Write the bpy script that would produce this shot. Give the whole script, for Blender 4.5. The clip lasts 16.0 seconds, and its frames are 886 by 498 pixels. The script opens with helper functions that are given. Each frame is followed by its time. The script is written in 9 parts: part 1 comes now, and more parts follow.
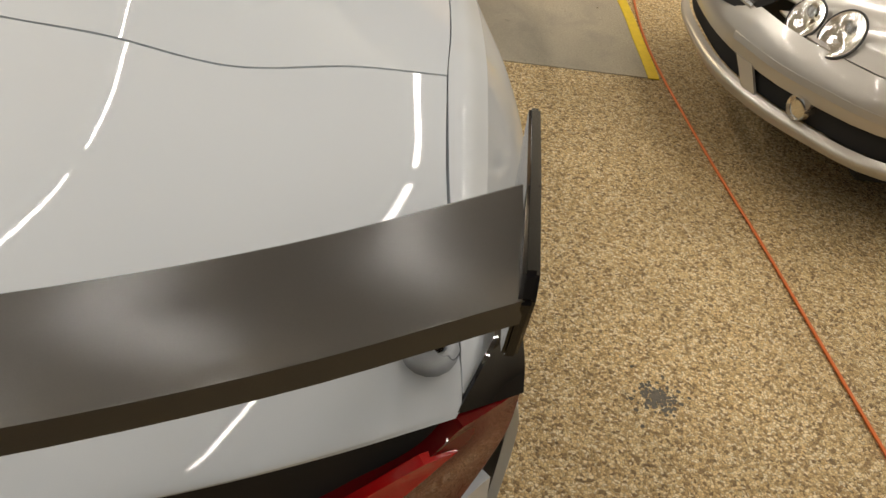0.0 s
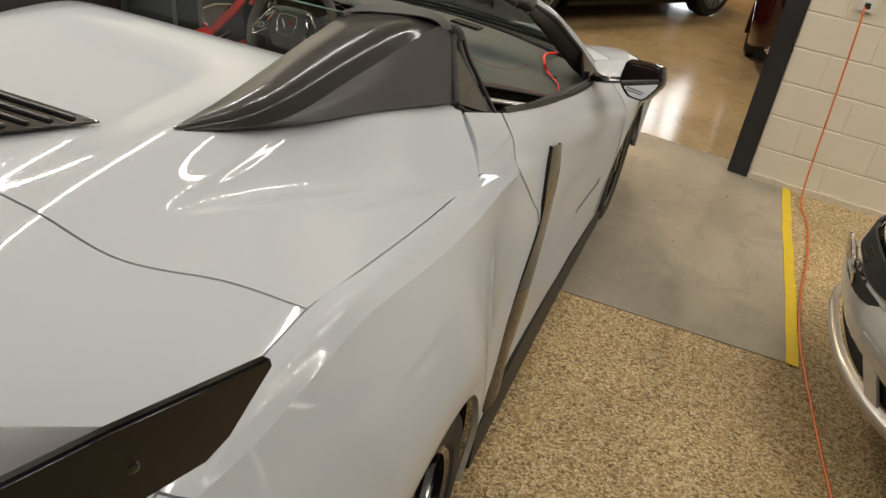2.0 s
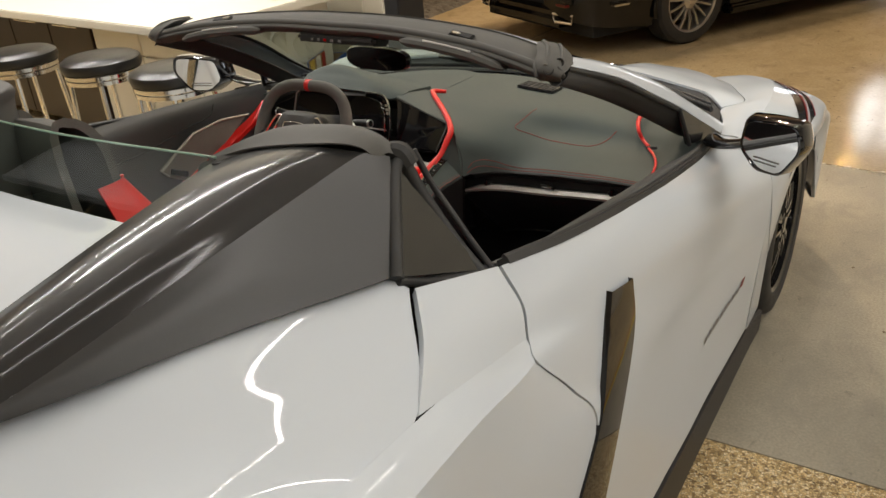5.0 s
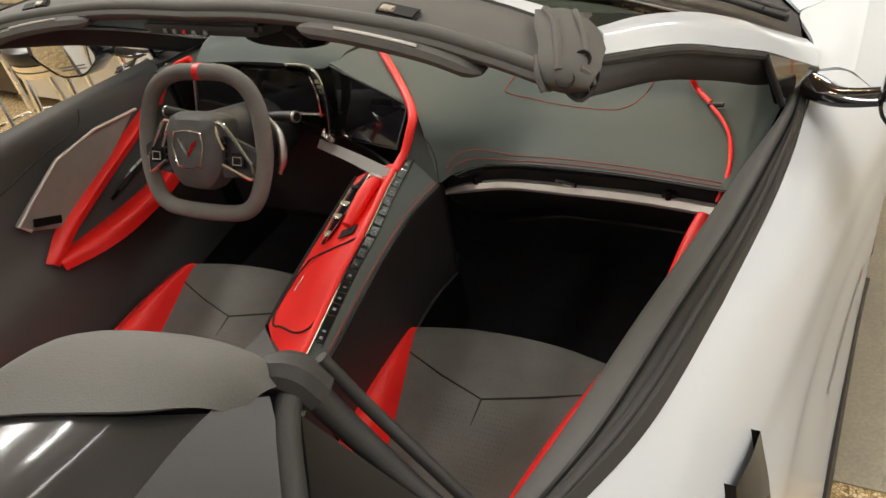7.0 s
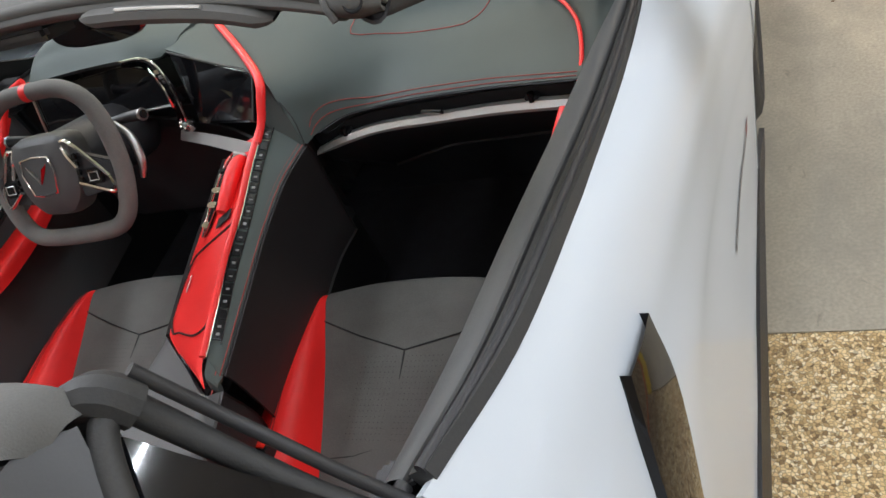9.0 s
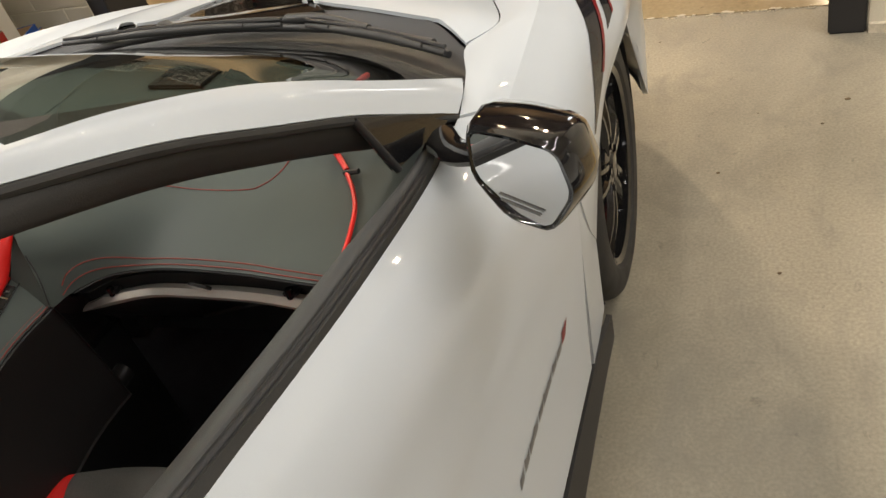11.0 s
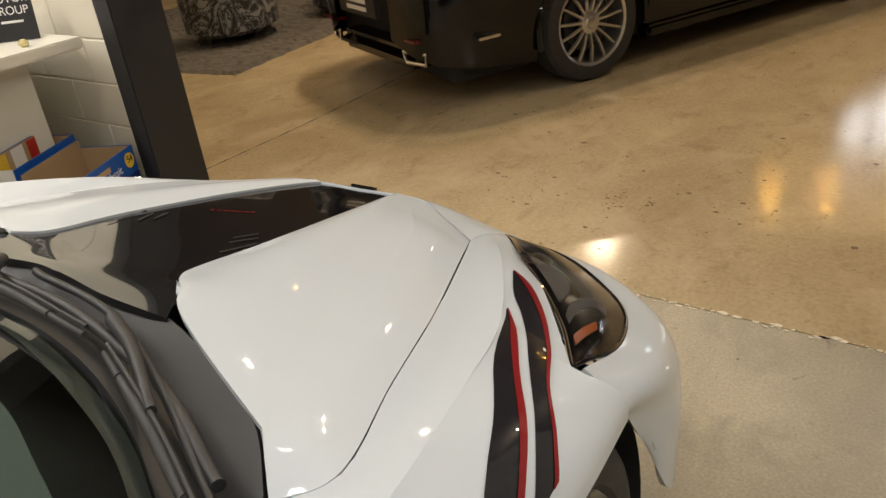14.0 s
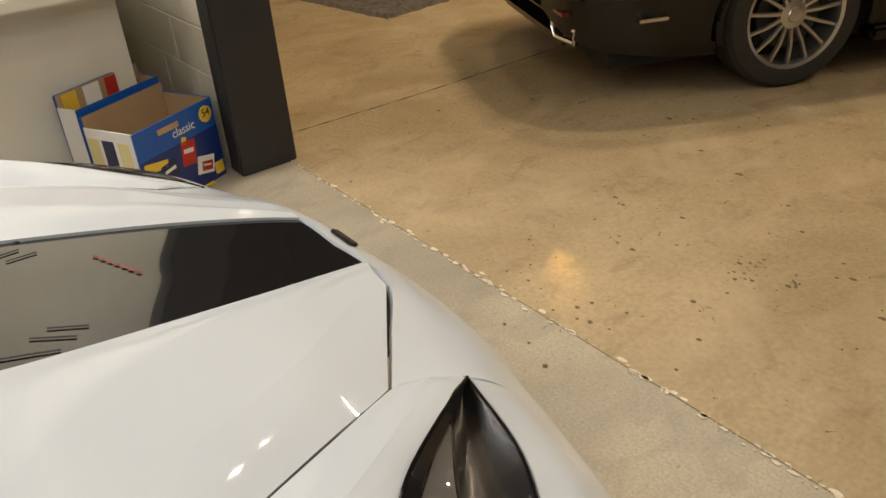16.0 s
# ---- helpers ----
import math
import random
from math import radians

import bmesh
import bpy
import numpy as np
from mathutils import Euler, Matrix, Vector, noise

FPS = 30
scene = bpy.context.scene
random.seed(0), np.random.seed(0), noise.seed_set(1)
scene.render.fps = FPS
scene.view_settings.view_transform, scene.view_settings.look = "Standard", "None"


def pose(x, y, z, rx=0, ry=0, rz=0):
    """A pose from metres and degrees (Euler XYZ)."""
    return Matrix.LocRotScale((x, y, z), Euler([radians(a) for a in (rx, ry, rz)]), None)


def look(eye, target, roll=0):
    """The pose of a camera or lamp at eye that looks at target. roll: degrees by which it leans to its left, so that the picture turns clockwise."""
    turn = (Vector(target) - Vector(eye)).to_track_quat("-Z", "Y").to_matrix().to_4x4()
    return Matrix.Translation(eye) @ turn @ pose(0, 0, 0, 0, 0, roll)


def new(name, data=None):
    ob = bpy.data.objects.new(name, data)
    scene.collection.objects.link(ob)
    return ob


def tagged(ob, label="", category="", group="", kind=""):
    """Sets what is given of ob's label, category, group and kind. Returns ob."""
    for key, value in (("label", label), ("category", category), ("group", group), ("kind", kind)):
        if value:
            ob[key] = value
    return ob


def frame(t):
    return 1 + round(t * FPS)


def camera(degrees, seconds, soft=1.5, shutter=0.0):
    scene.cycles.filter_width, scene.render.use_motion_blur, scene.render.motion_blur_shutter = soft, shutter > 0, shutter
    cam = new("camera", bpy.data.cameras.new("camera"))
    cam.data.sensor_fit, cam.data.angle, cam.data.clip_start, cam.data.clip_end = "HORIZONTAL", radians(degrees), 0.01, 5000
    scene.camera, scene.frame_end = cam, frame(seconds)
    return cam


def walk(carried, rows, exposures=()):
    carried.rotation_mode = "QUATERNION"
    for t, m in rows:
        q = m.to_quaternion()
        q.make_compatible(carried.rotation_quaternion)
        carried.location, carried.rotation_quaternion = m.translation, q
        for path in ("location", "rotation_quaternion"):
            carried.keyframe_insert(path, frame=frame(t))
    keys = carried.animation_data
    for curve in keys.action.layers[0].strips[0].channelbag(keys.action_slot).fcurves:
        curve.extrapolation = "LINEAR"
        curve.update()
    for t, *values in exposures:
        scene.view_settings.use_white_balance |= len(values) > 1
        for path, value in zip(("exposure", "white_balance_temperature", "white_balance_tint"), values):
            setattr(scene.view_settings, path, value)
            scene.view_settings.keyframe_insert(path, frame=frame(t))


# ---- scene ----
cam = camera(57.1, 16.0)

PATH = [
    (0, (0.729, -0.314, 1.596), (0.906, 1.199, 0.301), 10.0),
    (0.3, (0.816, -0.253, 1.607), (0.873, 1.302, 0.349), 10.1),
    (0.6, (0.889, -0.21, 1.622), (0.825, 1.387, 0.419), 9.8),
    (1, (0.995, -0.189, 1.643), (0.777, 1.451, 0.519), 9.7),
    (1.5, (1.154, -0.197, 1.672), (0.791, 1.473, 0.633), 10.1),
    (2, (1.237, -0.161, 1.688), (0.756, 1.53, 0.735), 10.1),
    (2.5, (1.271, -0.016, 1.685), (0.696, 1.679, 0.793), 9.8),
    (3, (1.277, 0.15, 1.696), (0.609, 1.83, 0.841), 8.3),
    (3.5, (1.314, 0.305, 1.682), (0.543, 1.944, 0.835), 5.3),
    (4, (1.402, 0.477, 1.704), (0.546, 2.049, 0.813), 3.1),
    (4.1, (1.401, 0.514, 1.666), (0.525, 2.092, 0.804), 0.9),
    (6.3, (1.074, 1.373, 1.616), (0.104, 2.724, 0.506), -9.2),
    (6.5, (1.034, 1.447, 1.613), (0.077, 2.791, 0.482), -10.4),
    (7, (0.961, 1.591, 1.591), (0.031, 2.909, 0.408), -14.3),
    (7.5, (0.934, 1.645, 1.569), (0.037, 2.94, 0.336), -18.7),
    (8, (0.936, 1.663, 1.559), (0.073, 2.941, 0.286), -23.2),
    (8.5, (0.971, 1.666, 1.546), (0.137, 2.935, 0.245), -26.8),
    (8.7, (0.995, 1.662, 1.538), (0.17, 2.931, 0.23), -27.9),
    (10.8, (1.266, 1.912, 1.441), (0.541, 3.325, 0.225), -20.0),
    (11, (1.263, 1.997, 1.453), (0.539, 3.427, 0.257), -18.2),
    (11.5, (1.31, 2.136, 1.466), (0.551, 3.596, 0.328), -14.5),
    (12, (1.394, 2.291, 1.462), (0.573, 3.771, 0.396), -12.3),
    (12.5, (1.414, 2.424, 1.449), (0.541, 3.91, 0.435), -10.6),
    (13, (1.355, 2.621, 1.441), (0.437, 4.106, 0.465), -9.6),
    (13.5, (1.315, 2.778, 1.449), (0.363, 4.264, 0.506), -8.8),
    (14, (1.311, 2.922, 1.439), (0.324, 4.402, 0.525), -7.6),
    (14.5, (1.3, 3.137, 1.409), (0.255, 4.588, 0.514), -6.5),
    (15, (1.262, 3.35, 1.401), (0.141, 4.742, 0.505), -5.6),
    (15.5, (1.215, 3.573, 1.419), (-0.007, 4.863, 0.501), -5.5),
    (16, (1.242, 3.741, 1.395), (-0.073, 4.867, 0.394), -4.7),
]
EXPOSURES = [(0, 0.14, 6650, 10), (1, -0.02, 6600, 10), (2.5, -0.04, 6550, 10), (4.2, 0.02, 6450, 10), (6.3, 0.5, 6500, 10), (7.5, 0.72, 6300, 10), (8.6, 0.8, 5450, 10), (10.8, 0.36, 6450, 10), (12.5, 0.08, 6500, 10), (14, -0.02, 6450, 10), (16, 0.0, 6450, 10)]
walk(cam, [(t, look(eye, target, roll)) for t, eye, target, roll in PATH], EXPOSURES)

# ---- world and light ----
world = bpy.data.worlds.new("world")
scene.world = world
world.use_nodes = True
world.node_tree.nodes["Background"].inputs[0].default_value = (1.0, 0.93, 0.82, 1)
world.node_tree.nodes["Background"].inputs[1].default_value = 0.15


def area(name, x, y, z, sx, sy, power, color=(1, 0.955, 0.89)):
    lamp = bpy.data.lights.new(name, "AREA")
    lamp.shape, lamp.size, lamp.size_y, lamp.energy, lamp.color = "RECTANGLE", sx, sy, power, color
    ob = new(name, lamp)
    ob.matrix_world = pose(x, y, z)
    return ob


# fluorescent tubes of the garage
for x, share in ((-4.4, 1.1), (-2.6, 1.15), (-0.75, 0.85), (0.75, 0.6), (2.6, 1.5), (4.4, 2.6)):
    for y, power in ((-1.6, 10), (1.2, 13), (3.7, 18)):
        area("tube_light", x, y - 0.5 if x > 2 and y > 3 else y, 3.45, 0.035, 2.2, power * share * (3.7 if x < -1 and y > 3 else 1.05 if x > 2 and y > 3 else 0.52 if x > 2 and y > 0 else 0.85 if x > 2 else 1))
# unseen warm showroom lights: two set by the coupe's shadow, the rest added
for x, y, power in ((-5.2, 7.4, 26), (-3.6, 8.6, 40), (-1.3, 8.25, 72), (-1.75, 8.8, 72), (2.4, 8.6, 46), (3.6, 7.2, 26), (5.2, 8.4, 46), (-3.0, 14.0, 110), (2.5, 14.5, 110)):
    area("hall_lamp", x, y, 4.6, 0.13, 0.13, power, (1, 0.79, 0.53))
for x, y, z in ((-0.11, 11.63, 2.6), (0.45, 11.83, 2.6), (1.12, 11.63, 2.6), (-2.86, 8.7, 2.6)):
    area("pendant_bulb", x, y, z, 0.05, 0.05, 7, (1, 0.45, 0.08))


# ---- materials ----
def mat(name, color, rough=0.5, metal=0.0, coat=0.0, spec=0.5, vary=0.0, scale=8.0, bump=0.0, grain=200.0, wear=0.0):
    """A principled material. vary: brightness changes in large blotches and fine grain; bump: relief of the grain; wear: changes of the roughness."""
    m = bpy.data.materials.new(name)
    m.use_nodes = True
    nt = m.node_tree
    b = nt.nodes["Principled BSDF"]
    b.inputs["Base Color"].default_value = (*color, 1)
    b.inputs["Roughness"].default_value = rough
    b.inputs["Metallic"].default_value = metal
    b.inputs["Coat Weight"].default_value = coat
    b.inputs["Coat Roughness"].default_value = 0.03
    b.inputs["Specular IOR Level"].default_value = spec if coat < 0.5 else min(spec, 0.1)
    if vary or bump or wear:
        tc = nt.nodes.new("ShaderNodeTexCoord")
        big = nt.nodes.new("ShaderNodeTexNoise")
        big.inputs["Scale"].default_value = scale
        big.inputs["Detail"].default_value = 5
        fine = nt.nodes.new("ShaderNodeTexNoise")
        fine.inputs["Scale"].default_value = grain
        fine.inputs["Detail"].default_value = 3
        for t in (big, fine):
            nt.links.new(tc.outputs["Object"], t.inputs["Vector"])
        if vary:
            add = nt.nodes.new("ShaderNodeMath")
            nt.links.new(big.outputs["Fac"], add.inputs[0])
            nt.links.new(fine.outputs["Fac"], add.inputs[1])
            ramp = nt.nodes.new("ShaderNodeMapRange")
            ramp.inputs["From Min"].default_value = 0.6
            ramp.inputs["From Max"].default_value = 1.4
            ramp.inputs["To Min"].default_value = 1 - vary
            ramp.inputs["To Max"].default_value = 1 + vary
            nt.links.new(add.outputs[0], ramp.inputs["Value"])
            mul = nt.nodes.new("ShaderNodeMix")
            mul.data_type, mul.blend_type = "RGBA", "MULTIPLY"
            mul.inputs["Factor"].default_value = 1
            mul.inputs["A"].default_value = (*color, 1)
            nt.links.new(ramp.outputs[0], mul.inputs["B"])
            nt.links.new(mul.outputs["Result"], b.inputs["Base Color"])
        if wear:
            rr = nt.nodes.new("ShaderNodeMapRange")
            rr.inputs["From Min"].default_value, rr.inputs["From Max"].default_value = 0.3, 0.7
            rr.inputs["To Min"].default_value, rr.inputs["To Max"].default_value = max(rough - wear, 0.02), min(rough + wear, 1)
            nt.links.new(big.outputs["Fac"], rr.inputs["Value"])
            nt.links.new(rr.outputs[0], b.inputs["Roughness"])
        if bump:
            bn = nt.nodes.new("ShaderNodeBump")
            bn.inputs["Strength"].default_value = bump
            bn.inputs["Distance"].default_value = 0.002
            nt.links.new(fine.outputs["Fac"], bn.inputs["Height"])
            nt.links.new(bn.outputs[0], b.inputs["Normal"])
    return m


def pebble_floor():
    """Small bonded stones: every cell its own tan, with dark resin between."""
    m = mat("pebble_floor", (0.4, 0.28, 0.15), 0.55)
    nt = m.node_tree
    b = nt.nodes["Principled BSDF"]
    tc = nt.nodes.new("ShaderNodeTexCoord")
    warp = nt.nodes.new("ShaderNodeTexNoise")
    warp.inputs["Scale"].default_value = 60
    mix = nt.nodes.new("ShaderNodeMix")
    mix.data_type = "VECTOR"
    mix.inputs["Factor"].default_value = 0.012
    nt.links.new(tc.outputs["Object"], warp.inputs["Vector"])
    nt.links.new(tc.outputs["Object"], mix.inputs["A"])
    nt.links.new(warp.outputs["Color"], mix.inputs["B"])
    cell = nt.nodes.new("ShaderNodeTexVoronoi")
    cell.inputs["Scale"].default_value = 135
    edge = nt.nodes.new("ShaderNodeTexVoronoi")
    edge.feature = "DISTANCE_TO_EDGE"
    edge.inputs["Scale"].default_value = 135
    for t in (cell, edge):
        nt.links.new(mix.outputs["Result"], t.inputs["Vector"])
    sep = nt.nodes.new("ShaderNodeSeparateColor")
    nt.links.new(cell.outputs["Color"], sep.inputs[0])
    ramp = nt.nodes.new("ShaderNodeValToRGB")
    stops = ((0.0, (0.2, 0.12, 0.045)), (0.25, (0.5, 0.335, 0.145)), (0.5, (0.68, 0.485, 0.225)), (0.75, (0.8, 0.62, 0.33)), (1.0, (0.88, 0.75, 0.5)))
    while len(ramp.color_ramp.elements) < len(stops):
        ramp.color_ramp.elements.new(0.5)
    for e, (p, c) in zip(ramp.color_ramp.elements, stops):
        e.position, e.color = p, (*c, 1)
    nt.links.new(sep.outputs[0], ramp.inputs[0])
    dark = nt.nodes.new("ShaderNodeMapRange")
    dark.inputs["From Max"].default_value = 0.16
    dark.inputs["To Min"].default_value = 0.42
    nt.links.new(edge.outputs["Distance"], dark.inputs["Value"])
    blotch = nt.nodes.new("ShaderNodeTexNoise")
    blotch.inputs["Scale"].default_value = 1.3
    blotch.inputs["Detail"].default_value = 6
    nt.links.new(tc.outputs["Object"], blotch.inputs["Vector"])
    br = nt.nodes.new("ShaderNodeMapRange")
    br.inputs["From Min"].default_value, br.inputs["From Max"].default_value = 0.3, 0.7
    br.inputs["To Min"].default_value, br.inputs["To Max"].default_value = 0.8, 1.12
    nt.links.new(blotch.outputs["Fac"], br.inputs["Value"])
    fac = nt.nodes.new("ShaderNodeMath")
    fac.operation = "MULTIPLY"
    nt.links.new(dark.outputs[0], fac.inputs[0])
    nt.links.new(br.outputs[0], fac.inputs[1])
    mul = nt.nodes.new("ShaderNodeMix")
    mul.data_type, mul.blend_type = "RGBA", "MULTIPLY"
    mul.inputs["Factor"].default_value = 1
    nt.links.new(ramp.outputs[0], mul.inputs["A"])
    nt.links.new(fac.outputs[0], mul.inputs["B"])
    nt.links.new(mul.outputs["Result"], b.inputs["Base Color"])
    bump = nt.nodes.new("ShaderNodeBump")
    bump.inputs["Strength"].default_value = 0.8
    bump.inputs["Distance"].default_value = 0.003
    nt.links.new(dark.outputs[0], bump.inputs["Height"])
    nt.links.new(bump.outputs[0], b.inputs["Normal"])
    return m


def stained(m, dark, size, amount, lo=0.42, hi=0.68):
    """Lays broad cloudy stains with a shape of their own over a floor's colour and gloss."""
    nt = m.node_tree
    b = nt.nodes["Principled BSDF"]
    tc = nt.nodes.new("ShaderNodeTexCoord")
    mp = nt.nodes.new("ShaderNodeMapping")
    mp.inputs["Scale"].default_value = (size * 1.3, size * 0.9, 1)
    n = nt.nodes.new("ShaderNodeTexNoise")
    n.inputs["Scale"].default_value = 1.0
    n.inputs["Detail"].default_value = 9
    n.inputs["Roughness"].default_value = 0.62
    n.inputs["Distortion"].default_value = 0.7
    nt.links.new(tc.outputs["Object"], mp.inputs["Vector"])
    nt.links.new(mp.outputs[0], n.inputs["Vector"])
    r = nt.nodes.new("ShaderNodeMapRange")
    r.inputs["From Min"].default_value, r.inputs["From Max"].default_value = lo, hi
    r.inputs["To Max"].default_value = amount
    nt.links.new(n.outputs["Fac"], r.inputs["Value"])
    mix = nt.nodes.new("ShaderNodeMix")
    mix.data_type = "RGBA"
    nt.links.new(r.outputs[0], mix.inputs["Factor"])
    nt.links.new(b.inputs["Base Color"].links[0].from_socket, mix.inputs["A"])
    mix.inputs["B"].default_value = (*dark, 1)
    nt.links.new(mix.outputs["Result"], b.inputs["Base Color"])
    return m


def swirl_fabric():
    m = mat("swirl_fabric", (0.02, 0.02, 0.02), 0.6)
    nt = m.node_tree
    b = nt.nodes["Principled BSDF"]
    tc = nt.nodes.new("ShaderNodeTexCoord")
    n = nt.nodes.new("ShaderNodeTexNoise")
    n.inputs["Scale"].default_value = 5.5
    n.inputs["Distortion"].default_value = 2.6
    nt.links.new(tc.outputs["Object"], n.inputs["Vector"])
    r = nt.nodes.new("ShaderNodeValToRGB")
    r.color_ramp.interpolation = "CONSTANT"
    r.color_ramp.elements[0].color = (0.012, 0.012, 0.013, 1)
    r.color_ramp.elements[1].position, r.color_ramp.elements[1].color = 0.56, (0.2, 0.2, 0.2, 1)
    for p, c in ((0.46, (0.16, 0.16, 0.17)), (0.5, (0.015, 0.015, 0.016))):
        e = r.color_ramp.elements.new(p)
        e.color = (*c, 1)
    nt.links.new(n.outputs["Fac"], r.inputs[0])
    nt.links.new(r.outputs[0], b.inputs["Base Color"])
    return m


def glowing(name, color, strength):
    m = mat(name, color)
    b = m.node_tree.nodes["Principled BSDF"]
    b.inputs["Emission Color"].default_value = (*color, 1)
    b.inputs["Emission Strength"].default_value = strength
    return m


def thin_glass(name, tint, ior=1.45):
    """A thin pane: a tinted see-through layer with a clean reflection."""
    m = bpy.data.materials.new(name)
    m.use_nodes = True
    nt = m.node_tree
    nt.nodes.remove(nt.nodes["Principled BSDF"])
    see = nt.nodes.new("ShaderNodeBsdfTransparent")
    see.inputs["Color"].default_value = (*tint, 1)
    shine = nt.nodes.new("ShaderNodeBsdfGlossy")
    shine.inputs["Roughness"].default_value = 0.01
    face = nt.nodes.new("ShaderNodeLayerWeight")
    face.inputs["Blend"].default_value = 0.5
    steep = nt.nodes.new("ShaderNodeMath")
    steep.operation = "POWER"
    steep.inputs[1].default_value = 4.5
    nt.links.new(face.outputs["Facing"], steep.inputs[0])
    fr = nt.nodes.new("ShaderNodeMapRange")
    fr.inputs["To Min"].default_value = ((ior - 1) / (ior + 1)) ** 2 * 1.6
    nt.links.new(steep.outputs[0], fr.inputs["Value"])
    mix = nt.nodes.new("ShaderNodeMixShader")
    nt.links.new(fr.outputs[0], mix.inputs[0])
    nt.links.new(see.outputs[0], mix.inputs[1])
    nt.links.new(shine.outputs[0], mix.inputs[2])
    nt.links.new(mix.outputs[0], nt.nodes["Material Output"].inputs["Surface"])
    return m


WHITE = mat("white_paint", (0.545, 0.588, 0.632), 0.55, 0, 0.75, spec=0.15, vary=0.015, scale=3, grain=900)
PLATEBLACK = mat("plate_black", (0.007, 0.007, 0.008), 0.12, 0, 0.0, spec=0.22, wear=0.03)
BLACK = mat("gloss_black", (0.008, 0.008, 0.009), 0.07, 0, 1.0, wear=0.02)
CARBON = mat("dark_nacelle", (0.022, 0.0215, 0.021), 0.42, 0.0, 0.5, vary=0.12, scale=6, grain=700)
CARBON.node_tree.nodes["Principled BSDF"].inputs["Coat Roughness"].default_value = 0.1
TRIM = mat("black_plastic", (0.018, 0.018, 0.019), 0.5, vary=0.1, scale=9, bump=0.25, grain=900)
RUBBER = mat("rubber", (0.026, 0.026, 0.025), 0.62, vary=0.2, scale=14, bump=0.15, grain=400, wear=0.1)
RED = mat("red_leather", (0.78, 0.018, 0.014), 0.4, vary=0.07, scale=9, bump=0.25, grain=600)
SUEDE = mat("grey_suede", (0.108, 0.105, 0.096), 0.95, vary=0.25, scale=12, bump=0.3, grain=500)
DASH = mat("dash_leather", (0.066, 0.079, 0.073), 0.6, spec=0.22, vary=0.08, scale=5, bump=0.25, grain=700)
PEBBLE = pebble_floor()
SLAB = mat("concrete_slab", (0.36, 0.318, 0.24), 0.5, vary=0.34, scale=1.2, bump=0.06, grain=120, wear=0.12)
POLISH = mat("polished_concrete", (0.41, 0.325, 0.2), 0.15, vary=0.22, scale=0.7, bump=0.015, grain=60, wear=0.05, spec=0.3)
stained(SLAB, (0.17, 0.16, 0.135), 1.1, 0.55)
stained(POLISH, (0.24, 0.175, 0.10), 1.1, 0.55)
stained(POLISH, (0.5, 0.4, 0.27), 2.3, 0.45, 0.5, 0.66)
stained(POLISH, (0.15, 0.105, 0.06), 4.5, 0.45, 0.56, 0.74)
stained(POLISH, (0.07, 0.05, 0.03), 20, 0.7, 0.655, 0.71)
stained(SLAB, (0.2, 0.185, 0.155), 4.5, 0.45, 0.5, 0.68)
stained(SLAB, (0.09, 0.085, 0.075), 15, 0.45, 0.645, 0.71)
BLOCK = mat("block_paint", (0.72, 0.67, 0.55), 0.6, vary=0.06, scale=4, bump=0.8, grain=160)
MORTAR = mat("mortar", (0.7, 0.65, 0.53), 0.75, vary=0.08, bump=0.6, grain=200)
CEIL = mat("ceiling_paint", (0.62, 0.58, 0.51), 0.8, vary=0.05)
HALLWALL = mat("hall_wall", (0.16, 0.11, 0.06), 0.7, vary=0.1, scale=1)
STEEL = mat("black_steel", (0.02, 0.02, 0.022), 0.45, vary=0.2, scale=6, bump=0.15, grain=150, wear=0.1)
YELLOW = mat("yellow_tape", (0.72, 0.52, 0.02), 0.5, vary=0.12, scale=20, grain=90)
GLASS = thin_glass("glass", (0.66, 0.76, 0.69), 1.5)
CLEAR = thin_glass("clear_lens", (0.84, 0.84, 0.84), 1.33)
LAMPCLEAR = thin_glass("headlight_glass", (0.93, 0.93, 0.92), 1.45)
SILVER = mat("silver_paint", (0.52, 0.5, 0.46), 0.32, 0.55, 1.0, vary=0.03, scale=3, grain=1500)
CHROME = mat("chrome", (0.8, 0.79, 0.77), 0.12, 1.0, wear=0.05)
ALU = mat("brushed_metal", (0.6, 0.6, 0.58), 0.32, 1.0, vary=0.08, scale=30, grain=900)
ALLOY = mat("alloy", (0.55, 0.54, 0.52), 0.3, 0.9, vary=0.06, scale=10)
REDLENS = mat("red_lens", (0.11, 0.002, 0.004), 0.07, 0, 1.0)
CHIP = mat("pale_chips", (0.62, 0.55, 0.43), 0.8, vary=0.2, scale=30)
SPECK = mat("brown_specks", (0.12, 0.08, 0.04), 0.7, vary=0.3, scale=20)
CORD = mat("orange_cord", (0.62, 0.15, 0.03), 0.45, vary=0.06, scale=20)
STAIN = mat("oil_stain", (0.09, 0.075, 0.05), 0.5, vary=0.4, scale=40, bump=0.8, grain=105)
OUTLET = mat("outlet_white", (0.72, 0.7, 0.64), 0.4, vary=0.03)
WHITELAM = mat("white_laminate", (0.72, 0.68, 0.58), 0.35, vary=0.04, scale=4)
ESPRESSO = mat("espresso_wood", (0.025, 0.014, 0.009), 0.3, vary=0.3, scale=5, grain=60)
STOOLBLACK = mat("black_vinyl", (0.014, 0.014, 0.014), 0.28, vary=0.1, bump=0.15, grain=400)
CARTBLUE = mat("carton_blue", (0.012, 0.09, 0.38), 0.35, vary=0.1, scale=10)
CARTNAVY = mat("carton_navy", (0.012, 0.03, 0.16), 0.35)
CARTWHITE = mat("print_white", (0.75, 0.73, 0.7), 0.45, vary=0.05, scale=12)
CARTRED = mat("print_red", (0.5, 0.03, 0.02), 0.4, vary=0.1, scale=30)
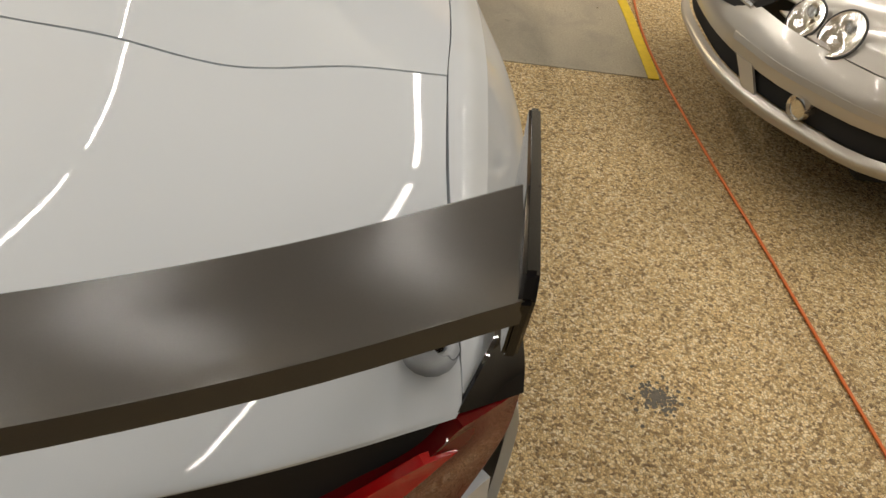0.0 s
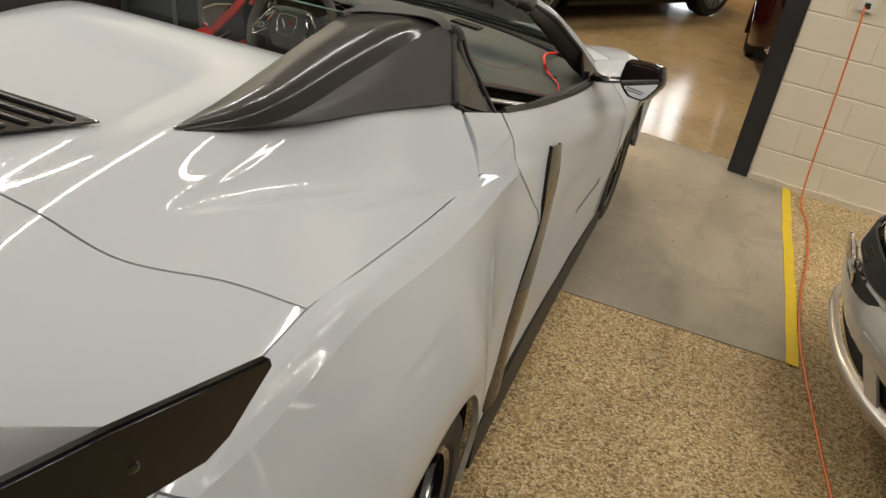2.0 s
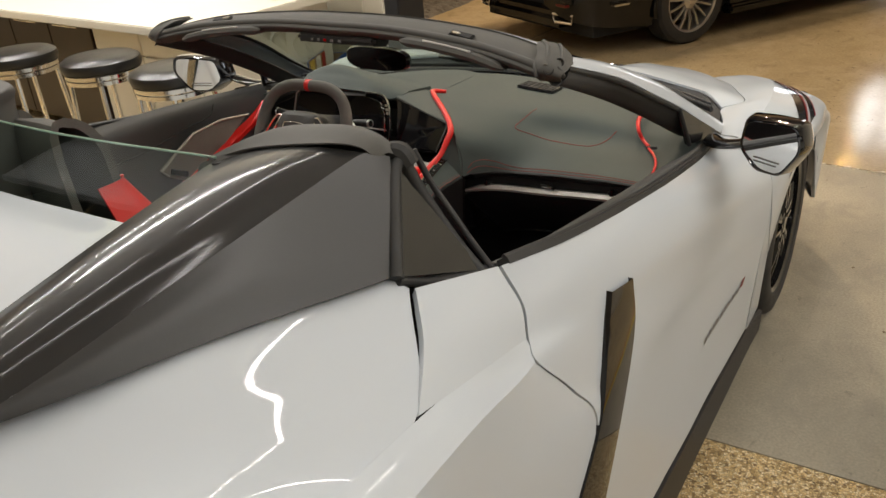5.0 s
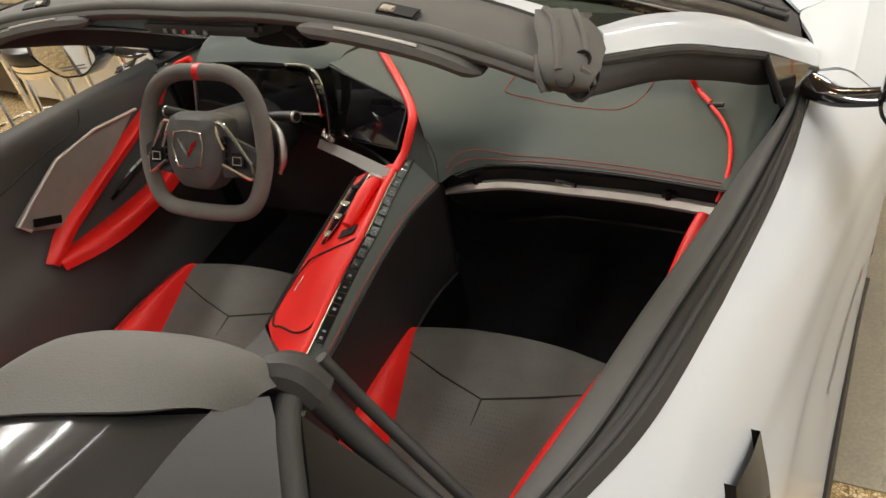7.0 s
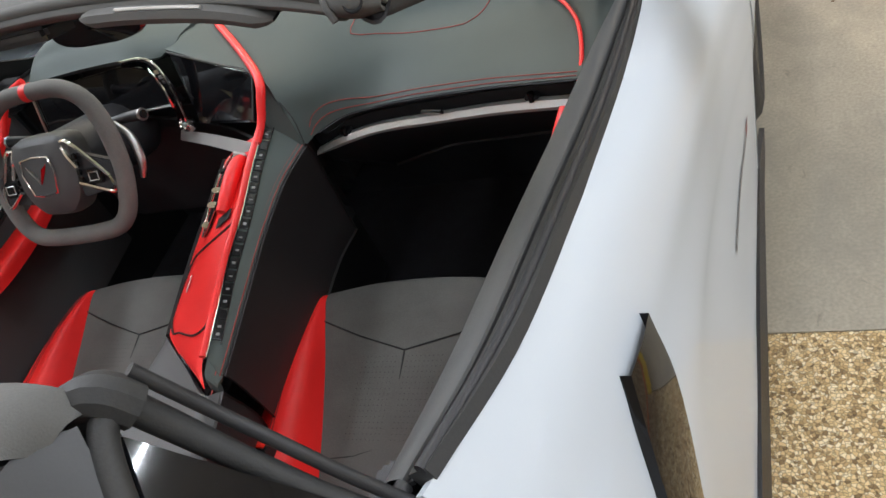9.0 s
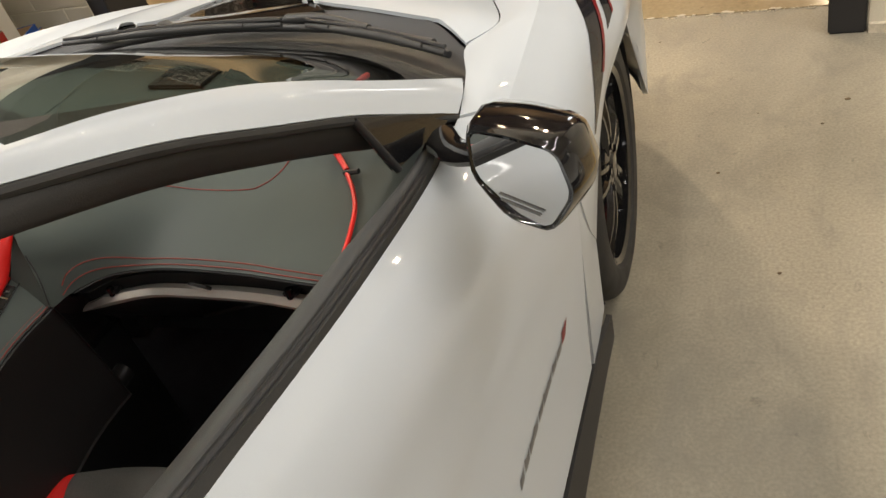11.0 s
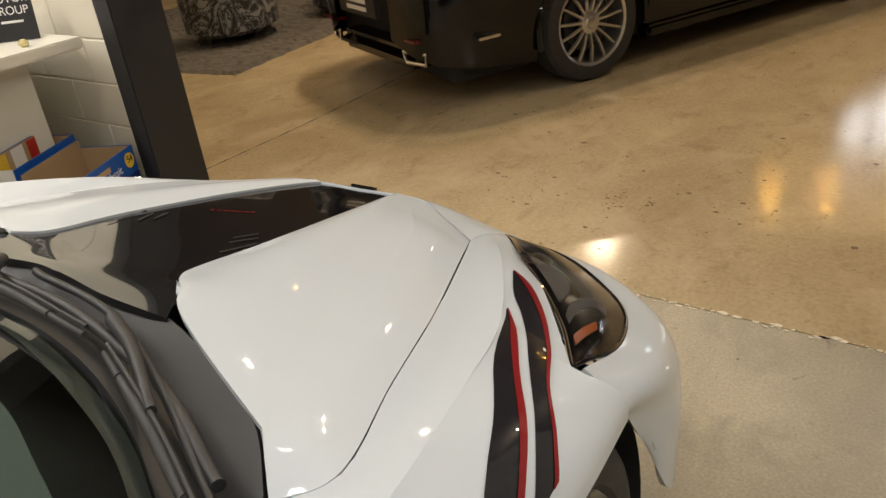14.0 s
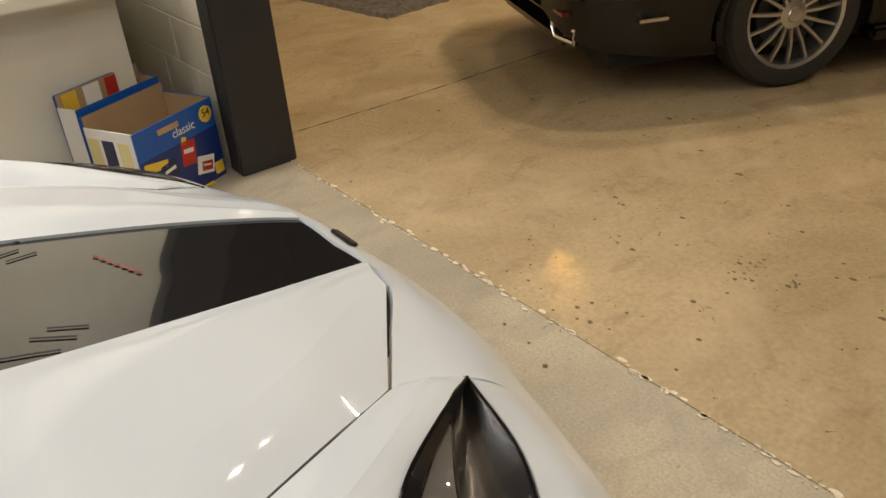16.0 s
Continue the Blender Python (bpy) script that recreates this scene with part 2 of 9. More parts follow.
CARTYEL = mat("print_yellow", (0.75, 0.5, 0.05), 0.4, vary=0.1, scale=30)
CARTYEL2 = mat("pale_yellow", (0.7, 0.6, 0.3), 0.6, vary=0.06, scale=30)
CARDBOARD = mat("cardboard", (0.4, 0.27, 0.14), 0.8, vary=0.08, scale=14)
REDCLOTH = mat("red_cloth", (0.2, 0.012, 0.014), 0.9, vary=0.2, scale=20, bump=0.6, grain=150)
RUG = mat("shag_rug_fibre", (0.085, 0.075, 0.065), 0.95, vary=0.5, scale=14, grain=120, bump=1.0)
SWIRL = swirl_fabric()
CARBLACK = mat("car_black", (0.0035, 0.0035, 0.004), 0.07, 0, 0.35, spec=0.2, wear=0.02)
CARRED = mat("car_maroon", (0.03, 0.005, 0.005), 0.1, 0, 1.0)
TINTED = mat("tinted_glass", (0.008, 0.008, 0.009), 0.05, 0, 0.6)
WINDOWGLOW = glowing("daylit_glass", (0.9, 0.95, 1.0), 5.0)
DECALBLACK = mat("decal_black", (0.012, 0.012, 0.016), 0.25, 0, 0.6, vary=0.1, scale=60, grain=900)
DECALRED = mat("decal_red", (0.2, 0.008, 0.011), 0.3, 0, 0.5)
HOODBLACK = mat("hood_black", (0.012, 0.012, 0.013), 0.1, 0, 1.0)
# base lifted above black: the ceiling's reflection is put into the colour
WINGSHEEN = mat("wing_black_sheen", (0.042, 0.041, 0.039), 0.22, 0, 0.0, vary=0.06, scale=8, grain=800)
LAMPDARK = mat("lamp_dark", (0.006, 0.006, 0.007), 0.25)
AMBER = mat("amber", (0.36, 0.085, 0.004), 0.3)
CARPET = mat("carpet", (0.0228, 0.0228, 0.0266), 0.95, vary=0.4, scale=20, bump=0.6, grain=300)
LINER = mat("liner", (0.008, 0.008, 0.008), 0.8)
CAPGREY = mat("cap_grey", (0.105, 0.104, 0.098), 0.75, vary=0.12, scale=12, bump=0.3, grain=600)
HEADTRIM = mat("header_trim", (0.085, 0.083, 0.077), 0.8, vary=0.12, scale=12, bump=0.3, grain=600)
DASH2 = mat("dark_leather", (0.072, 0.073, 0.072), 0.55, vary=0.08, scale=6, bump=0.25, grain=700)
SCREEN = mat("screen", (0.006, 0.006, 0.007), 0.06)
# black leather with the low light beside the console put into its tone
RIDGESIDE = mat("shaded_black_leather", (0.02, 0.0185, 0.018), 0.5, vary=0.12, scale=8, bump=0.25, grain=700)
PILTRIM = mat("pillar_lining", (0.03, 0.029, 0.028), 0.8, vary=0.12, scale=12, bump=0.3, grain=600)
SPEAKER = mat("speaker_metal", (0.33, 0.31, 0.28), 0.45, 0.5, vary=0.08, scale=40, bump=0.5, grain=900)
BUCKLERED = mat("buckle_red", (0.75, 0.03, 0.015), 0.35)
STITCH = mat("red_stitch", (0.26, 0.04, 0.03), 0.7)
STITCHDARK = mat("dark_stitch", (0.25, 0.01, 0.01), 0.7)
SEAMDARK = mat("seam", (0.025, 0.025, 0.024), 0.9)
SUEDE2 = mat("wheel_suede", (0.15, 0.145, 0.132), 0.95, vary=0.2, scale=15, bump=0.3, grain=500)
BUTTON = mat("button", (0.01, 0.01, 0.01), 0.2)
TYRE = mat("tyre", (0.022, 0.021, 0.02), 0.7, vary=0.25, scale=12, bump=0.2, grain=300, wear=0.1)
RIM = mat("rim_black", (0.009, 0.009, 0.0095), 0.12, 0.0, 1.0)
CALIPER = mat("caliper", (0.6, 0.015, 0.012), 0.3, 0, 0.5)
MIRROR = mat("mirror", (0.85, 0.86, 0.87), 0.02, 1.0)
REDGLOW = mat("bright_red", (0.42, 0.006, 0.008), 0.15, 0, 0.9)
SCRIPT = mat("grey_script", (0.16, 0.16, 0.16), 0.4)
GUIDE = mat("light_guide", (0.13, 0.13, 0.13), 0.35, 0.6, bump=0.6, grain=500)
CARTDARK = mat("print_dark", (0.02, 0.025, 0.07), 0.4, vary=0.2, scale=30)
SILVERTRIM = mat("satin_silver", (0.58, 0.565, 0.53), 0.36, 0.6, vary=0.06, scale=20, grain=900)
GLASSEDGE = mat("glass_edge", (0.22, 0.34, 0.27), 0.15, vary=0.05, scale=20)
SIDEBLACK = mat("satin_black", (0.03, 0.03, 0.029), 0.34, 0, 0.0, spec=0.4, vary=0.1, scale=5, grain=600, wear=0.05)
# ---- mesh helpers ----
def part(name, bm, material, parent=None, label="", smooth=True):
    """Links a bmesh as one mesh object, under a thing or a part."""
    me = bpy.data.meshes.new(name)
    bm.to_mesh(me)
    bm.free()
    for m in material if isinstance(material, (list, tuple)) else [material]:
        me.materials.append(m)
    if smooth:
        me.polygons.foreach_set("use_smooth", [True] * len(me.polygons))
        me.set_sharp_from_angle(angle=radians(32))
    ob = new(name, me)
    if parent is not None:
        ob.parent = parent
        ob.matrix_parent_inverse = parent_matrix(parent).inverted()
    if label:
        ob["label"] = label
    return ob


def parent_matrix(ob):
    m = ob.matrix_basis.copy()
    if ob.parent is not None:
        m = parent_matrix(ob.parent) @ ob.matrix_parent_inverse @ m
    return m


def thing(name, at, label, category, group="", kind=""):
    ob = new(name)
    ob.empty_display_size = 0.1
    ob.matrix_basis = Matrix.Translation(at)
    return tagged(ob, label, category, group, kind)


def catmull(points, n):
    """n points of a smooth curve through the given ones."""
    p = np.array(points, float)
    if len(p) == 2:
        s = np.linspace(0, 1, n)[:, None]
        return p[0] * (1 - s.reshape(-1, *[1] * (p.ndim - 1))) + p[1] * s.reshape(-1, *[1] * (p.ndim - 1))
    q = np.concatenate([[2 * p[0] - p[1]], p, [2 * p[-1] - p[-2]]])
    out = []
    for s in np.linspace(0, len(p) - 1, n):
        i = min(int(s), len(p) - 2)
        t = s - i
        a, b, c, d = q[i], q[i + 1], q[i + 2], q[i + 3]
        out.append(0.5 * (2 * b + (c - a) * t + (2 * a - 5 * b + 4 * c - d) * t * t + (3 * b - a - 3 * c + d) * t ** 3))
    return np.array(out)


def surface(rows, nu=24, nv=24, gaps=(0, 0, 0, 0)):
    """A grid of points on the smooth surface through rows of control points. gaps: metres left free at first row, last row, first column, last column."""
    net = np.array(rows, float)
    g = catmull(net, nu)
    g = np.array([catmull(r, nv) for r in g])
    def trim(g, a, b):
        d = np.linalg.norm(np.diff(g, axis=0), axis=2)
        run = np.concatenate([np.zeros((1, g.shape[1])), np.cumsum(d, axis=0)])
        out = np.empty_like(g)
        for j in range(g.shape[1]):
            total = run[-1, j]
            want = a + (total - a - b) * run[:, j] / max(total, 1e-9)
            for k in range(3):
                out[:, j, k] = np.interp(want, run[:, j], g[:, j, k])
        return out
    if gaps[0] or gaps[1]:
        g = trim(g, gaps[0], gaps[1])
    if gaps[2] or gaps[3]:
        g = trim(g.transpose(1, 0, 2), gaps[2], gaps[3]).transpose(1, 0, 2)
    return g


def grid_faces(bm, g, flange=0.0, out=None, mat_index=0):
    """Adds a grid; with a flange its rim is turned inward. out: a point that the surface faces away from."""
    nu, nv = g.shape[:2]
    vs = [[bm.verts.new(g[i, j]) for j in range(nv)] for i in range(nu)]
    for i in range(nu - 1):
        for j in range(nv - 1):
            f = bm.faces.new((vs[i][j], vs[i + 1][j], vs[i + 1][j + 1], vs[i][j + 1]))
            f.material_index = mat_index
    if flange:
        du, dv = np.gradient(g, axis=0), np.gradient(g, axis=1)
        n = np.cross(du, dv)
        n /= np.maximum(np.linalg.norm(n, axis=2, keepdims=True), 1e-9)
        if out is not None:
            mid = g[nu // 2, nv // 2]
            if np.dot(n[nu // 2, nv // 2], mid - np.array(out)) < 0:
                n = -n
        ring = [(i, 0) for i in range(nu)] + [(nu - 1, j) for j in range(1, nv)] + [(i, nv - 1) for i in range(nu - 2, -1, -1)] + [(0, j) for j in range(nv - 2, 0, -1)]
        low = [bm.verts.new(g[i, j] - n[i, j] * flange) for i, j in ring]
        for k in range(len(ring)):
            a, b = ring[k], ring[(k + 1) % len(ring)]
            try:
                f = bm.faces.new((vs[a[0]][a[1]], vs[b[0]][b[1]], low[(k + 1) % len(ring)], low[k]))
                f.material_index = mat_index
            except ValueError:
                pass
    return vs


def flip(rows):
    return [[(-p[0], p[1], p[2]) for p in r] for r in rows]


def whole(rows):
    """Mirrors rows that start at the middle line, x = 0."""
    return [[(-p[0], p[1], p[2]) for p in reversed(r[1:])] + list(r) for r in rows]


CAR_MID = (0, 2.3, 0.3)
G = 0.0012


def panel(name, nets, material, parent, label="", gaps=(G, G, G, G), flange=0.014, n=(26, 26), both=False):
    made = []
    for side in ((1, -1) if both else (1,)):
        bm = bmesh.new()
        for k, rows in enumerate(nets):
            r = rows if side == 1 else flip(rows)
            grid_faces(bm, surface(r, n[0], n[1], gaps[k] if isinstance(gaps, list) else gaps), flange, CAR_MID)
        bmesh.ops.remove_doubles(bm, verts=bm.verts, dist=0.0003)
        bmesh.ops.recalc_face_normals(bm, faces=bm.faces)
        made.append(part(name, bm, material, parent, label))
    return made


def box(bm, lo, hi, m=None, bevel=0.0):
    r = bmesh.ops.create_cube(bm, size=1.0)
    c = [(a + b) / 2 for a, b in zip(lo, hi)]
    s = [b - a for a, b in zip(lo, hi)]
    for v in r["verts"]:
        v.co = Vector((c[0] + v.co.x * s[0], c[1] + v.co.y * s[1], c[2] + v.co.z * s[2]))
    if bevel:
        es = list({e for v in r["verts"] for e in v.link_edges})
        rr = bmesh.ops.bevel(bm, geom=es, offset=bevel, segments=2, affect="EDGES")
        vs = list({v for f in rr["faces"] for v in f.verts} | {v for v in r["verts"] if v.is_valid})
    else:
        vs = r["verts"]
    if m is not None:
        bmesh.ops.transform(bm, matrix=m, verts=vs)
    return vs


def boxed(name, lo, hi, material, parent=None, label="", bevel=0.004, m=None):
    bm = bmesh.new()
    box(bm, lo, hi, m, bevel)
    return part(name, bm, material, parent, label)


def tube(bm, points, radius, sides=8, closed=False, smooth=0):
    """A round bar along points; radius may be one number or one for each point."""
    p = np.array(points, float)
    if smooth:
        p = catmull(p, smooth)
    n = len(p)
    rad = np.interp(np.linspace(0, 1, n), np.linspace(0, 1, len(radius)), radius) if isinstance(radius, (list, tuple)) else np.full(n, radius)
    rings = []
    side = None
    for i in range(n):
        if closed:
            d = p[(i + 1) % n] - p[i - 1]
        else:
            d = p[min(i + 1, n - 1)] - p[max(i - 1, 0)]
        d = d / np.linalg.norm(d)
        if side is None:
            side = np.cross(d, (0, 0, 1) if abs(d[2]) < 0.9 else (1, 0, 0))
        side = side - d * side.dot(d)
        side /= np.linalg.norm(side)
        up = np.cross(side, d)
        rings.append([bm.verts.new(p[i] + rad[i] * (side * math.cos(a) + up * math.sin(a))) for a in np.linspace(0, 2 * math.pi, sides, endpoint=False)])
    for i in range(n if closed else n - 1):
        a, b = rings[i], rings[(i + 1) % n]
        for k in range(sides):
            bm.faces.new((a[k], a[(k + 1) % sides], b[(k + 1) % sides], b[k]))
    if not closed:
        bm.faces.new(rings[0][::-1])
        bm.faces.new(rings[-1])


def revolve(bm, profile, axis_m, seg=48):
    """Turns a profile of (radius, height) about local z of axis_m."""
    rings = []
    for r, h in profile:
        rings.append([bm.verts.new(axis_m @ Vector((r * math.cos(a), r * math.sin(a), h))) for a in np.linspace(0, 2 * math.pi, seg, endpoint=False)])
    for i in range(len(rings) - 1):
        for k in range(seg):
            bm.faces.new((rings[i][k], rings[i][(k + 1) % seg], rings[i + 1][(k + 1) % seg], rings[i + 1][k]))


def prism(bm, outline, depth):
    """A flat slab: an outline of 3D points and the vector of its thickness."""
    a = [bm.verts.new(p) for p in outline]
    b = [bm.verts.new(Vector(p) + Vector(depth)) for p in outline]
    bm.faces.new(a[::-1])
    bm.faces.new(b)
    for k in range(len(a)):
        bm.faces.new((a[k], a[(k + 1) % len(a)], b[(k + 1) % len(a)], b[k]))


# ---- the place ----
WALL_TURN = -6.0  # the doorway wall is not quite square to the car


def slabbed(name, lo, hi, material, label):
    bm = bmesh.new()
    box(bm, lo, hi)
    return tagged(part(name, bm, material, smooth=False), label, "floor", kind="structure")


slabbed("floor_pebble", (-9, -8, -0.2), (9, 6, -0.004), PEBBLE, "tan epoxy pebble floor of the garage")
bm = bmesh.new()
prism(bm, [(-1.9, 2.81, -0.1), (1.86, 2.81, -0.1), (1.86, 5.04, -0.1), (-1.9, 5.435, -0.1)], (0, 0, 0.1))
bmesh.ops.recalc_face_normals(bm, faces=bm.faces)
tagged(part("floor_slab", bm, SLAB, smooth=False), "smooth grey concrete slab at the doorway", "floor", kind="structure")
bm = bmesh.new()
prism(bm, [(-14, 6.7, -0.1), (-14, 22, -0.1), (14, 22, -0.1), (14, 3.76, -0.1), (1.5, 5.07, -0.1), (-1.66, 5.4, -0.1)], (0, 0, 0.103))
bmesh.ops.recalc_face_normals(bm, faces=bm.faces)
tagged(part("floor_polished", bm, POLISH, smooth=False), "polished tan concrete floor of the showroom", "floor", kind="structure")
# chipped edge of the polished floor, and the saw cut in it
rng = random.Random(5)
bm = bmesh.new()
for k in range(260):
    f = rng.random()
    x = -1.66 + 3.16 * f
    y = 5.4 - 0.33 * f - rng.gauss(0.003, 0.007)
    r = 0.002 + 0.017 * rng.random() ** 3
    pts = [(x + r * rng.uniform(0.6, 1.3) * math.cos(a), y + 0.5 * r * rng.uniform(0.6, 1.2) * math.sin(a), 0.0) for a in np.linspace(0, 2 * math.pi, 7, endpoint=False)]
    prism(bm, pts, (0, 0, 0.0035))
tagged(part("edge_chips", bm, CHIP, smooth=False), "chipped pale edge between the two concrete floors", "floor edge", kind="stuff")
bm = bmesh.new()
cut = catmull([(-1.95, 5.43, 0.0034), (-1.9, 5.8, 0.0034), (-1.83, 6.4, 0.0034), (-1.77, 7.3, 0.0034), (-1.6, 9.5, 0.0034)], 40)
for i in range(39):
    w0, w1 = 0.004 + 0.003 * math.sin(i * 2.3), 0.004 + 0.003 * math.sin((i + 1) * 2.3)
    bm.faces.new([bm.verts.new(cut[i] + (-w0, 0, 0)), bm.verts.new(cut[i] + (w0, 0, 0)), bm.verts.new(cut[i + 1] + (w1, 0, 0)), bm.verts.new(cut[i + 1] + (-w1, 0, 0))])
tagged(part("floor_joint", bm, LINER, smooth=False), "dark saw-cut joint in the polished floor", "joint", kind="structure")
bm = bmesh.new()
worn = ((-0.01, 5.31), (0.25, 5.85), (0.25, 5.81), (0.78, 5.87), (-0.18, 5.39), (-0.29, 5.94))
for k in range(290):
    x, y = rng.uniform(-1.6, 3.2), rng.uniform(5.45, 8.5)
    if k >= 150:
        (x, y), wide = rng.choice(worn), rng.uniform(0.05, 0.2)
        x, y = x + rng.gauss(0, wide), y + rng.gauss(0, wide)
    r = rng.choice((0.002, 0.003, 0.003, 0.005, 0.007, 0.012)) * rng.uniform(0.6, 1.2) * (0.7 if k >= 150 else 1.0)
    pts = [(x + r * rng.uniform(0.7, 1.4) * math.cos(a), y + r * rng.uniform(0.5, 1.0) * math.sin(a), 0.003) for a in np.linspace(0, 2 * math.pi, 7, endpoint=False)]
    prism(bm, pts, (0, 0, 0.0012))
for k in range(26):
    x, y = rng.uniform(-1.5, 1.8), rng.uniform(2.85, 5.0)
    r = rng.choice((0.003, 0.005, 0.008)) * rng.uniform(0.6, 1.2)
    prism(bm, [(x + r * math.cos(a), y + r * rng.uniform(0.6, 1.0) * math.sin(a), 0.0) for a in np.linspace(0, 2 * math.pi, 6, endpoint=False)], (0, 0, 0.0015))
tagged(part("floor_specks", bm, SPECK, smooth=False), "brown specks and pits on the concrete", "specks", kind="stuff")
bm = bmesh.new()
vs = box(bm, (-0.024, 0, 0), (0.024, 2.0, 0.004))
bmesh.ops.subdivide_edges(bm, edges=[e for e in bm.edges if abs((e.verts[0].co - e.verts[1].co).y) > 1], cuts=24)
for v in bm.verts:
    v.co.x += 0.003 * math.sin(v.co.y * 3.1) + 0.0015 * math.sin(v.co.y * 13)
    v.co += Vector((1.862 - 0.004 * v.co.y, 2.8, 0.0))
tagged(part("yellow_tape", bm, YELLOW, smooth=False), "worn strip of yellow tape on the concrete edge", "tape")
tagged(boxed("yellow_tape", (-1.84, 5.02, -0.002), (-1.72, 5.07, 0.004), YELLOW, bevel=0), "short piece of yellow tape beside the column", "tape")

wall_m = Matrix.Translation((1.5, 4.85, 0)) @ pose(0, 0, 0, 0, 0, WALL_TURN)


def wall(name, x0, x1, z1=3.6):
    bm = bmesh.new()
    box(bm, (x0, 0.004, 0), (x1, 0.22, z1), wall_m)
    return tagged(part(name, bm, MORTAR, smooth=False), "cream painted concrete block wall", "wall", kind="structure")


wall_right = wall("wall_right", 0.12, 7.5)
wall_left = wall("wall_left", -10, -3.32)
lintel = wall("wall_lintel", -3.4, 0.2)
lintel.data.transform(wall_m @ Matrix.Diagonal((1, 1, 0.25, 1)) @ wall_m.inverted())
lintel.data.transform(Matrix.Translation((0, 0, 2.7)))
for x0 in (0.0, -3.31):
    bm = bmesh.new()
    box(bm, (x0, -0.012, 0), (x0 + 0.118, 0.245, 3.58), wall_m, 0.006)
    tagged(part("steel_column", bm, STEEL, smooth=False), "black painted steel door jamb column", "column", kind="structure")
bm = bmesh.new()
box(bm, (-9, -8, 3.6), (9, 5.2, 3.8))
tagged(part("ceiling", bm, CEIL, smooth=False), "pale garage ceiling", "ceiling", kind="structure")
for nm, lo, hi in (("wall_back", (-9, -8.2, 0), (9, -8, 3.8)), ("wall_west", (-9.2, -8, 0), (-9, 6.4, 3.8)), ("wall_east", (7.6, -8, 0), (7.8, 5, 3.8))):
    bm = bmesh.new()
    box(bm, lo, hi)
    tagged(part(nm, bm, BLOCK, smooth=False), "cream painted garage wall", "wall", kind="structure")
# showroom shell
for nm, lo, hi in (("hall_wall_far", (-14, 15.6, 0), (14, 15.8, 5)), ("hall_wall_west", (-14.2, 6, 0), (-14, 22, 5)), ("hall_wall_east", (14, 3.6, 0), (14.2, 22, 5))):
    bm = bmesh.new()
    box(bm, lo, hi)
    tagged(part(nm, bm, HALLWALL, smooth=False), "brown showroom wall", "wall", kind="structure")
bm = bmesh.new()
box(bm, (-14, 5.6, 5), (14, 22, 5.2))
tagged(part("hall_ceiling", bm, HALLWALL, smooth=False), "dark showroom ceiling", "ceiling", kind="structure")
bm = bmesh.new()
box(bm, (-14, 5.45, 3.6), (14, 5.62, 5.2))
tagged(part("hall_wall_upper", bm, HALLWALL, smooth=False), "wall above the doorway", "wall", kind="structure")
for k, (x, w) in enumerate(((0.15, 0.8), (8.5, 2.0))):
    win = tagged(boxed("window_%d" % (k + 1), (x, 15.52, 0.08), (x + w, 15.59, 3.5), WINDOWGLOW, bevel=0), "bright daylit window of the showroom", "window", kind="structure")
    for q in range(3):
        boxed("window_frame", (x + w * q / 2 - 0.04, 15.46, 0.08), (x + w * q / 2 + 0.04, 15.58, 3.5), STEEL, win, bevel=0.003)

# ragged foot of the block wall
bm = bmesh.new()
rng = random.Random(11)
for k in range(60):
    x = 0.125 + 0.05 * k
    prism(bm, [tuple(wall_m @ Vector(p)) for p in ((x, -0.014 - 0.012 * math.sin(k * 0.9) ** 2, -0.004), (x + 0.051, -0.014 - 0.012 * math.sin(k * 0.9 + 0.9) ** 2, -0.004), (x + 0.051, 0.003, -0.004), (x, 0.003, -0.004))], (0, 0, 0.034 + rng.uniform(0, 0.007)))
bmesh.ops.recalc_face_normals(bm, faces=bm.faces)
tagged(part("wall_foot", bm, CHIP, smooth=False), "rough pale mortar foot of the block wall", "trim", kind="structure")
# wall outlet and orange cord
outlet = tagged(boxed("wall_outlet", (0.36, -0.03, 1.06), (0.44, 0.005, 1.18), OUTLET, None, "", 0.006, wall_m), "white wall outlet box on the block wall", "outlet")
boxed("socket", (0.385, -0.036, 1.08), (0.415, -0.029, 1.11), TRIM, outlet, "", 0.002, wall_m)
bm = bmesh.new()
tube(bm, [(1.88, 4.76, 1.09), (1.885, 4.73, 1.0), (1.905, 4.72, 0.6), (1.925, 4.68, 0.1), (1.935, 4.55, 0.006), (1.96, 4.3, 0.006), (1.95, 3.9, 0.006), (1.905, 3.4, 0.006), (1.895, 3.0, 0.006), (1.93, 2.5, 0.005), (1.975, 2.05, 0.003), (2.015, 1.7, 0.003), (2.09, 0.9, 0.003), (2.18, 0.0, 0.003), (2.2, -2.0, 0.003)], 0.0055, 7, smooth=140)
tagged(part("extension_cord", bm, CORD), "orange extension cord from the outlet along the floor", "cable")
# oil stain
bm = bmesh.new()
rng = random.Random(21)
for k in range(260):
    d, a = abs(rng.gauss(0, 0.035)), rng.uniform(0, 2 * math.pi)
    cx, cy, r = 1.51 + d * 1.1 * math.cos(a), 1.04 + d * math.sin(a), rng.uniform(0.002, 0.007)
    h = -0.0035 + 0.000004 * k
    bm.faces.new([bm.verts.new((cx + r * rng.uniform(0.6, 1.3) * math.cos(q), cy + r * rng.uniform(0.6, 1.3) * math.sin(q), h)) for q in np.linspace(0, 2 * math.pi, 7, endpoint=False)])
tagged(part("oil_stain", bm, STAIN, smooth=False), "dark worn oil stain on the pebble floor", "stain", kind="stuff")

# ---- bar beside the doorway ----
bar_m = Matrix.Translation((-1.86, 5.13, 0)) @ pose(0, 0, 0, 0, 0, WALL_TURN)


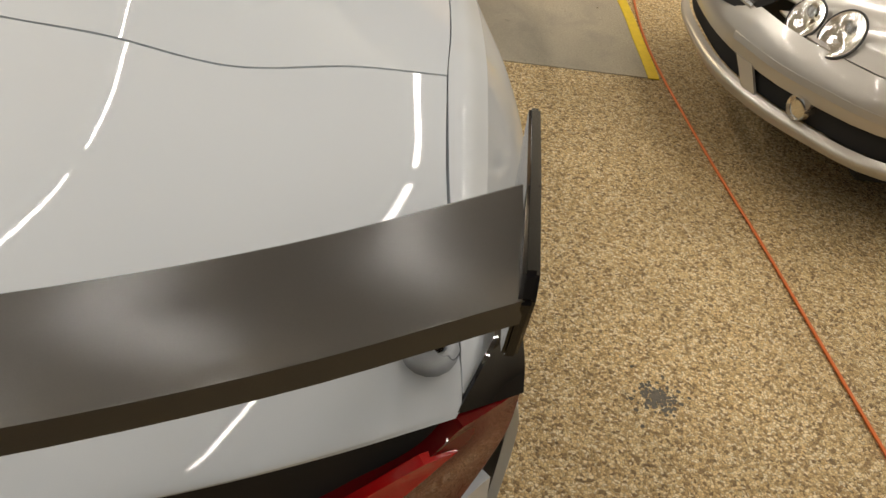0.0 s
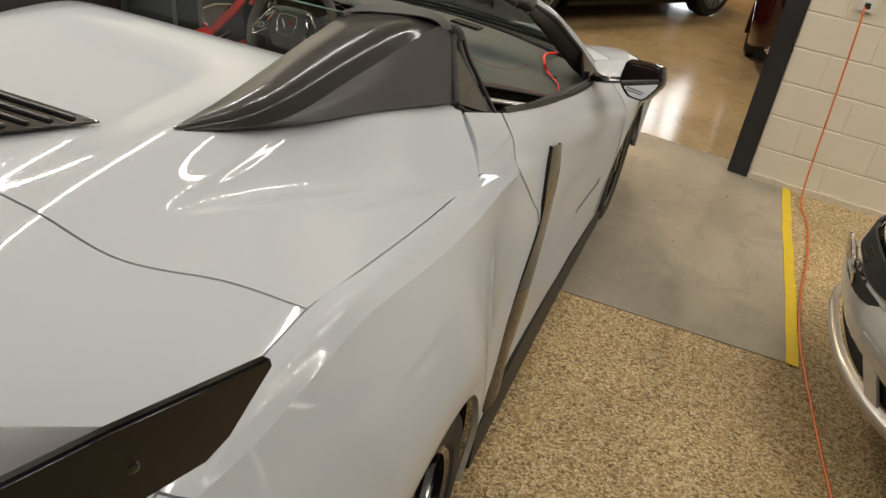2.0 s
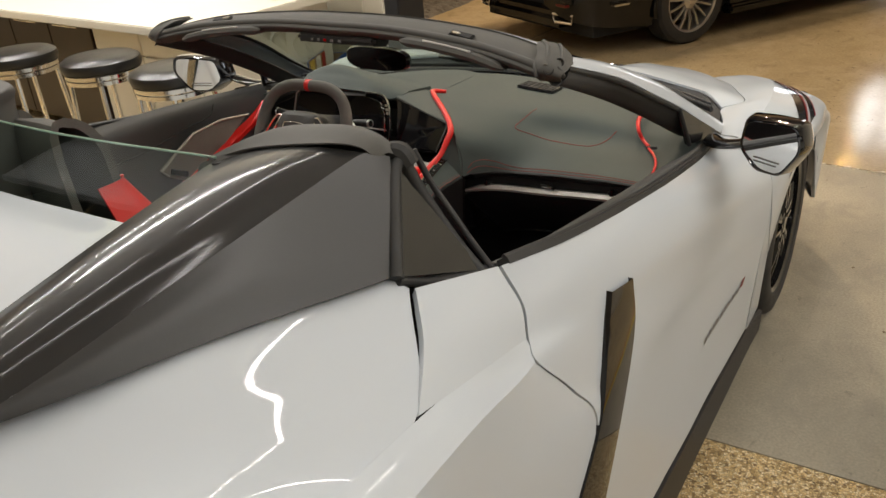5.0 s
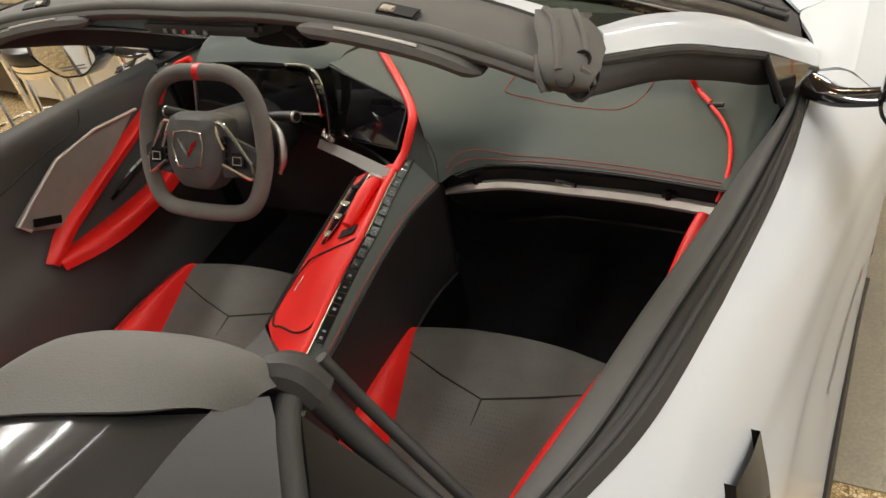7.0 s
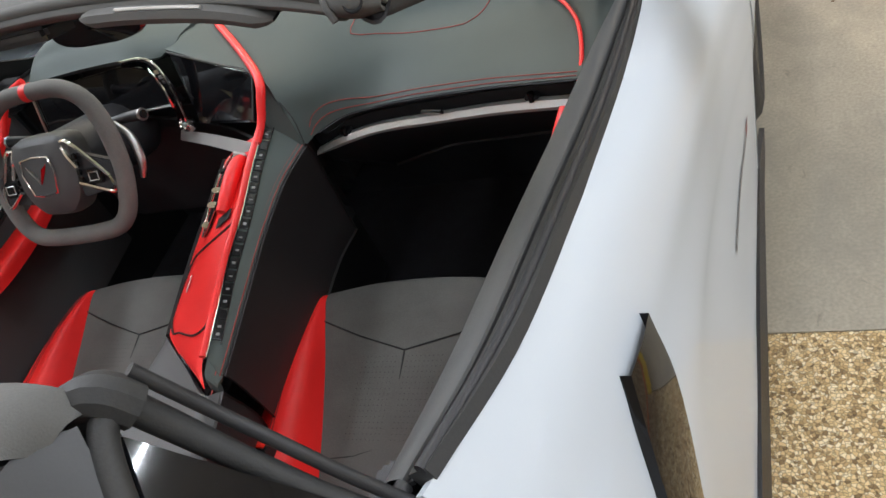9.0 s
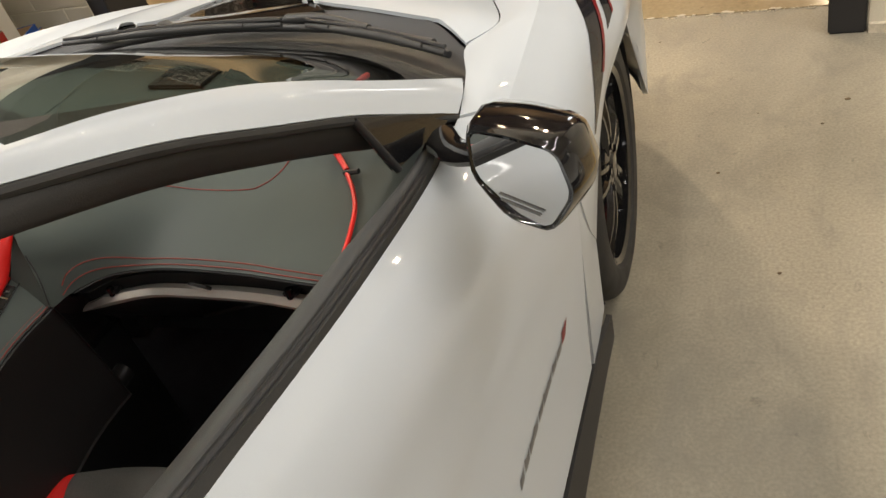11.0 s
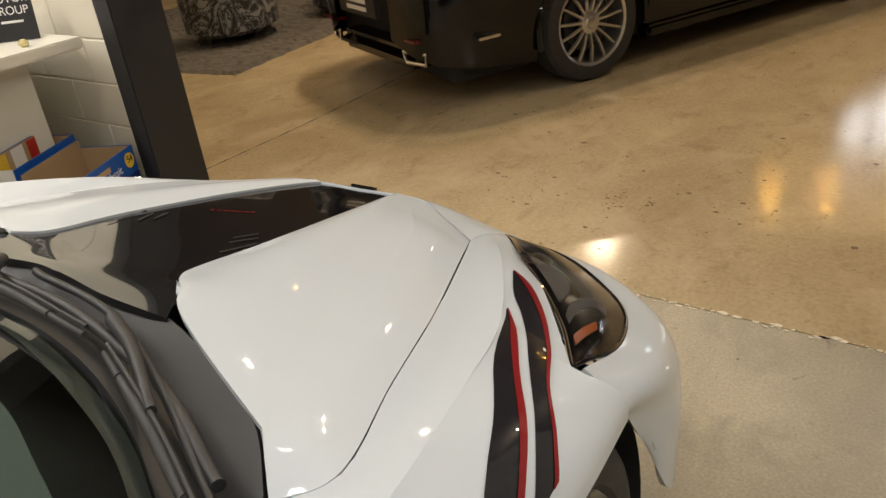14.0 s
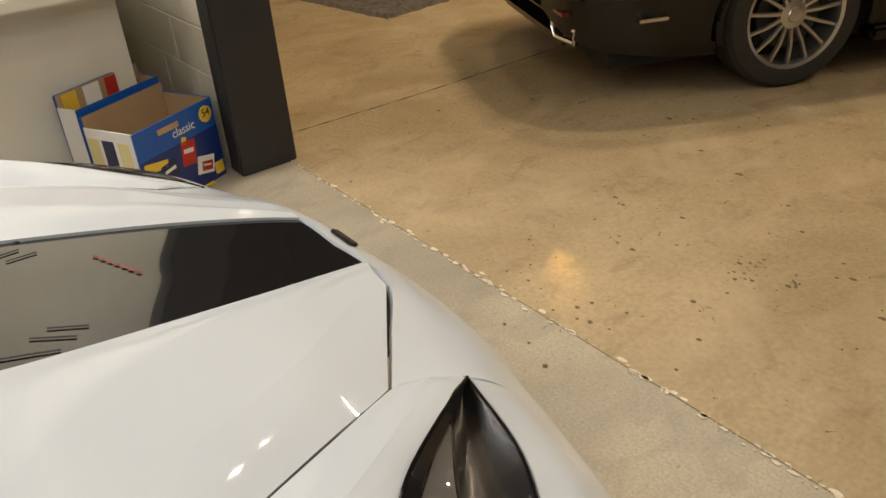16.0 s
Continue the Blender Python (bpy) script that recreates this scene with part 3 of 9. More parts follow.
def bar_counter():
    ob = thing("bar_counter", (-3.0, 4.6, 0), "white bar counter with drawer fronts beside the doorway", "counter")
    bm = bmesh.new()
    box(bm, (-3.3, -1.42, 0.785), (0.0, 0.0, 0.835), bar_m, 0.006)
    part("worktop", bm, WHITELAM, ob, "white laminate worktop")
    bm = bmesh.new()
    box(bm, (-1.2, -1.2, 0.05), (-0.22, -0.16, 0.785), bar_m, 0.003)
    part("cabinet_body", bm, WHITELAM, ob, "white laminate carcass")
    for k in range(2):
        x0 = -1.19 + 0.485 * k
        for z0, z1 in ((0.6, 0.775), (0.07, 0.59)):
            bm = bmesh.new()
            box(bm, (x0, -1.222, z0), (x0 + 0.475, -1.2, z1), bar_m, 0.003)
            front = part("drawer_front", bm, WHITELAM, ob)
            bm = bmesh.new()
            tube(bm, [bar_m @ Vector((x0 + 0.2, -1.235, z1 - 0.03)), bar_m @ Vector((x0 + 0.28, -1.235, z1 - 0.03))], 0.006)
            part("handle", bm, CHROME, front, "steel handle")
    bm = bmesh.new()
    box(bm, (-3.2, -1.2, 0.05), (-1.21, -0.16, 0.785), bar_m, 0.003)
    part("cabinet_body", bm, ESPRESSO, ob, "dark espresso wood carcass")
    for k in range(4):
        x0 = -3.19 + 0.495 * k
        bm = bmesh.new()
        box(bm, (x0, -1.222, 0.07), (x0 + 0.485, -1.2, 0.775), bar_m, 0.003)
        front = part("cabinet_door", bm, ESPRESSO, ob, "dark espresso wood door")
        bm = bmesh.new()
        tube(bm, [bar_m @ Vector((x0 + 0.1, -1.24, 0.72)), bar_m @ Vector((x0 + 0.38, -1.24, 0.72))], 0.007)
        part("handle", bm, CHROME, front, "long steel handle")


bar_counter()


def bar_stool(x, y):
    ob = thing("bar_stool", (x, y, 0), "round bar stool with black cushion and chrome legs", "stool", "stools at the bar")
    m = Matrix.Translation((x, y, 0))
    bm = bmesh.new()
    revolve(bm, [(0, 0.76), (0.12, 0.758), (0.17, 0.75), (0.195, 0.735), (0.2, 0.715), (0.195, 0.69), (0.18, 0.682), (0, 0.682)], m, 32)
    part("cushion", bm, STOOLBLACK, ob, "black vinyl cushion")
    for z, r in ((0.672, 0.19), (0.645, 0.188)):
        bm = bmesh.new()
        revolve(bm, [(r - 0.012, z - 0.01), (r, z - 0.01), (r, z + 0.01), (r - 0.012, z + 0.01), (r - 0.012, z - 0.01)], m, 32)
        part("seat_ring", bm, CHROME, ob, "chrome seat ring")
    for k in range(4):
        a = math.pi / 4 + k * math.pi / 2
        bm = bmesh.new()
        tube(bm, [(x + 0.17 * math.cos(a), y + 0.17 * math.sin(a), 0.66), (x + 0.185 * math.cos(a), y + 0.185 * math.sin(a), 0.4), (x + 0.22 * math.cos(a), y + 0.22 * math.sin(a), 0.0)], 0.0125, 8, smooth=8)
        part("leg", bm, CHROME, ob)
    bm = bmesh.new()
    tube(bm, [(x + 0.195 * math.cos(a), y + 0.195 * math.sin(a), 0.25) for a in np.linspace(0, 2 * math.pi, 32, endpoint=False)], 0.009, 8, True)
    part("foot_ring", bm, CHROME, ob, "chrome foot ring")


for x, y in ((-1.78, 3.42), (-2.36, 3.47), (-2.98, 3.42)):
    bar_stool(x, y)


# snack cartons under the counter
def carton(m, w, d, h, label):
    ob = thing("snack_carton", m.translation, label, "box", "cartons under the counter")
    t = 0.006
    for nm, lo, hi, mt in (("front", (-w / 2, -d / 2, 0), (w / 2, -d / 2 + t, h), CARTBLUE), ("back", (-w / 2, d / 2 - t, 0), (w / 2, d / 2, h * 1.12), CARTBLUE), ("side", (-w / 2, -d / 2 + t, 0), (-w / 2 + t, d / 2 - t, h), CARTWHITE), ("side", (w / 2 - t, -d / 2 + t, 0), (w / 2, d / 2 - t, h), CARTBLUE), ("bottom", (-w / 2, -d / 2, 0.0), (w / 2, d / 2, t), CARDBOARD)):
        bm = bmesh.new()
        box(bm, lo, hi, m)
        part(nm, bm, mt, ob, smooth=False)
    for lo, hi in (((-w / 2 + t, -d / 2 + t, t), (w / 2 - t, -d / 2 + t + 0.002, h - 0.002)), ((-w / 2 + t, d / 2 - t - 0.002, t), (w / 2 - t, d / 2 - t, h * 1.12 - 0.002)), ((-w / 2 + t, -d / 2 + t, t), (-w / 2 + t + 0.002, d / 2 - t, h - 0.002)), ((w / 2 - t - 0.002, -d / 2 + t, t), (w / 2 - t, d / 2 - t, h - 0.002))):
        bm = bmesh.new()
        box(bm, lo, hi, m)
        part("inner_face", bm, CARDBOARD, ob, "bare brown cardboard inside", smooth=False)
    return ob


box_m = Matrix.Translation((-1.836, 4.866, 0.0)) @ pose(0, 0, 0, 0, 0, 110)
c1 = carton(box_m @ Matrix.Translation((0.035, -0.0205, 0)), 0.43, 0.26, 0.34, "open blue snack carton with yellow labels on the floor")
def on_front(lo, hi, mt, name):
    bm = bmesh.new()
    box(bm, lo, hi, box_m)
    return part(name, bm, mt, c1, smooth=False)
FACE = -0.1505
on_front((-0.06, FACE - 0.002, 0.29), (0.05, FACE, 0.312), CARDBOARD, "hand_hole")
on_front((-0.178, FACE - 0.0015, 0.0), (0.247, FACE, 0.222), CARTNAVY, "printed_lower_band")
for x, z, w, h, tilt, mt in ((0.06, 0.12, 0.075, 0.10, 8, CARTRED), (-0.04, 0.10, 0.085, 0.075, -6, CARTDARK), (0.135, 0.05, 0.095, 0.075, 14, CARTWHITE), (0.145, 0.06, 0.06, 0.04, 14, CARTRED), (-0.11, 0.165, 0.12, 0.035, 10, CARTYEL), (-0.11, 0.09, 0.08, 0.05, 4, CARTYEL), (0.05, 0.21, 0.025, 0.03, 20, CARTYEL), (0.215, 0.02, 0.05, 0.05, 0, CARTYEL)):
    bm = bmesh.new()
    box(bm, (-w / 2, -0.0035, 0), (w / 2, -0.0012, h), box_m @ Matrix.Translation((x, FACE, z)) @ pose(0, 0, 0, 0, tilt, 0))
    bag = part("printed_bag", bm, mt, c1, smooth=False)
    if mt in (CARTRED, CARTDARK):
        bm = bmesh.new()
        box(bm, (-w * 0.35, -0.0045, h * 0.5), (w * 0.35, -0.0036, h * 0.68), box_m @ Matrix.Translation((x, FACE, z)) @ pose(0, 0, 0, 0, tilt, 0))
        part("logo_bar", bm, CARTWHITE, bag, smooth=False)
bm = bmesh.new()
revolve(bm, [(0, 0.004), (0.034, 0.004), (0.034, 0.0)], box_m @ Matrix.Translation((0.2, FACE, 0.285)) @ pose(0, 0, 0, 90, 0, 0), 20)
part("count_badge", bm, CARTYEL, c1, "yellow count badge", smooth=False)
for k in range(3):
    bm = bmesh.new()
    box(bm, (-0.1815, -0.12 + 0.08 * k, 0.06), (-0.18, -0.06 + 0.08 * k, 0.30), box_m)
    part("side_print", bm, CARTDARK if k == 1 else CARTYEL2, c1, smooth=False)


def writing(text, size, m, material, name, parent=None, label=""):
    cu = bpy.data.curves.new(name, "FONT")
    cu.body, cu.size, cu.align_x, cu.align_y, cu.extrude = text, size, "CENTER", "CENTER", 0.0006
    tmp = bpy.data.objects.new(name, cu)
    me = bpy.data.meshes.new_from_object(tmp)
    bpy.data.objects.remove(tmp)
    me.materials.append(material)
    ob = new(name, me)
    if parent is not None:
        ob.parent = parent
        ob.matrix_parent_inverse = parent_matrix(parent).inverted()
    ob.matrix_basis = m
    if label:
        ob["label"] = label
    return ob


writing("54", 0.045, box_m @ Matrix.Translation((0.2, FACE - 0.0046, 0.29)) @ pose(0, 0, 0, 90, 0, 0), TRIM, "count_text", c1)
writing("classic", 0.05, box_m @ Matrix.Translation((0.07, FACE - 0.001, 0.268)) @ pose(0, 0, 0, 90, 0, 0), CARTWHITE, "carton_text", c1)
back_m = Matrix.Translation((-2.029, 4.847, 0.0)) @ pose(0, 0, 0, 0, 0, 110)
c2 = carton(back_m, 0.43, 0.11, 0.4, "blue and orange snack carton behind another")
for x, w, mt in ((-0.15, 0.07, CARTYEL), (-0.04, 0.08, CARTWHITE), (0.06, 0.06, CARTRED), (0.15, 0.07, CARTYEL)):
    bm = bmesh.new()
    box(bm, (x - w / 2, 0.0455, 0.34), (x + w / 2, 0.0488, 0.44), back_m)
    part("printed_bag", bm, mt, c2, smooth=False)

# things on the counter
def on_bar(x, y):
    return bar_m @ Vector((x, y, 0.836))


p = on_bar(-0.28, -0.13)
sign = tagged(boxed("counter_sign", (-0.10, -0.006, 0.0), (0.10, 0.006, 0.26), TRIM, None, "", 0.002, Matrix.Translation(p) @ pose(0, 0, 0, -8, 0, 30)), "black standing sign with white letters on the counter", "sign")
sm0 = Matrix.Translation(p) @ pose(0, 0, 0, -8, 0, 30)
writing("MOTOR\nGROUP", 0.05, sm0 @ Matrix.Translation((0, -0.0075, 0.15)) @ pose(0, 0, 0, 90, 0, 0), CARTWHITE, "sign_text", sign)
boxed("gallery_line", (-0.05, -0.0075, 0.075), (0.05, -0.006, 0.085), CARTWHITE, sign, "", 0, sm0)
p = on_bar(-0.42, -0.42)
bm = bmesh.new()
rng = random.Random(3)
for k in range(9):
    pts = [(p.x + rng.uniform(-0.13, 0.13), p.y + rng.uniform(-0.1, 0.1), p.z + 0.02 + 0.03 * rng.random()) for q in range(5)]
    tube(bm, pts, 0.022, 8, smooth=16)
tagged(part("red_cloth", bm, REDCLOTH), "crumpled dark red cloth on the counter", "cloth")
p = on_bar(-0.42, -0.22)
bm = bmesh.new()
revolve(bm, [(0, 0), (0.042, 0), (0.042, 0.02), (0.042, 0.105), (0.03, 0.115), (0, 0.115)], Matrix.Translation(p), 24)
can = tagged(part("paint_tin", bm, CARTWHITE), "white and red labelled tin on the counter", "tin")
bm = bmesh.new()
revolve(bm, [(0.0425, 0.035), (0.0435, 0.035), (0.0435, 0.07), (0.0425, 0.07)], Matrix.Translation(p), 24)
part("label_band", bm, CARTRED, can)
for (x, y, w, d, h, mt, nm, lab, cat) in ((-0.16, -0.36, 0.12, 0.07, 0.035, ALU, "metal_tray", "grey metal tin on the counter", "tin"), (-0.10, -0.20, 0.035, 0.035, 0.03, CARTYEL2, "yellow_block", "small pale yellow block on the counter", "block"), (-0.28, -0.5, 0.1, 0.04, 0.03, CARTWHITE, "white_tube", "white plastic tube on the counter", "tube"), (-0.16, -0.62, 0.06, 0.05, 0.015, CARTWHITE, "lid", "white jar lid on the counter", "lid")):
    bm = bmesh.new()
    box(bm, (-w / 2, -d / 2, 0), (w / 2, d / 2, h), Matrix.Translation(on_bar(x, y)) @ pose(0, 0, 0, 0, 0, 25), 0.008)
    tagged(part(nm, bm, mt), lab, cat)


# ---- rug and patterned chairs of the showroom ----
rug_m = Matrix.Translation((-3.15, 7.17, 0.003))
bm = bmesh.new()
n = 70
zs = [[0.018 + 0.012 * noise.noise(Vector((i * 0.9, j * 0.9, 0))) + rng.uniform(-0.008, 0.008) for j in range(n)] for i in range(n)]
g = np.array([[(-3.0 * i / (n - 1) + rng.uniform(-0.012, 0.012), 2.6 * j / (n - 1) + rng.uniform(-0.012, 0.012), zs[i][j] if 0 < i < n - 1 and 0 < j < n - 1 else 0.0) for j in range(n)] for i in range(n)])
grid_faces(bm, g)
bmesh.ops.transform(bm, matrix=rug_m, verts=bm.verts)
tagged(part("shag_rug", bm, RUG, smooth=False), "dark grey shaggy rug on the polished floor", "rug")


def tub_chair(x, y, turn):
    ob = thing("tub_chair", (x, y, 0.03), "tub chair in black and silver swirl fabric on the rug", "chair", "chairs on the rug")
    m = Matrix.Translation((x, y, 0.03)) @ pose(0, 0, 0, 0, 0, turn)
    bm = bmesh.new()
    revolve(bm, [(0, 0.06), (0.33, 0.06), (0.38, 0.1), (0.39, 0.25), (0.36, 0.4), (0.3, 0.44), (0, 0.44)], m, 36)
    part("seat", bm, SWIRL, ob, "swirl patterned seat")
    bm = bmesh.new()
    g = []
    for a in np.linspace(math.radians(150), math.radians(390), 26):
        g.append([tuple(m @ Vector((r * math.cos(a), r * math.sin(a), z))) for r, z in ((0.40, 0.1), (0.42, 0.5), (0.41, 0.7), (0.36, 0.74), (0.31, 0.7), (0.31, 0.4))])
    grid_faces(bm, np.array(g), 0.01)
    part("backrest", bm, SWIRL, ob, "swirl patterned curved back")
    for k in range(4):
        a = math.pi / 4 + k * math.pi / 2
        bm = bmesh.new()
        tube(bm, [tuple(m @ Vector((0.27 * math.cos(a), 0.27 * math.sin(a), 0.07))), tuple(m @ Vector((0.28 * math.cos(a), 0.28 * math.sin(a), 0.0)))], [0.025, 0.018])
        part("leg", bm, TRIM, ob, "black foot")


tub_chair(-4.05, 8.15, 40)
tub_chair(-3.5, 9.2, 150)


# ---- other parked cars ----
def alloy(parent, m, r, rim, spokes, tyre_w=0.22):
    """A multi-spoke wheel: m has its z axis along the axle, outwards, at the wheel's outer face."""
    ob = new("wheel")
    ob.matrix_basis = Matrix.Identity(4)
    ob.parent = parent
    ob.matrix_parent_inverse = parent_matrix(parent).inverted()
    bm = bmesh.new()
    revolve(bm, [(rim - 0.01, -tyre_w), (r - 0.02, -tyre_w), (r, -tyre_w + 0.03), (r, -0.03), (r - 0.02, -0.003), (rim + 0.03, 0.004), (rim + 0.004, 0.0), (rim - 0.006, -0.012)], m, 64)
    part("tyre", bm, TYRE, ob, "black tyre")
    bm = bmesh.new()
    revolve(bm, [(rim - 0.014, -0.2), (rim - 0.02, -0.05), (rim - 0.014, -0.008), (rim + 0.002, -0.002), (rim + 0.006, -0.012)], m, 64)
    part("rim", bm, ALLOY, ob, "silver rim")
    bm = bmesh.new()
    for k in range(spokes):
        a = 2 * math.pi * k / spokes
        prev = None
        for f in (0, 0.5, 1.0):
            rad = 0.05 + (rim - 0.06) * f
            half = 0.011 - 0.002 * f
            h = -0.03 + 0.012 * math.sin(math.pi * f) + 0.008 * f
            c, d = math.cos(a), math.sin(a)
            cur = [bm.verts.new(m @ Vector((rad * c - q * d, rad * d + q * c, h + dz))) for q, dz in ((-half, -0.012), (-half * 0.6, 0.0), (half * 0.6, 0.0), (half, -0.012), (0, -0.03))]
            if prev:
                for i in range(5):
                    bm.faces.new((prev[i], prev[(i + 1) % 5], cur[(i + 1) % 5], cur[i]))
            prev = cur
    bmesh.ops.recalc_face_normals(bm, faces=bm.faces)
    part("spokes", bm, ALLOY, ob, "thin silver spokes")
    bm = bmesh.new()
    revolve(bm, [(0, -0.01), (0.03, -0.012), (0.036, -0.02), (0.065, -0.028), (0.07, -0.05)], m, 24)
    part("hub_cap", bm, ALLOY, ob, "silver hub")
    bm = bmesh.new()
    revolve(bm, [(0.07, -0.075), (0.16, -0.075), (0.16, -0.1)], m, 32)
    part("brake_disc", bm, STEEL, ob, "dark brake disc")
    return ob


def saloon(m, paint, label, length, rear_axle, front_axle, wheel_r, rim, spokes, name="parked_car"):
    """A closed car: local y forward from the rear bumper, x to its right."""
    ob = thing(name, m.translation, label, "car", "parked cars")
    L = length
    stations = [
        (0.00, 0.40, 0.40, 0.94, 0.66), (0.03, 0.60, 0.32, 0.98, 0.70), (0.12, 0.75, 0.27, 1.03, 0.76), (0.26, 0.83, 0.24, 1.06, 0.76), (0.45, 0.88, 0.22, 1.07, 0.74), (0.8, 0.915, 0.20, 1.04, 0.74), (1.4, 0.915, 0.19, 0.98, 0.78),
        (2.2, 0.91, 0.19, 0.96, 0.8), (3.0, 0.91, 0.19, 0.95, 0.8), (3.7, 0.91, 0.2, 0.93, 0.76), (L - 0.6, 0.89, 0.22, 0.86, 0.66), (L - 0.15, 0.8, 0.24, 0.76, 0.6), (L, 0.6, 0.3, 0.66, 0.5)]
    net = []
    for y, w, z0, z1, zt in stations:
        net.append([(0, y, z1 + 0.02), (w * 0.6, y, z1 + 0.01), (w * 0.9, y, z1 - 0.06), (w, y, zt), (w * 0.995, y, (zt + z0) / 2), (w * 0.96, y, z0)])
    full = surface(whole(net), 60, 40)
    axles = (rear_axle, front_axle)
    bm = bmesh.new()
    vs = grid_faces(bm, full)
    dead = []
    for f in bm.faces:
        c = f.calc_center_median()
        if abs(c.x) > 0.5 and any((c.y - a) ** 2 + (c.z - wheel_r) ** 2 < (wheel_r + 0.045) ** 2 for a in axles):
            dead.append(f)
    bmesh.ops.delete(bm, geom=dead, context="FACES")
    bmesh.ops.transform(bm, matrix=m, verts=bm.verts)
    bmesh.ops.recalc_face_normals(bm, faces=bm.faces)
    part("body", bm, paint, ob, "glossy painted body")
    for a in axles:
        for s in (1, -1):
            bm = bmesh.new()
            tube(bm, [tuple(m @ Vector((s * 0.905, a + (wheel_r + 0.05) * math.cos(t), wheel_r + (wheel_r + 0.05) * math.sin(t)))) for t in np.linspace(-0.2, math.pi + 0.2, 24)], 0.018, 8)
            part("wheel_arch", bm, paint, ob)
            alloy(ob, m @ Matrix.Translation((s * 0.9, a, wheel_r)) @ pose(0, 0, 0, 0, 90 * s, 0), wheel_r, rim, spokes)
    bm = bmesh.new()
    box(bm, (-0.74, 0.2, 0.16), (0.74, L - 0.25, 0.6), m)
    part("underbody", bm, LINER, ob, "dark underbody", smooth=False)
    bm = bmesh.new()
    roof = [[(0, y, z), (w * 0.7, y, z - 0.02), (w, y, z - 0.1), (w + dw, y + 0.0, 0.93)] for y, z, w, dw in ((0.75, 1.08, 0.6, 0.16), (1.15, 1.3, 0.56, 0.24), (1.7, 1.4, 0.56, 0.28), (2.4, 1.41, 0.57, 0.28), (3.0, 1.24, 0.58, 0.26), (3.55, 0.97, 0.64, 0.16))]
    grid_faces(bm, surface(whole(roof), 30, 30))
    bmesh.ops.transform(bm, matrix=m, verts=bm.verts)
    bmesh.ops.recalc_face_normals(bm, faces=bm.faces)
    part("greenhouse", bm, TINTED, ob, "dark tinted glass and roof")
    return ob


def local_box(ob, m, name, lo, hi, mt, label="", bevel=0.006):
    bm = bmesh.new()
    box(bm, lo, hi, m, bevel)
    return part(name, bm, mt, ob, label)


black_m = Matrix.Translation((-1.75, 6.96, 0)) @ pose(0, 0, 0, 0, 0, -30)
coupe = saloon(black_m, CARBLACK, "glossy black coupe with silver multi-spoke wheels", 4.95, 1.05, 3.98, 0.34, 0.245, 15)
for s in (1, -1):
    local_box(coupe, black_m, "tail_light", (0.36 * s - 0.2, 0.0, 0.84), (0.36 * s + 0.2, 0.10, 0.92), REDLENS, "dark red tail light", 0.02)
    bm = bmesh.new()
    tube(bm, [tuple(black_m @ Vector((s * x, y, z))) for x, y, z in ((0.46, 0.035, 0.335), (0.66, 0.075, 0.335), (0.64, 0.075, 0.275), (0.48, 0.04, 0.275))], 0.014, 8, True)
    part("exhaust_tip", bm, CHROME, coupe, "chrome exhaust tip")
    local_box(coupe, black_m, "rear_reflector", (0.54 * s - 0.1, 0.015, 0.40), (0.54 * s + 0.1, 0.08, 0.42), REDLENS, "red reflector", 0.003)
    local_box(coupe, black_m, "bumper_gill", (0.86 * s - 0.03, 0.28, 0.40), (0.86 * s + 0.035, 0.42, 0.415), CHROME, "chrome bumper accent", 0.004)
    local_box(coupe, black_m, "side_skirt", (0.86 * s - 0.06, 1.45, 0.17), (0.86 * s + 0.06, 3.55, 0.24), CARBLACK, "", 0.02)
local_box(coupe, black_m, "diffuser", (-0.52, 0.03, 0.22), (0.52, 0.3, 0.34), CARBLACK, "black rear diffuser", 0.05)
local_box(coupe, black_m, "dealer_plate", (-0.26, -0.02, 0.5), (0.26, 0.01, 0.62), TRIM, "black plate frame", 0.004)
for k in range(2):
    local_box(coupe, black_m, "plate_text_bar", (-0.14, -0.023, 0.575 - 0.045 * k), (0.14, -0.0205, 0.60 - 0.045 * k), CARTWHITE, "", 0)
dark_m = Matrix.Translation((2.25, 7.25, 0)) @ pose(0, 0, 0, 0, 0, -6)
dark = saloon(dark_m, CARRED, "dark maroon car with red tail lights", 4.8, 1.05, 3.85, 0.34, 0.24, 10)
for s in (1, -1):
    local_box(dark, dark_m, "tail_light", (0.62 * s - 0.16, 0.04, 0.74), (0.62 * s + 0.16, 0.26, 0.87), REDLENS, "red tail light", 0.03)
    local_box(dark, dark_m, "exhaust_tip", (0.6 * s - 0.06, -0.02, 0.25), (0.6 * s + 0.06, 0.1, 0.31), CHROME, "exhaust tip", 0.02)

# silver saloon whose nose points at the sports car
silver_m = Matrix.Translation((1.965, 2.62, 0.02)) @ pose(0, 0, 0, 0, 0, 90)
silver = thing("silver_saloon", silver_m.translation, "silver saloon with oval headlights and black grille", "car", "parked cars")


def low(p):
    # the nose bulges at its middle and sits low over the floor
    z = np.interp(p[2], (0.18, 0.255, 0.43, 0.5, 0.62, 0.69, 0.9, 1.4), (0.245, 0.298, 0.385, 0.445, 0.53, 0.58, 0.8, 1.3))
    bulge = 0.085 * max(0.0, 1 - (p[0] / 0.66) ** 2) * max(0.0, min(1.0, (p[1] + 0.5) / 0.4))
    return silver_m @ Vector((p[0], p[1] + bulge, z))


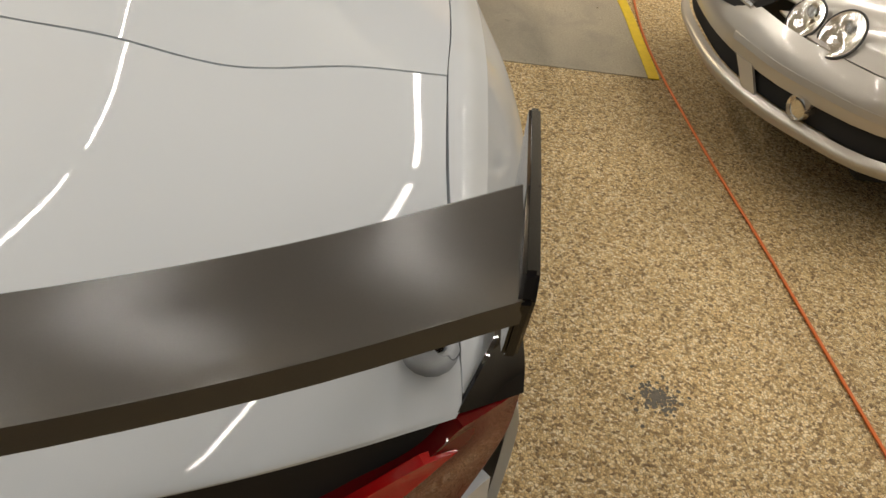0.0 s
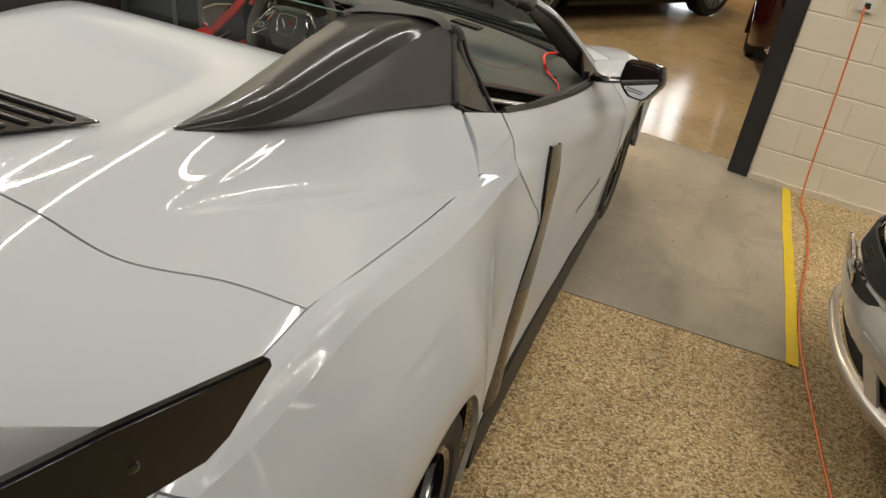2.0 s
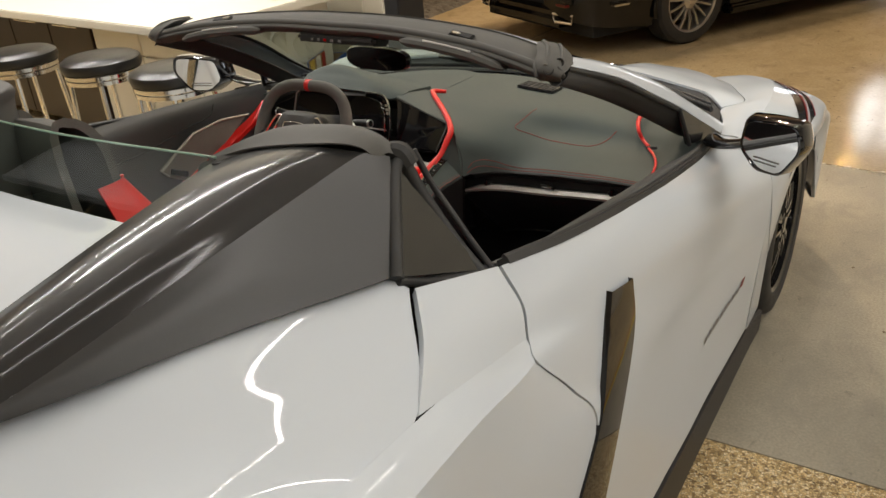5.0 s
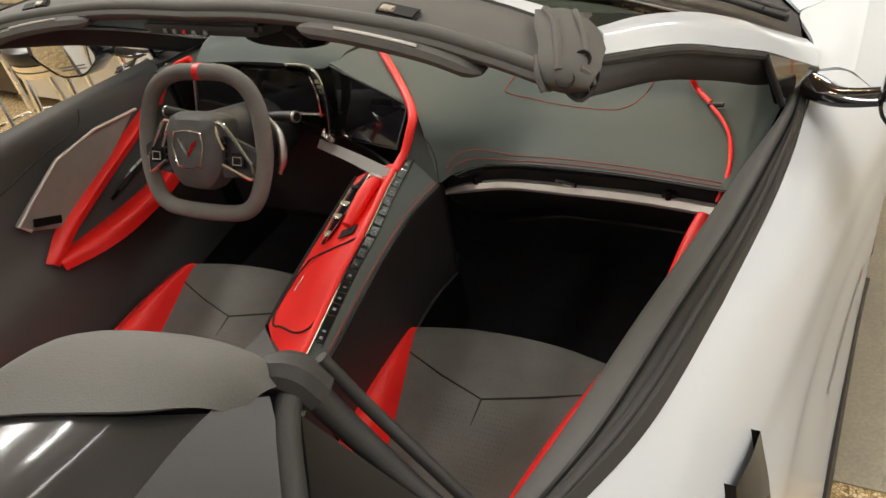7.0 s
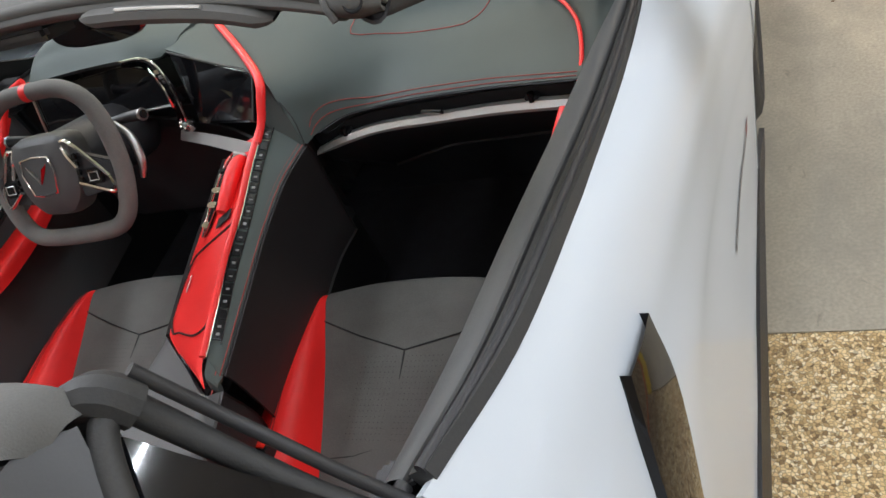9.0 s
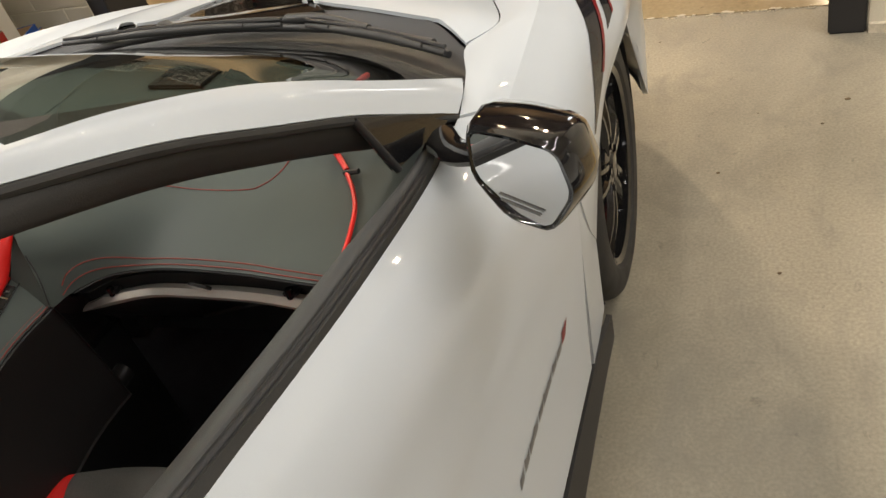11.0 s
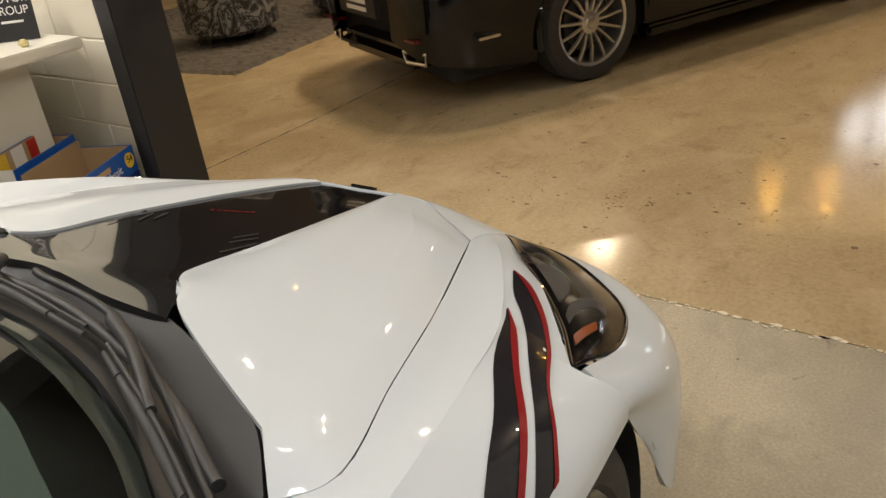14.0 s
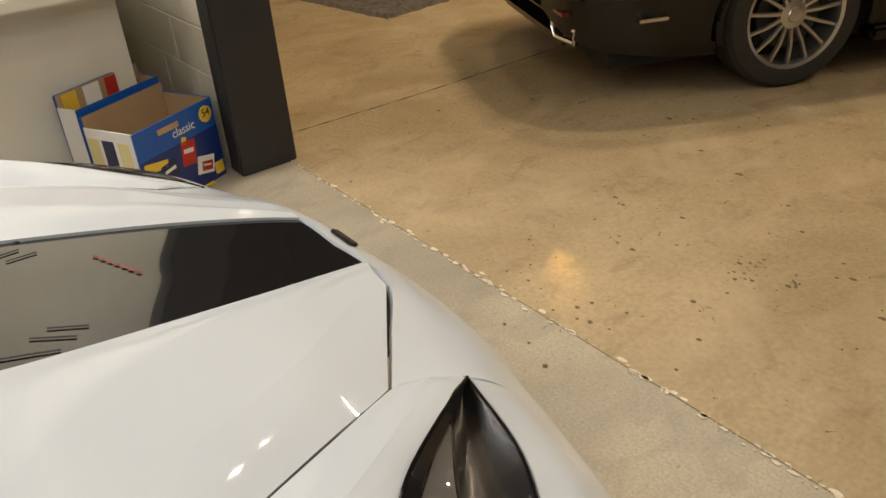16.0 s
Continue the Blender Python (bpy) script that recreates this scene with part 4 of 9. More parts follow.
def sil(name, nets, mt, label="", both=False, parent=None, gaps=(0, 0, 0, 0), flange=0.01, n=(20, 30)):
    for s in ((1, -1) if both else (1,)):
        bm = bmesh.new()
        for rows in nets:
            r = rows if s == 1 else flip(rows)
            g = surface(r, n[0], n[1], gaps)
            g = np.array([[tuple(low(p)) for p in row] for row in g])
            grid_faces(bm, g, flange, tuple(silver_m @ Vector((0, -1.2, 0.4))))
        bmesh.ops.recalc_face_normals(bm, faces=bm.faces)
        ob = part(name, bm, mt, parent or silver, label)
    return ob


BUMP = [[(0, -0.035, 0.66), (0.3, -0.05, 0.655), (0.56, -0.14, 0.635), (0.76, -0.34, 0.62), (0.87, -0.70, 0.64)],
        [(0, -0.005, 0.58), (0.3, -0.02, 0.575), (0.58, -0.11, 0.56), (0.79, -0.32, 0.55), (0.885, -0.70, 0.56)],
        [(0, 0.01, 0.50), (0.3, -0.005, 0.50), (0.59, -0.1, 0.49), (0.80, -0.31, 0.48), (0.888, -0.70, 0.48)],
        [(0, -0.01, 0.42), (0.3, -0.025, 0.42), (0.59, -0.115, 0.41), (0.80, -0.325, 0.41), (0.885, -0.70, 0.41)]]
LIP = [[(0, -0.03, 0.27), (0.3, -0.04, 0.27), (0.6, -0.125, 0.265), (0.81, -0.32, 0.26), (0.89, -0.62, 0.28)],
       [(0, 0.0, 0.235), (0.3, -0.012, 0.235), (0.6, -0.1, 0.23), (0.82, -0.29, 0.225), (0.895, -0.6, 0.24)],
       [(0, -0.02, 0.18), (0.3, -0.03, 0.18), (0.6, -0.12, 0.178), (0.81, -0.31, 0.175), (0.885, -0.6, 0.18)]]
sil("bumper", [whole(BUMP)], SILVER, "silver bumper")
sil("bumper_lip", [whole(LIP)], SILVER, "silver bumper lip")
sil("lower_grille", [whole([[(0, -0.03, 0.425), (0.3, -0.045, 0.42), (0.6, -0.135, 0.41), (0.8, -0.345, 0.405), (0.875, -0.66, 0.41)], [(0, -0.045, 0.26), (0.3, -0.055, 0.26), (0.6, -0.145, 0.26), (0.8, -0.34, 0.255), (0.875, -0.64, 0.27)]])], LINER, "black lower grille")
sil("bumper_divider", [[[(0.34, -0.025, 0.43), (0.42, -0.045, 0.43)], [(0.41, -0.045, 0.255), (0.47, -0.065, 0.255)]]], SILVER, "silver divider", both=True, n=(8, 4))
sil("rubbing_strip", [[[(0.32, -0.003, 0.515), (0.59, -0.097, 0.505), (0.80, -0.305, 0.495), (0.892, -0.66, 0.495)], [(0.32, 0.0, 0.485), (0.59, -0.094, 0.475), (0.80, -0.302, 0.465), (0.892, -0.66, 0.465)]]], SILVER, "bumper strip", both=True, n=(4, 20))
for s in (1, -1):
    c = low((0.605 * s, -0.125, 0.35))
    bm = bmesh.new()
    revolve(bm, [(0, 0.0), (0.025, 0.004), (0.036, 0.0), (0.042, 0.01), (0.046, -0.03)], Matrix.Translation(c) @ silver_m.to_3x3().to_4x4() @ pose(0, 0, 0, -90, 0, -20 * s) @ pose(0, 0, 0, 0, 0, 0), 24)
    part("fog_lamp", bm, CHROME, silver, "round fog lamp")
HOODS = [[(0, -0.06, 0.73), (0.18, -0.065, 0.73), (0.34, -0.10, 0.715), (0.45, -0.2, 0.70)],
         [(0, -0.4, 0.80), (0.25, -0.4, 0.80), (0.5, -0.42, 0.79), (0.66, -0.46, 0.765)],
         [(0, -0.9, 0.87), (0.3, -0.9, 0.87), (0.55, -0.9, 0.86), (0.72, -0.9, 0.84)],
         [(0, -1.4, 0.93), (0.3, -1.4, 0.93), (0.6, -1.38, 0.92), (0.76, -1.36, 0.90)]]
sil("hood", [whole(HOODS)], SILVER, "silver hood", gaps=(0.002, 0.002, 0.002, 0.002))
sil("fender", [[[(0.35, -0.105, 0.66), (0.56, -0.145, 0.64), (0.76, -0.345, 0.625), (0.87, -0.7, 0.645)], [(0.40, -0.15, 0.69), (0.57, -0.23, 0.705), (0.72, -0.42, 0.735), (0.85, -0.75, 0.75)], [(0.46, -0.2, 0.70), (0.6, -0.36, 0.75), (0.67, -0.5, 0.77), (0.74, -0.95, 0.84)]],
               [[(0.87, -0.7, 0.645), (0.89, -1.2, 0.67), (0.9, -2.2, 0.7), (0.9, -4.0, 0.75)], [(0.85, -0.75, 0.75), (0.86, -1.2, 0.8), (0.86, -2.2, 0.86), (0.86, -4.0, 0.9)], [(0.74, -0.95, 0.84), (0.78, -1.4, 0.9), (0.8, -2.2, 0.95), (0.78, -4.0, 0.98)]],
               [[(0.9, -1.3, 0.67), (0.9, -2.2, 0.7), (0.9, -4.0, 0.7)], [(0.9, -1.3, 0.2), (0.9, -2.2, 0.2), (0.9, -4.0, 0.2)]]], SILVER, "silver fender", both=True)
sil("cabin", [whole([[(0, -1.4, 0.93), (0.4, -1.4, 0.93), (0.8, -1.6, 0.92)], [(0, -2.1, 1.38), (0.4, -2.1, 1.36), (0.6, -2.2, 1.25)], [(0, -3.2, 1.4), (0.4, -3.2, 1.38), (0.6, -3.2, 1.25)], [(0, -4.3, 1.0), (0.4, -4.3, 1.0), (0.8, -4.1, 0.95)]])], TINTED, "dark glass cabin")
local_box(silver, silver_m, "underbody", (-0.72, -4.2, 0.16), (0.72, -0.35, 0.6), LINER, "dark underbody")
GR = [[(0, -0.03, 0.735), (0.19, -0.035, 0.735), (0.37, -0.085, 0.72)], [(0, 0.012, 0.565), (0.15, 0.004, 0.57), (0.29, -0.03, 0.60)]]
grille = sil("grille", [whole(GR)], LINER, "black grille", n=(8, 16))
for k in range(4):
    z = 0.60 + 0.035 * k
    bm = bmesh.new()
    tube(bm, [tuple(low((x, 0.006 - 0.24 * (z - 0.57) - 0.045 * (abs(x) / 0.33) ** 2, z))) for x in (-0.3, -0.15, 0, 0.15, 0.3)], 0.006 if k != 1 else 0.014, 8, smooth=14)
    part("grille_bar", bm, CHROME if k == 1 else BLACK, grille, "chrome grille bar" if k == 1 else "black grille bar")
bm = bmesh.new()
emblem_m = Matrix.Translation(low((0, 0.022, 0.64))) @ silver_m.to_3x3().to_4x4() @ pose(0, 0, 0, 72, 0, 0)
tube(bm, [tuple(emblem_m @ Vector((0.088 * math.cos(a), 0.088 * math.sin(a), 0))) for a in np.linspace(0, 2 * math.pi, 36, endpoint=False)], 0.0075, 8, True)
emblem = part("round_emblem", bm, CHROME, grille, "round chrome emblem ring")
for k in range(3):
    a = math.pi / 2 + k * 2 * math.pi / 3
    bm = bmesh.new()
    tube(bm, [tuple(emblem_m @ Vector((0, 0, 0))), tuple(emblem_m @ Vector((0.085 * math.cos(a), 0.085 * math.sin(a), 0)))], [0.014, 0.004], 6)
    part("emblem_bar", bm, CHROME, emblem)
for s in (1, -1):
    for (x, y, z, r) in ((0.452, -0.13, 0.695, 0.07), (0.56, -0.185, 0.70, 0.082)):
        c = low((x * s, y, z))
        face = silver_m.to_3x3() @ Vector((0.45 * s, 0.72, 0.55))
        fm = look(c, c - face)
        bm = bmesh.new()
        revolve(bm, [(0, 0.02), (r * 0.5, 0.017), (r * 0.85, 0.007), (r, -0.006)], fm @ Matrix.Diagonal((0.82, 1, 1, 1)), 28)
        lamp = part("headlight", bm, LAMPCLEAR, silver, "clear oval headlight")
        bm = bmesh.new()
        revolve(bm, [(0, -0.012), (r * 0.3, -0.01), (r * 0.55, 0.0), (r * 0.96, 0.002)], fm @ Matrix.Diagonal((0.82, 1, 1, 1)), 28)
        part("reflector", bm, CHROME, lamp, "chrome reflector")
        bm = bmesh.new()
        tube(bm, [tuple(fm @ Vector((0.82 * r * math.cos(a), r * math.sin(a), -0.002))) for a in np.linspace(0, 2 * math.pi, 28, endpoint=False)], 0.005, 6, True)
        part("lamp_rim", bm, TRIM, lamp, "dark lamp rim")
    local_box(silver, silver_m, "side_marker", (0.862 * s - 0.02, -0.82, 0.495), (0.862 * s + 0.022, -0.72, 0.525), AMBER, "orange side marker", 0.004)
    alloy(silver, silver_m @ Matrix.Translation((s * 0.89, -0.95, 0.32)) @ pose(0, 0, 0, 0, 90 * s, 0), 0.32, 0.22, 10)


# concrete blocks of the doorway wall
def blocks(parent, x0, x1, z1):
    meshes = {}
    def block(w):
        if w not in meshes:
            bm = bmesh.new()
            vs = [[bm.verts.new((x, y, z)) for x, z in ((c, c), (w - c, c), (w - c, 0.194 - c), (c, 0.194 - c))] for y, c in ((0.008, 0.0), (0.003, 0.0), (0.0, 0.004))]
            for a, d in zip(vs, vs[1:]):
                for k in range(4):
                    bm.faces.new((a[k], a[(k + 1) % 4], d[(k + 1) % 4], d[k]))
            bm.faces.new(vs[-1])
            bmesh.ops.recalc_face_normals(bm, faces=bm.faces)
            me = bpy.data.meshes.new("block")
            bm.to_mesh(me)
            bm.free()
            me.materials.append(BLOCK)
            meshes[w] = me
        return meshes[w]
    inv = parent_matrix(parent).inverted()
    for r in range(int(z1 / 0.2)):
        x = x0 - (0.2 if r % 2 else 0.0)
        while x < x1 - 0.05:
            a, d = max(x, x0), min(x + 0.394, x1)
            if d - a > 0.05:
                ob = new("block", block(round(d - a, 3)))
                ob.parent = parent
                ob.matrix_parent_inverse = inv
                ob.matrix_basis = wall_m @ Matrix.Translation((a, 0, 0.2 * r + 0.003))
            x += 0.4


blocks(wall_right, 0.122, 3.3, 2.0)
blocks(wall_left, -4.9, -3.325, 1.4)
# ---- the sports car ----
from mathutils.bvhtree import BVHTree


car = thing("sports_car", (0, 2.3, 0), "white open-top sports car with black nacelles and red interior", "car")


def strip(name, left, right, material, parent, label="", n=40, flange=0.006, m=4, both=False):
    """A band between two 3D lines."""
    out = []
    for s in ((1, -1) if both else (1,)):
        bm = bmesh.new()
        a = catmull([(p[0] * s, p[1], p[2]) for p in left], n)
        b = catmull([(p[0] * s, p[1], p[2]) for p in right], n)
        g = np.array([[a[i] + (b[i] - a[i]) * k / (m - 1) for k in range(m)] for i in range(n)])
        grid_faces(bm, g, flange, CAR_MID)
        bmesh.ops.recalc_face_normals(bm, faces=bm.faces)
        out.append(part(name, bm, material, parent, label))
    return out


def rod(name, points, r, material, parent, label="", smooth=20, sides=12, closed=False):
    bm = bmesh.new()
    tube(bm, points, r, sides, closed, smooth)
    return part(name, bm, material, parent, label)


def lay(points, ob, way, lift=0.0016):
    """Drops points along way onto the mesh of ob."""
    from_ob = BVHTree.FromPolygons([v.co for v in ob.data.vertices], [tuple(p.vertices) for p in ob.data.polygons])
    out = []
    for p in points:
        hit, normal, _, _ = from_ob.ray_cast(Vector(p) - Vector(way) * 0.4, Vector(way))
        if hit is None:
            hit, normal, _, _ = from_ob.find_nearest(Vector(p))
        if normal.dot(Vector(way)) > 0:
            normal = -normal
        out.append(hit + normal * lift)
    return out


def decal(name, left, right, material, parent, ob, way, label="", n=26, lift=0.0016, m=5):
    a, b = catmull(left, n), catmull(right, n)
    bm = bmesh.new()
    rows = []
    for i in range(n):
        rows.append([bm.verts.new(q) for q in lay([a[i] + (b[i] - a[i]) * k / (m - 1) for k in range(m)], ob, way, lift)])
    for i in range(n - 1):
        for k in range(m - 1):
            bm.faces.new((rows[i][k], rows[i + 1][k], rows[i + 1][k + 1], rows[i][k + 1]))
    return part(name, bm, material, parent, label)


def subthing(name, at, label, *rest):
    ob = new(name)
    ob.empty_display_size = 0.1
    ob.matrix_basis = Matrix.Translation(at)
    ob["label"] = label
    return ob


# rear deck: the cover behind the seats and the lid behind it share one seam
SEAM = [(0, 0.775, 1.028), (0.1, 0.765, 1.029), (0.2, 0.735, 1.035), (0.35, 0.70, 1.044), (0.52, 0.672, 1.036), (0.68, 0.703, 1.04), (0.812, 0.701, 1.044)]
TONNEAU = [
    SEAM,
    [(0, 0.9, 1.044), (0.1, 0.9, 1.045), (0.2, 0.89, 1.05), (0.35, 0.87, 1.064), (0.5, 0.86, 1.046), (0.66, 0.87, 1.034), (0.82, 0.87, 1.03)],
    [(0, 1.1, 1.065), (0.1, 1.1, 1.066), (0.2, 1.1, 1.068), (0.35, 1.1, 1.085), (0.5, 1.1, 1.058), (0.65, 1.1, 1.028), (0.822, 1.1, 1.002)],
    [(0, 1.35, 1.09), (0.1, 1.35, 1.09), (0.2, 1.35, 1.092), (0.36, 1.35, 1.1), (0.53, 1.35, 1.075), (0.66, 1.33, 1.032), (0.814, 1.32, 0.97)],
    [(0, 1.52, 1.096), (0.1, 1.52, 1.096), (0.2, 1.52, 1.096), (0.36, 1.53, 1.094), (0.55, 1.55, 1.065), (0.69, 1.57, 0.998), (0.803, 1.56, 0.937)],
    [(0, 1.66, 1.062), (0.1, 1.66, 1.062), (0.2, 1.664, 1.061), (0.36, 1.68, 1.056), (0.55, 1.71, 1.056), (0.63, 1.73, 1.035), (0.68, 1.745, 1.012)]]


def scoop(x, y, ax, ay, a0, a1, depth, reach):
    """How far the hollow that opens from (ax, ay) between two headings lowers the cover."""
    dx, dy = x - ax, y - ay
    if dy <= 0:
        return 0.0
    f = (math.degrees(math.atan2(dx, dy)) - a0) / (a1 - a0)
    if not 0 < f < 1:
        return 0.0
    s = min(1.0, math.hypot(dx, dy) / reach)
    fade = min(1.0, max(0.0, (1.6 - y) / 0.35))
    return depth * s * s * (3 - 2 * s) * (1 - (2 * f - 1) ** 2) ** 0.8 * fade * fade * (3 - 2 * fade)


g = surface(whole(TONNEAU), 100, 150, (0.0025, G, G, G))
for r in g:
    for p in r:
        p[2] -= scoop(abs(p[0]), p[1], 0.486, 0.766, -1, 29, 0.016, 0.3) + scoop(abs(p[0]), p[1], 0.655, 0.915, 9.5, 20, 0.007, 0.22)
bm = bmesh.new()
grid_faces(bm, g, 0.014, CAR_MID)
bmesh.ops.recalc_face_normals(bm, faces=bm.faces)
part("tonneau_cover", bm, WHITE, car, "white tonneau cover with moulded hollows")
panel("rear_deck_lid", [whole([
    [(0, -0.03, 0.955), (0.12, -0.025, 0.955), (0.25, -0.01, 0.953), (0.4, 0.023, 0.95), (0.56, 0.074, 0.946), (0.7, 0.132, 0.94), (0.832, 0.196, 0.936)],
    [(0, -0.01, 0.968), (0.12, -0.005, 0.968), (0.25, 0.01, 0.966), (0.4, 0.04, 0.962), (0.56, 0.09, 0.957), (0.7, 0.148, 0.951), (0.838, 0.22, 0.946)],
    [(0, 0.2, 0.995), (0.12, 0.2, 0.995), (0.25, 0.21, 0.998), (0.4, 0.22, 0.99), (0.56, 0.25, 0.985), (0.7, 0.28, 0.985), (0.826, 0.31, 0.985)],
    [(0, 0.5, 1.015), (0.12, 0.5, 1.016), (0.25, 0.49, 1.02), (0.4, 0.47, 1.026), (0.56, 0.46, 1.018), (0.69, 0.47, 1.018), (0.813, 0.48, 1.023)],
    SEAM])], WHITE, car, n=(30, 70), gaps=(G, 0.0025, G, G))
# engine vent in the cover
vent = [(-0.205, 1.0, 1.066), (0.205, 1.0, 1.066), (0.06, 0.83, 1.047), (-0.06, 0.83, 1.047)]
bm = bmesh.new()
prism(bm, vent, (0, 0, 0.004))
engine_vent = part("engine_vent", bm, BLACK, car, "black louvred engine vent", smooth=False)
for k in range(5):
    y = 0.855 + 0.03 * k
    w = 0.06 + (y - 0.83) / 0.17 * 0.145 - 0.02
    z = 1.05 + (y - 0.83) * 0.112
    boxed("louvre", (-w, y, z), (w, y + 0.012, z + 0.007), TRIM, engine_vent, bevel=0.002, m=None)

# body sides
panel("quarter_panel", [
    [[(0.823, 0.366, 0.999), (0.842, 0.373, 0.995), (0.856, 0.385, 0.987)],
     [(0.816, 0.48, 1.022), (0.842, 0.49, 1.016), (0.868, 0.51, 0.993)],
     [(0.8135, 0.71, 1.043), (0.845, 0.73, 1.038), (0.875, 0.74, 1.016)],
     [(0.8215, 0.87, 1.029), (0.85, 0.885, 1.02), (0.88, 0.9, 1.0)],
     [(0.8235, 1.1, 1.001), (0.853, 1.11, 0.99), (0.882, 1.12, 0.965)],
     [(0.8155, 1.32, 0.969), (0.846, 1.34, 0.956), (0.874, 1.36, 0.932)],
     [(0.8045, 1.56, 0.936), (0.832, 1.59, 0.921), (0.857, 1.62, 0.898)],
     [(0.804, 1.76, 0.905), (0.827, 1.77, 0.878), (0.845, 1.78, 0.864)],
     [(0.811, 1.876, 0.879), (0.824, 1.868, 0.866), (0.838, 1.852, 0.853)]],
    [[(0.856, 0.385, 0.987), (0.902, 0.466, 0.924), (0.945, 0.562, 0.838), (0.977, 0.648, 0.761), (0.978, 0.642, 0.57)],
     [(0.868, 0.51, 0.993), (0.925, 0.60, 0.905), (0.97, 0.665, 0.805), (0.985, 0.69, 0.735), (0.984, 0.69, 0.64)],
     [(0.875, 0.74, 1.016), (0.935, 0.74, 0.92), (0.982, 0.74, 0.81), (0.992, 0.74, 0.74), (0.99, 0.74, 0.685)],
     [(0.88, 0.9, 1.0), (0.938, 0.95, 0.91), (0.985, 0.95, 0.81), (0.995, 0.95, 0.76), (0.992, 0.95, 0.72)],
     [(0.882, 1.12, 0.965), (0.935, 1.12, 0.885), (0.98, 1.12, 0.79), (0.994, 1.12, 0.73), (0.992, 1.12, 0.67)],
     [(0.874, 1.36, 0.932), (0.905, 1.31, 0.86), (0.955, 1.28, 0.73), (0.982, 1.27, 0.58), (0.982, 1.28, 0.45)],
     [(0.857, 1.62, 0.898), (0.872, 1.57, 0.83), (0.90, 1.5, 0.70), (0.935, 1.42, 0.5), (0.955, 1.36, 0.2)],
     [(0.845, 1.78, 0.864), (0.862, 1.77, 0.79), (0.885, 1.73, 0.68), (0.905, 1.62, 0.48), (0.935, 1.5, 0.2)],
     [(0.838, 1.852, 0.853), (0.870, 1.925, 0.757), (0.902, 1.966, 0.66), (0.914, 1.80, 0.5), (0.93, 1.62, 0.2)]],
    [[(0.685, 1.75, 1.01), (0.71, 1.72, 1.0), (0.755, 1.66, 0.975), (0.803, 1.565, 0.938)],
     [(0.739, 1.922, 0.975), (0.758, 1.917, 0.953), (0.788, 1.908, 0.917), (0.812, 1.876, 0.878)]]], WHITE, car, both=True, n=(48, 22), gaps=(G, G, 0, 0))
panel("door", [
    [[(0.742, 1.925, 0.976), (0.788, 2.08, 0.962), (0.81, 2.3, 0.93), (0.825, 2.5, 0.896), (0.831, 2.7, 0.867), (0.828, 2.9, 0.838), (0.83, 3.04, 0.845)],
     [(0.79, 1.91, 0.918), (0.825, 2.06, 0.91), (0.848, 2.3, 0.885), (0.866, 2.5, 0.858), (0.878, 2.7, 0.835), (0.885, 2.9, 0.812), (0.882, 3.096, 0.814)],
     [(0.814, 1.878, 0.877), (0.85, 2.06, 0.85), (0.875, 2.3, 0.815), (0.893, 2.5, 0.79), (0.91, 2.7, 0.77), (0.93, 2.9, 0.755), (0.955, 3.12, 0.725)],
     [(0.841, 1.855, 0.852), (0.866, 2.08, 0.80), (0.884, 2.3, 0.75), (0.897, 2.5, 0.71), (0.915, 2.7, 0.695), (0.938, 2.9, 0.68), (0.968, 3.132, 0.65)],
     [(0.873, 1.928, 0.757), (0.892, 2.1, 0.70), (0.897, 2.3, 0.665), (0.902, 2.5, 0.635), (0.916, 2.7, 0.62), (0.938, 2.9, 0.605), (0.967, 3.127, 0.575)],
     [(0.905, 1.969, 0.66), (0.908, 2.12, 0.6), (0.903, 2.3, 0.58), (0.903, 2.5, 0.555), (0.915, 2.7, 0.54), (0.935, 2.9, 0.525), (0.962, 3.122, 0.5)],
     [(0.925, 1.88, 0.44), (0.922, 2.05, 0.42), (0.92, 2.3, 0.39), (0.922, 2.5, 0.36), (0.926, 2.7, 0.345), (0.935, 2.9, 0.335), (0.95, 3.1, 0.32)],
     [(0.93, 1.80, 0.27), (0.93, 2.0, 0.26), (0.932, 2.3, 0.25), (0.935, 2.5, 0.24), (0.936, 2.7, 0.235), (0.94, 2.9, 0.225), (0.945, 3.09, 0.22)]]], WHITE, car, both=True, n=(40, 42))
# black blade of the side intake
for s in (1, -1):
    bm = bmesh.new()
    a = catmull([(0.866, 2.124, 0.848), (0.882, 2.066, 0.775), (0.906, 1.972, 0.662), (0.913, 1.815, 0.53), (0.915, 1.66, 0.34), (0.93, 1.6, 0.24)], 24)
    b = catmull([(0.873, 2.215, 0.832), (0.894, 2.175, 0.745), (0.912, 2.06, 0.61), (0.928, 1.90, 0.45), (0.932, 1.78, 0.32), (0.94, 1.72, 0.23)], 24)
    g = []
    for i in range(24):
        d = 0.005 + 0.005 * i / 23
        mid = (a[i] + b[i]) / 2 + np.array((d, 0, 0.002))
        g.append([a[i] - (0.02, 0, 0), a[i] + (d * 0.3, 0, 0), mid, b[i] + (0.003, 0, 0), b[i] - (0.02, 0, 0)])
    g = np.array(g)
    g[:, :, 0] *= s
    grid_faces(bm, g, 0)
    bmesh.ops.recalc_face_normals(bm, faces=bm.faces)
    part("side_blade", bm, BLACK, car, "gloss black air intake blade")
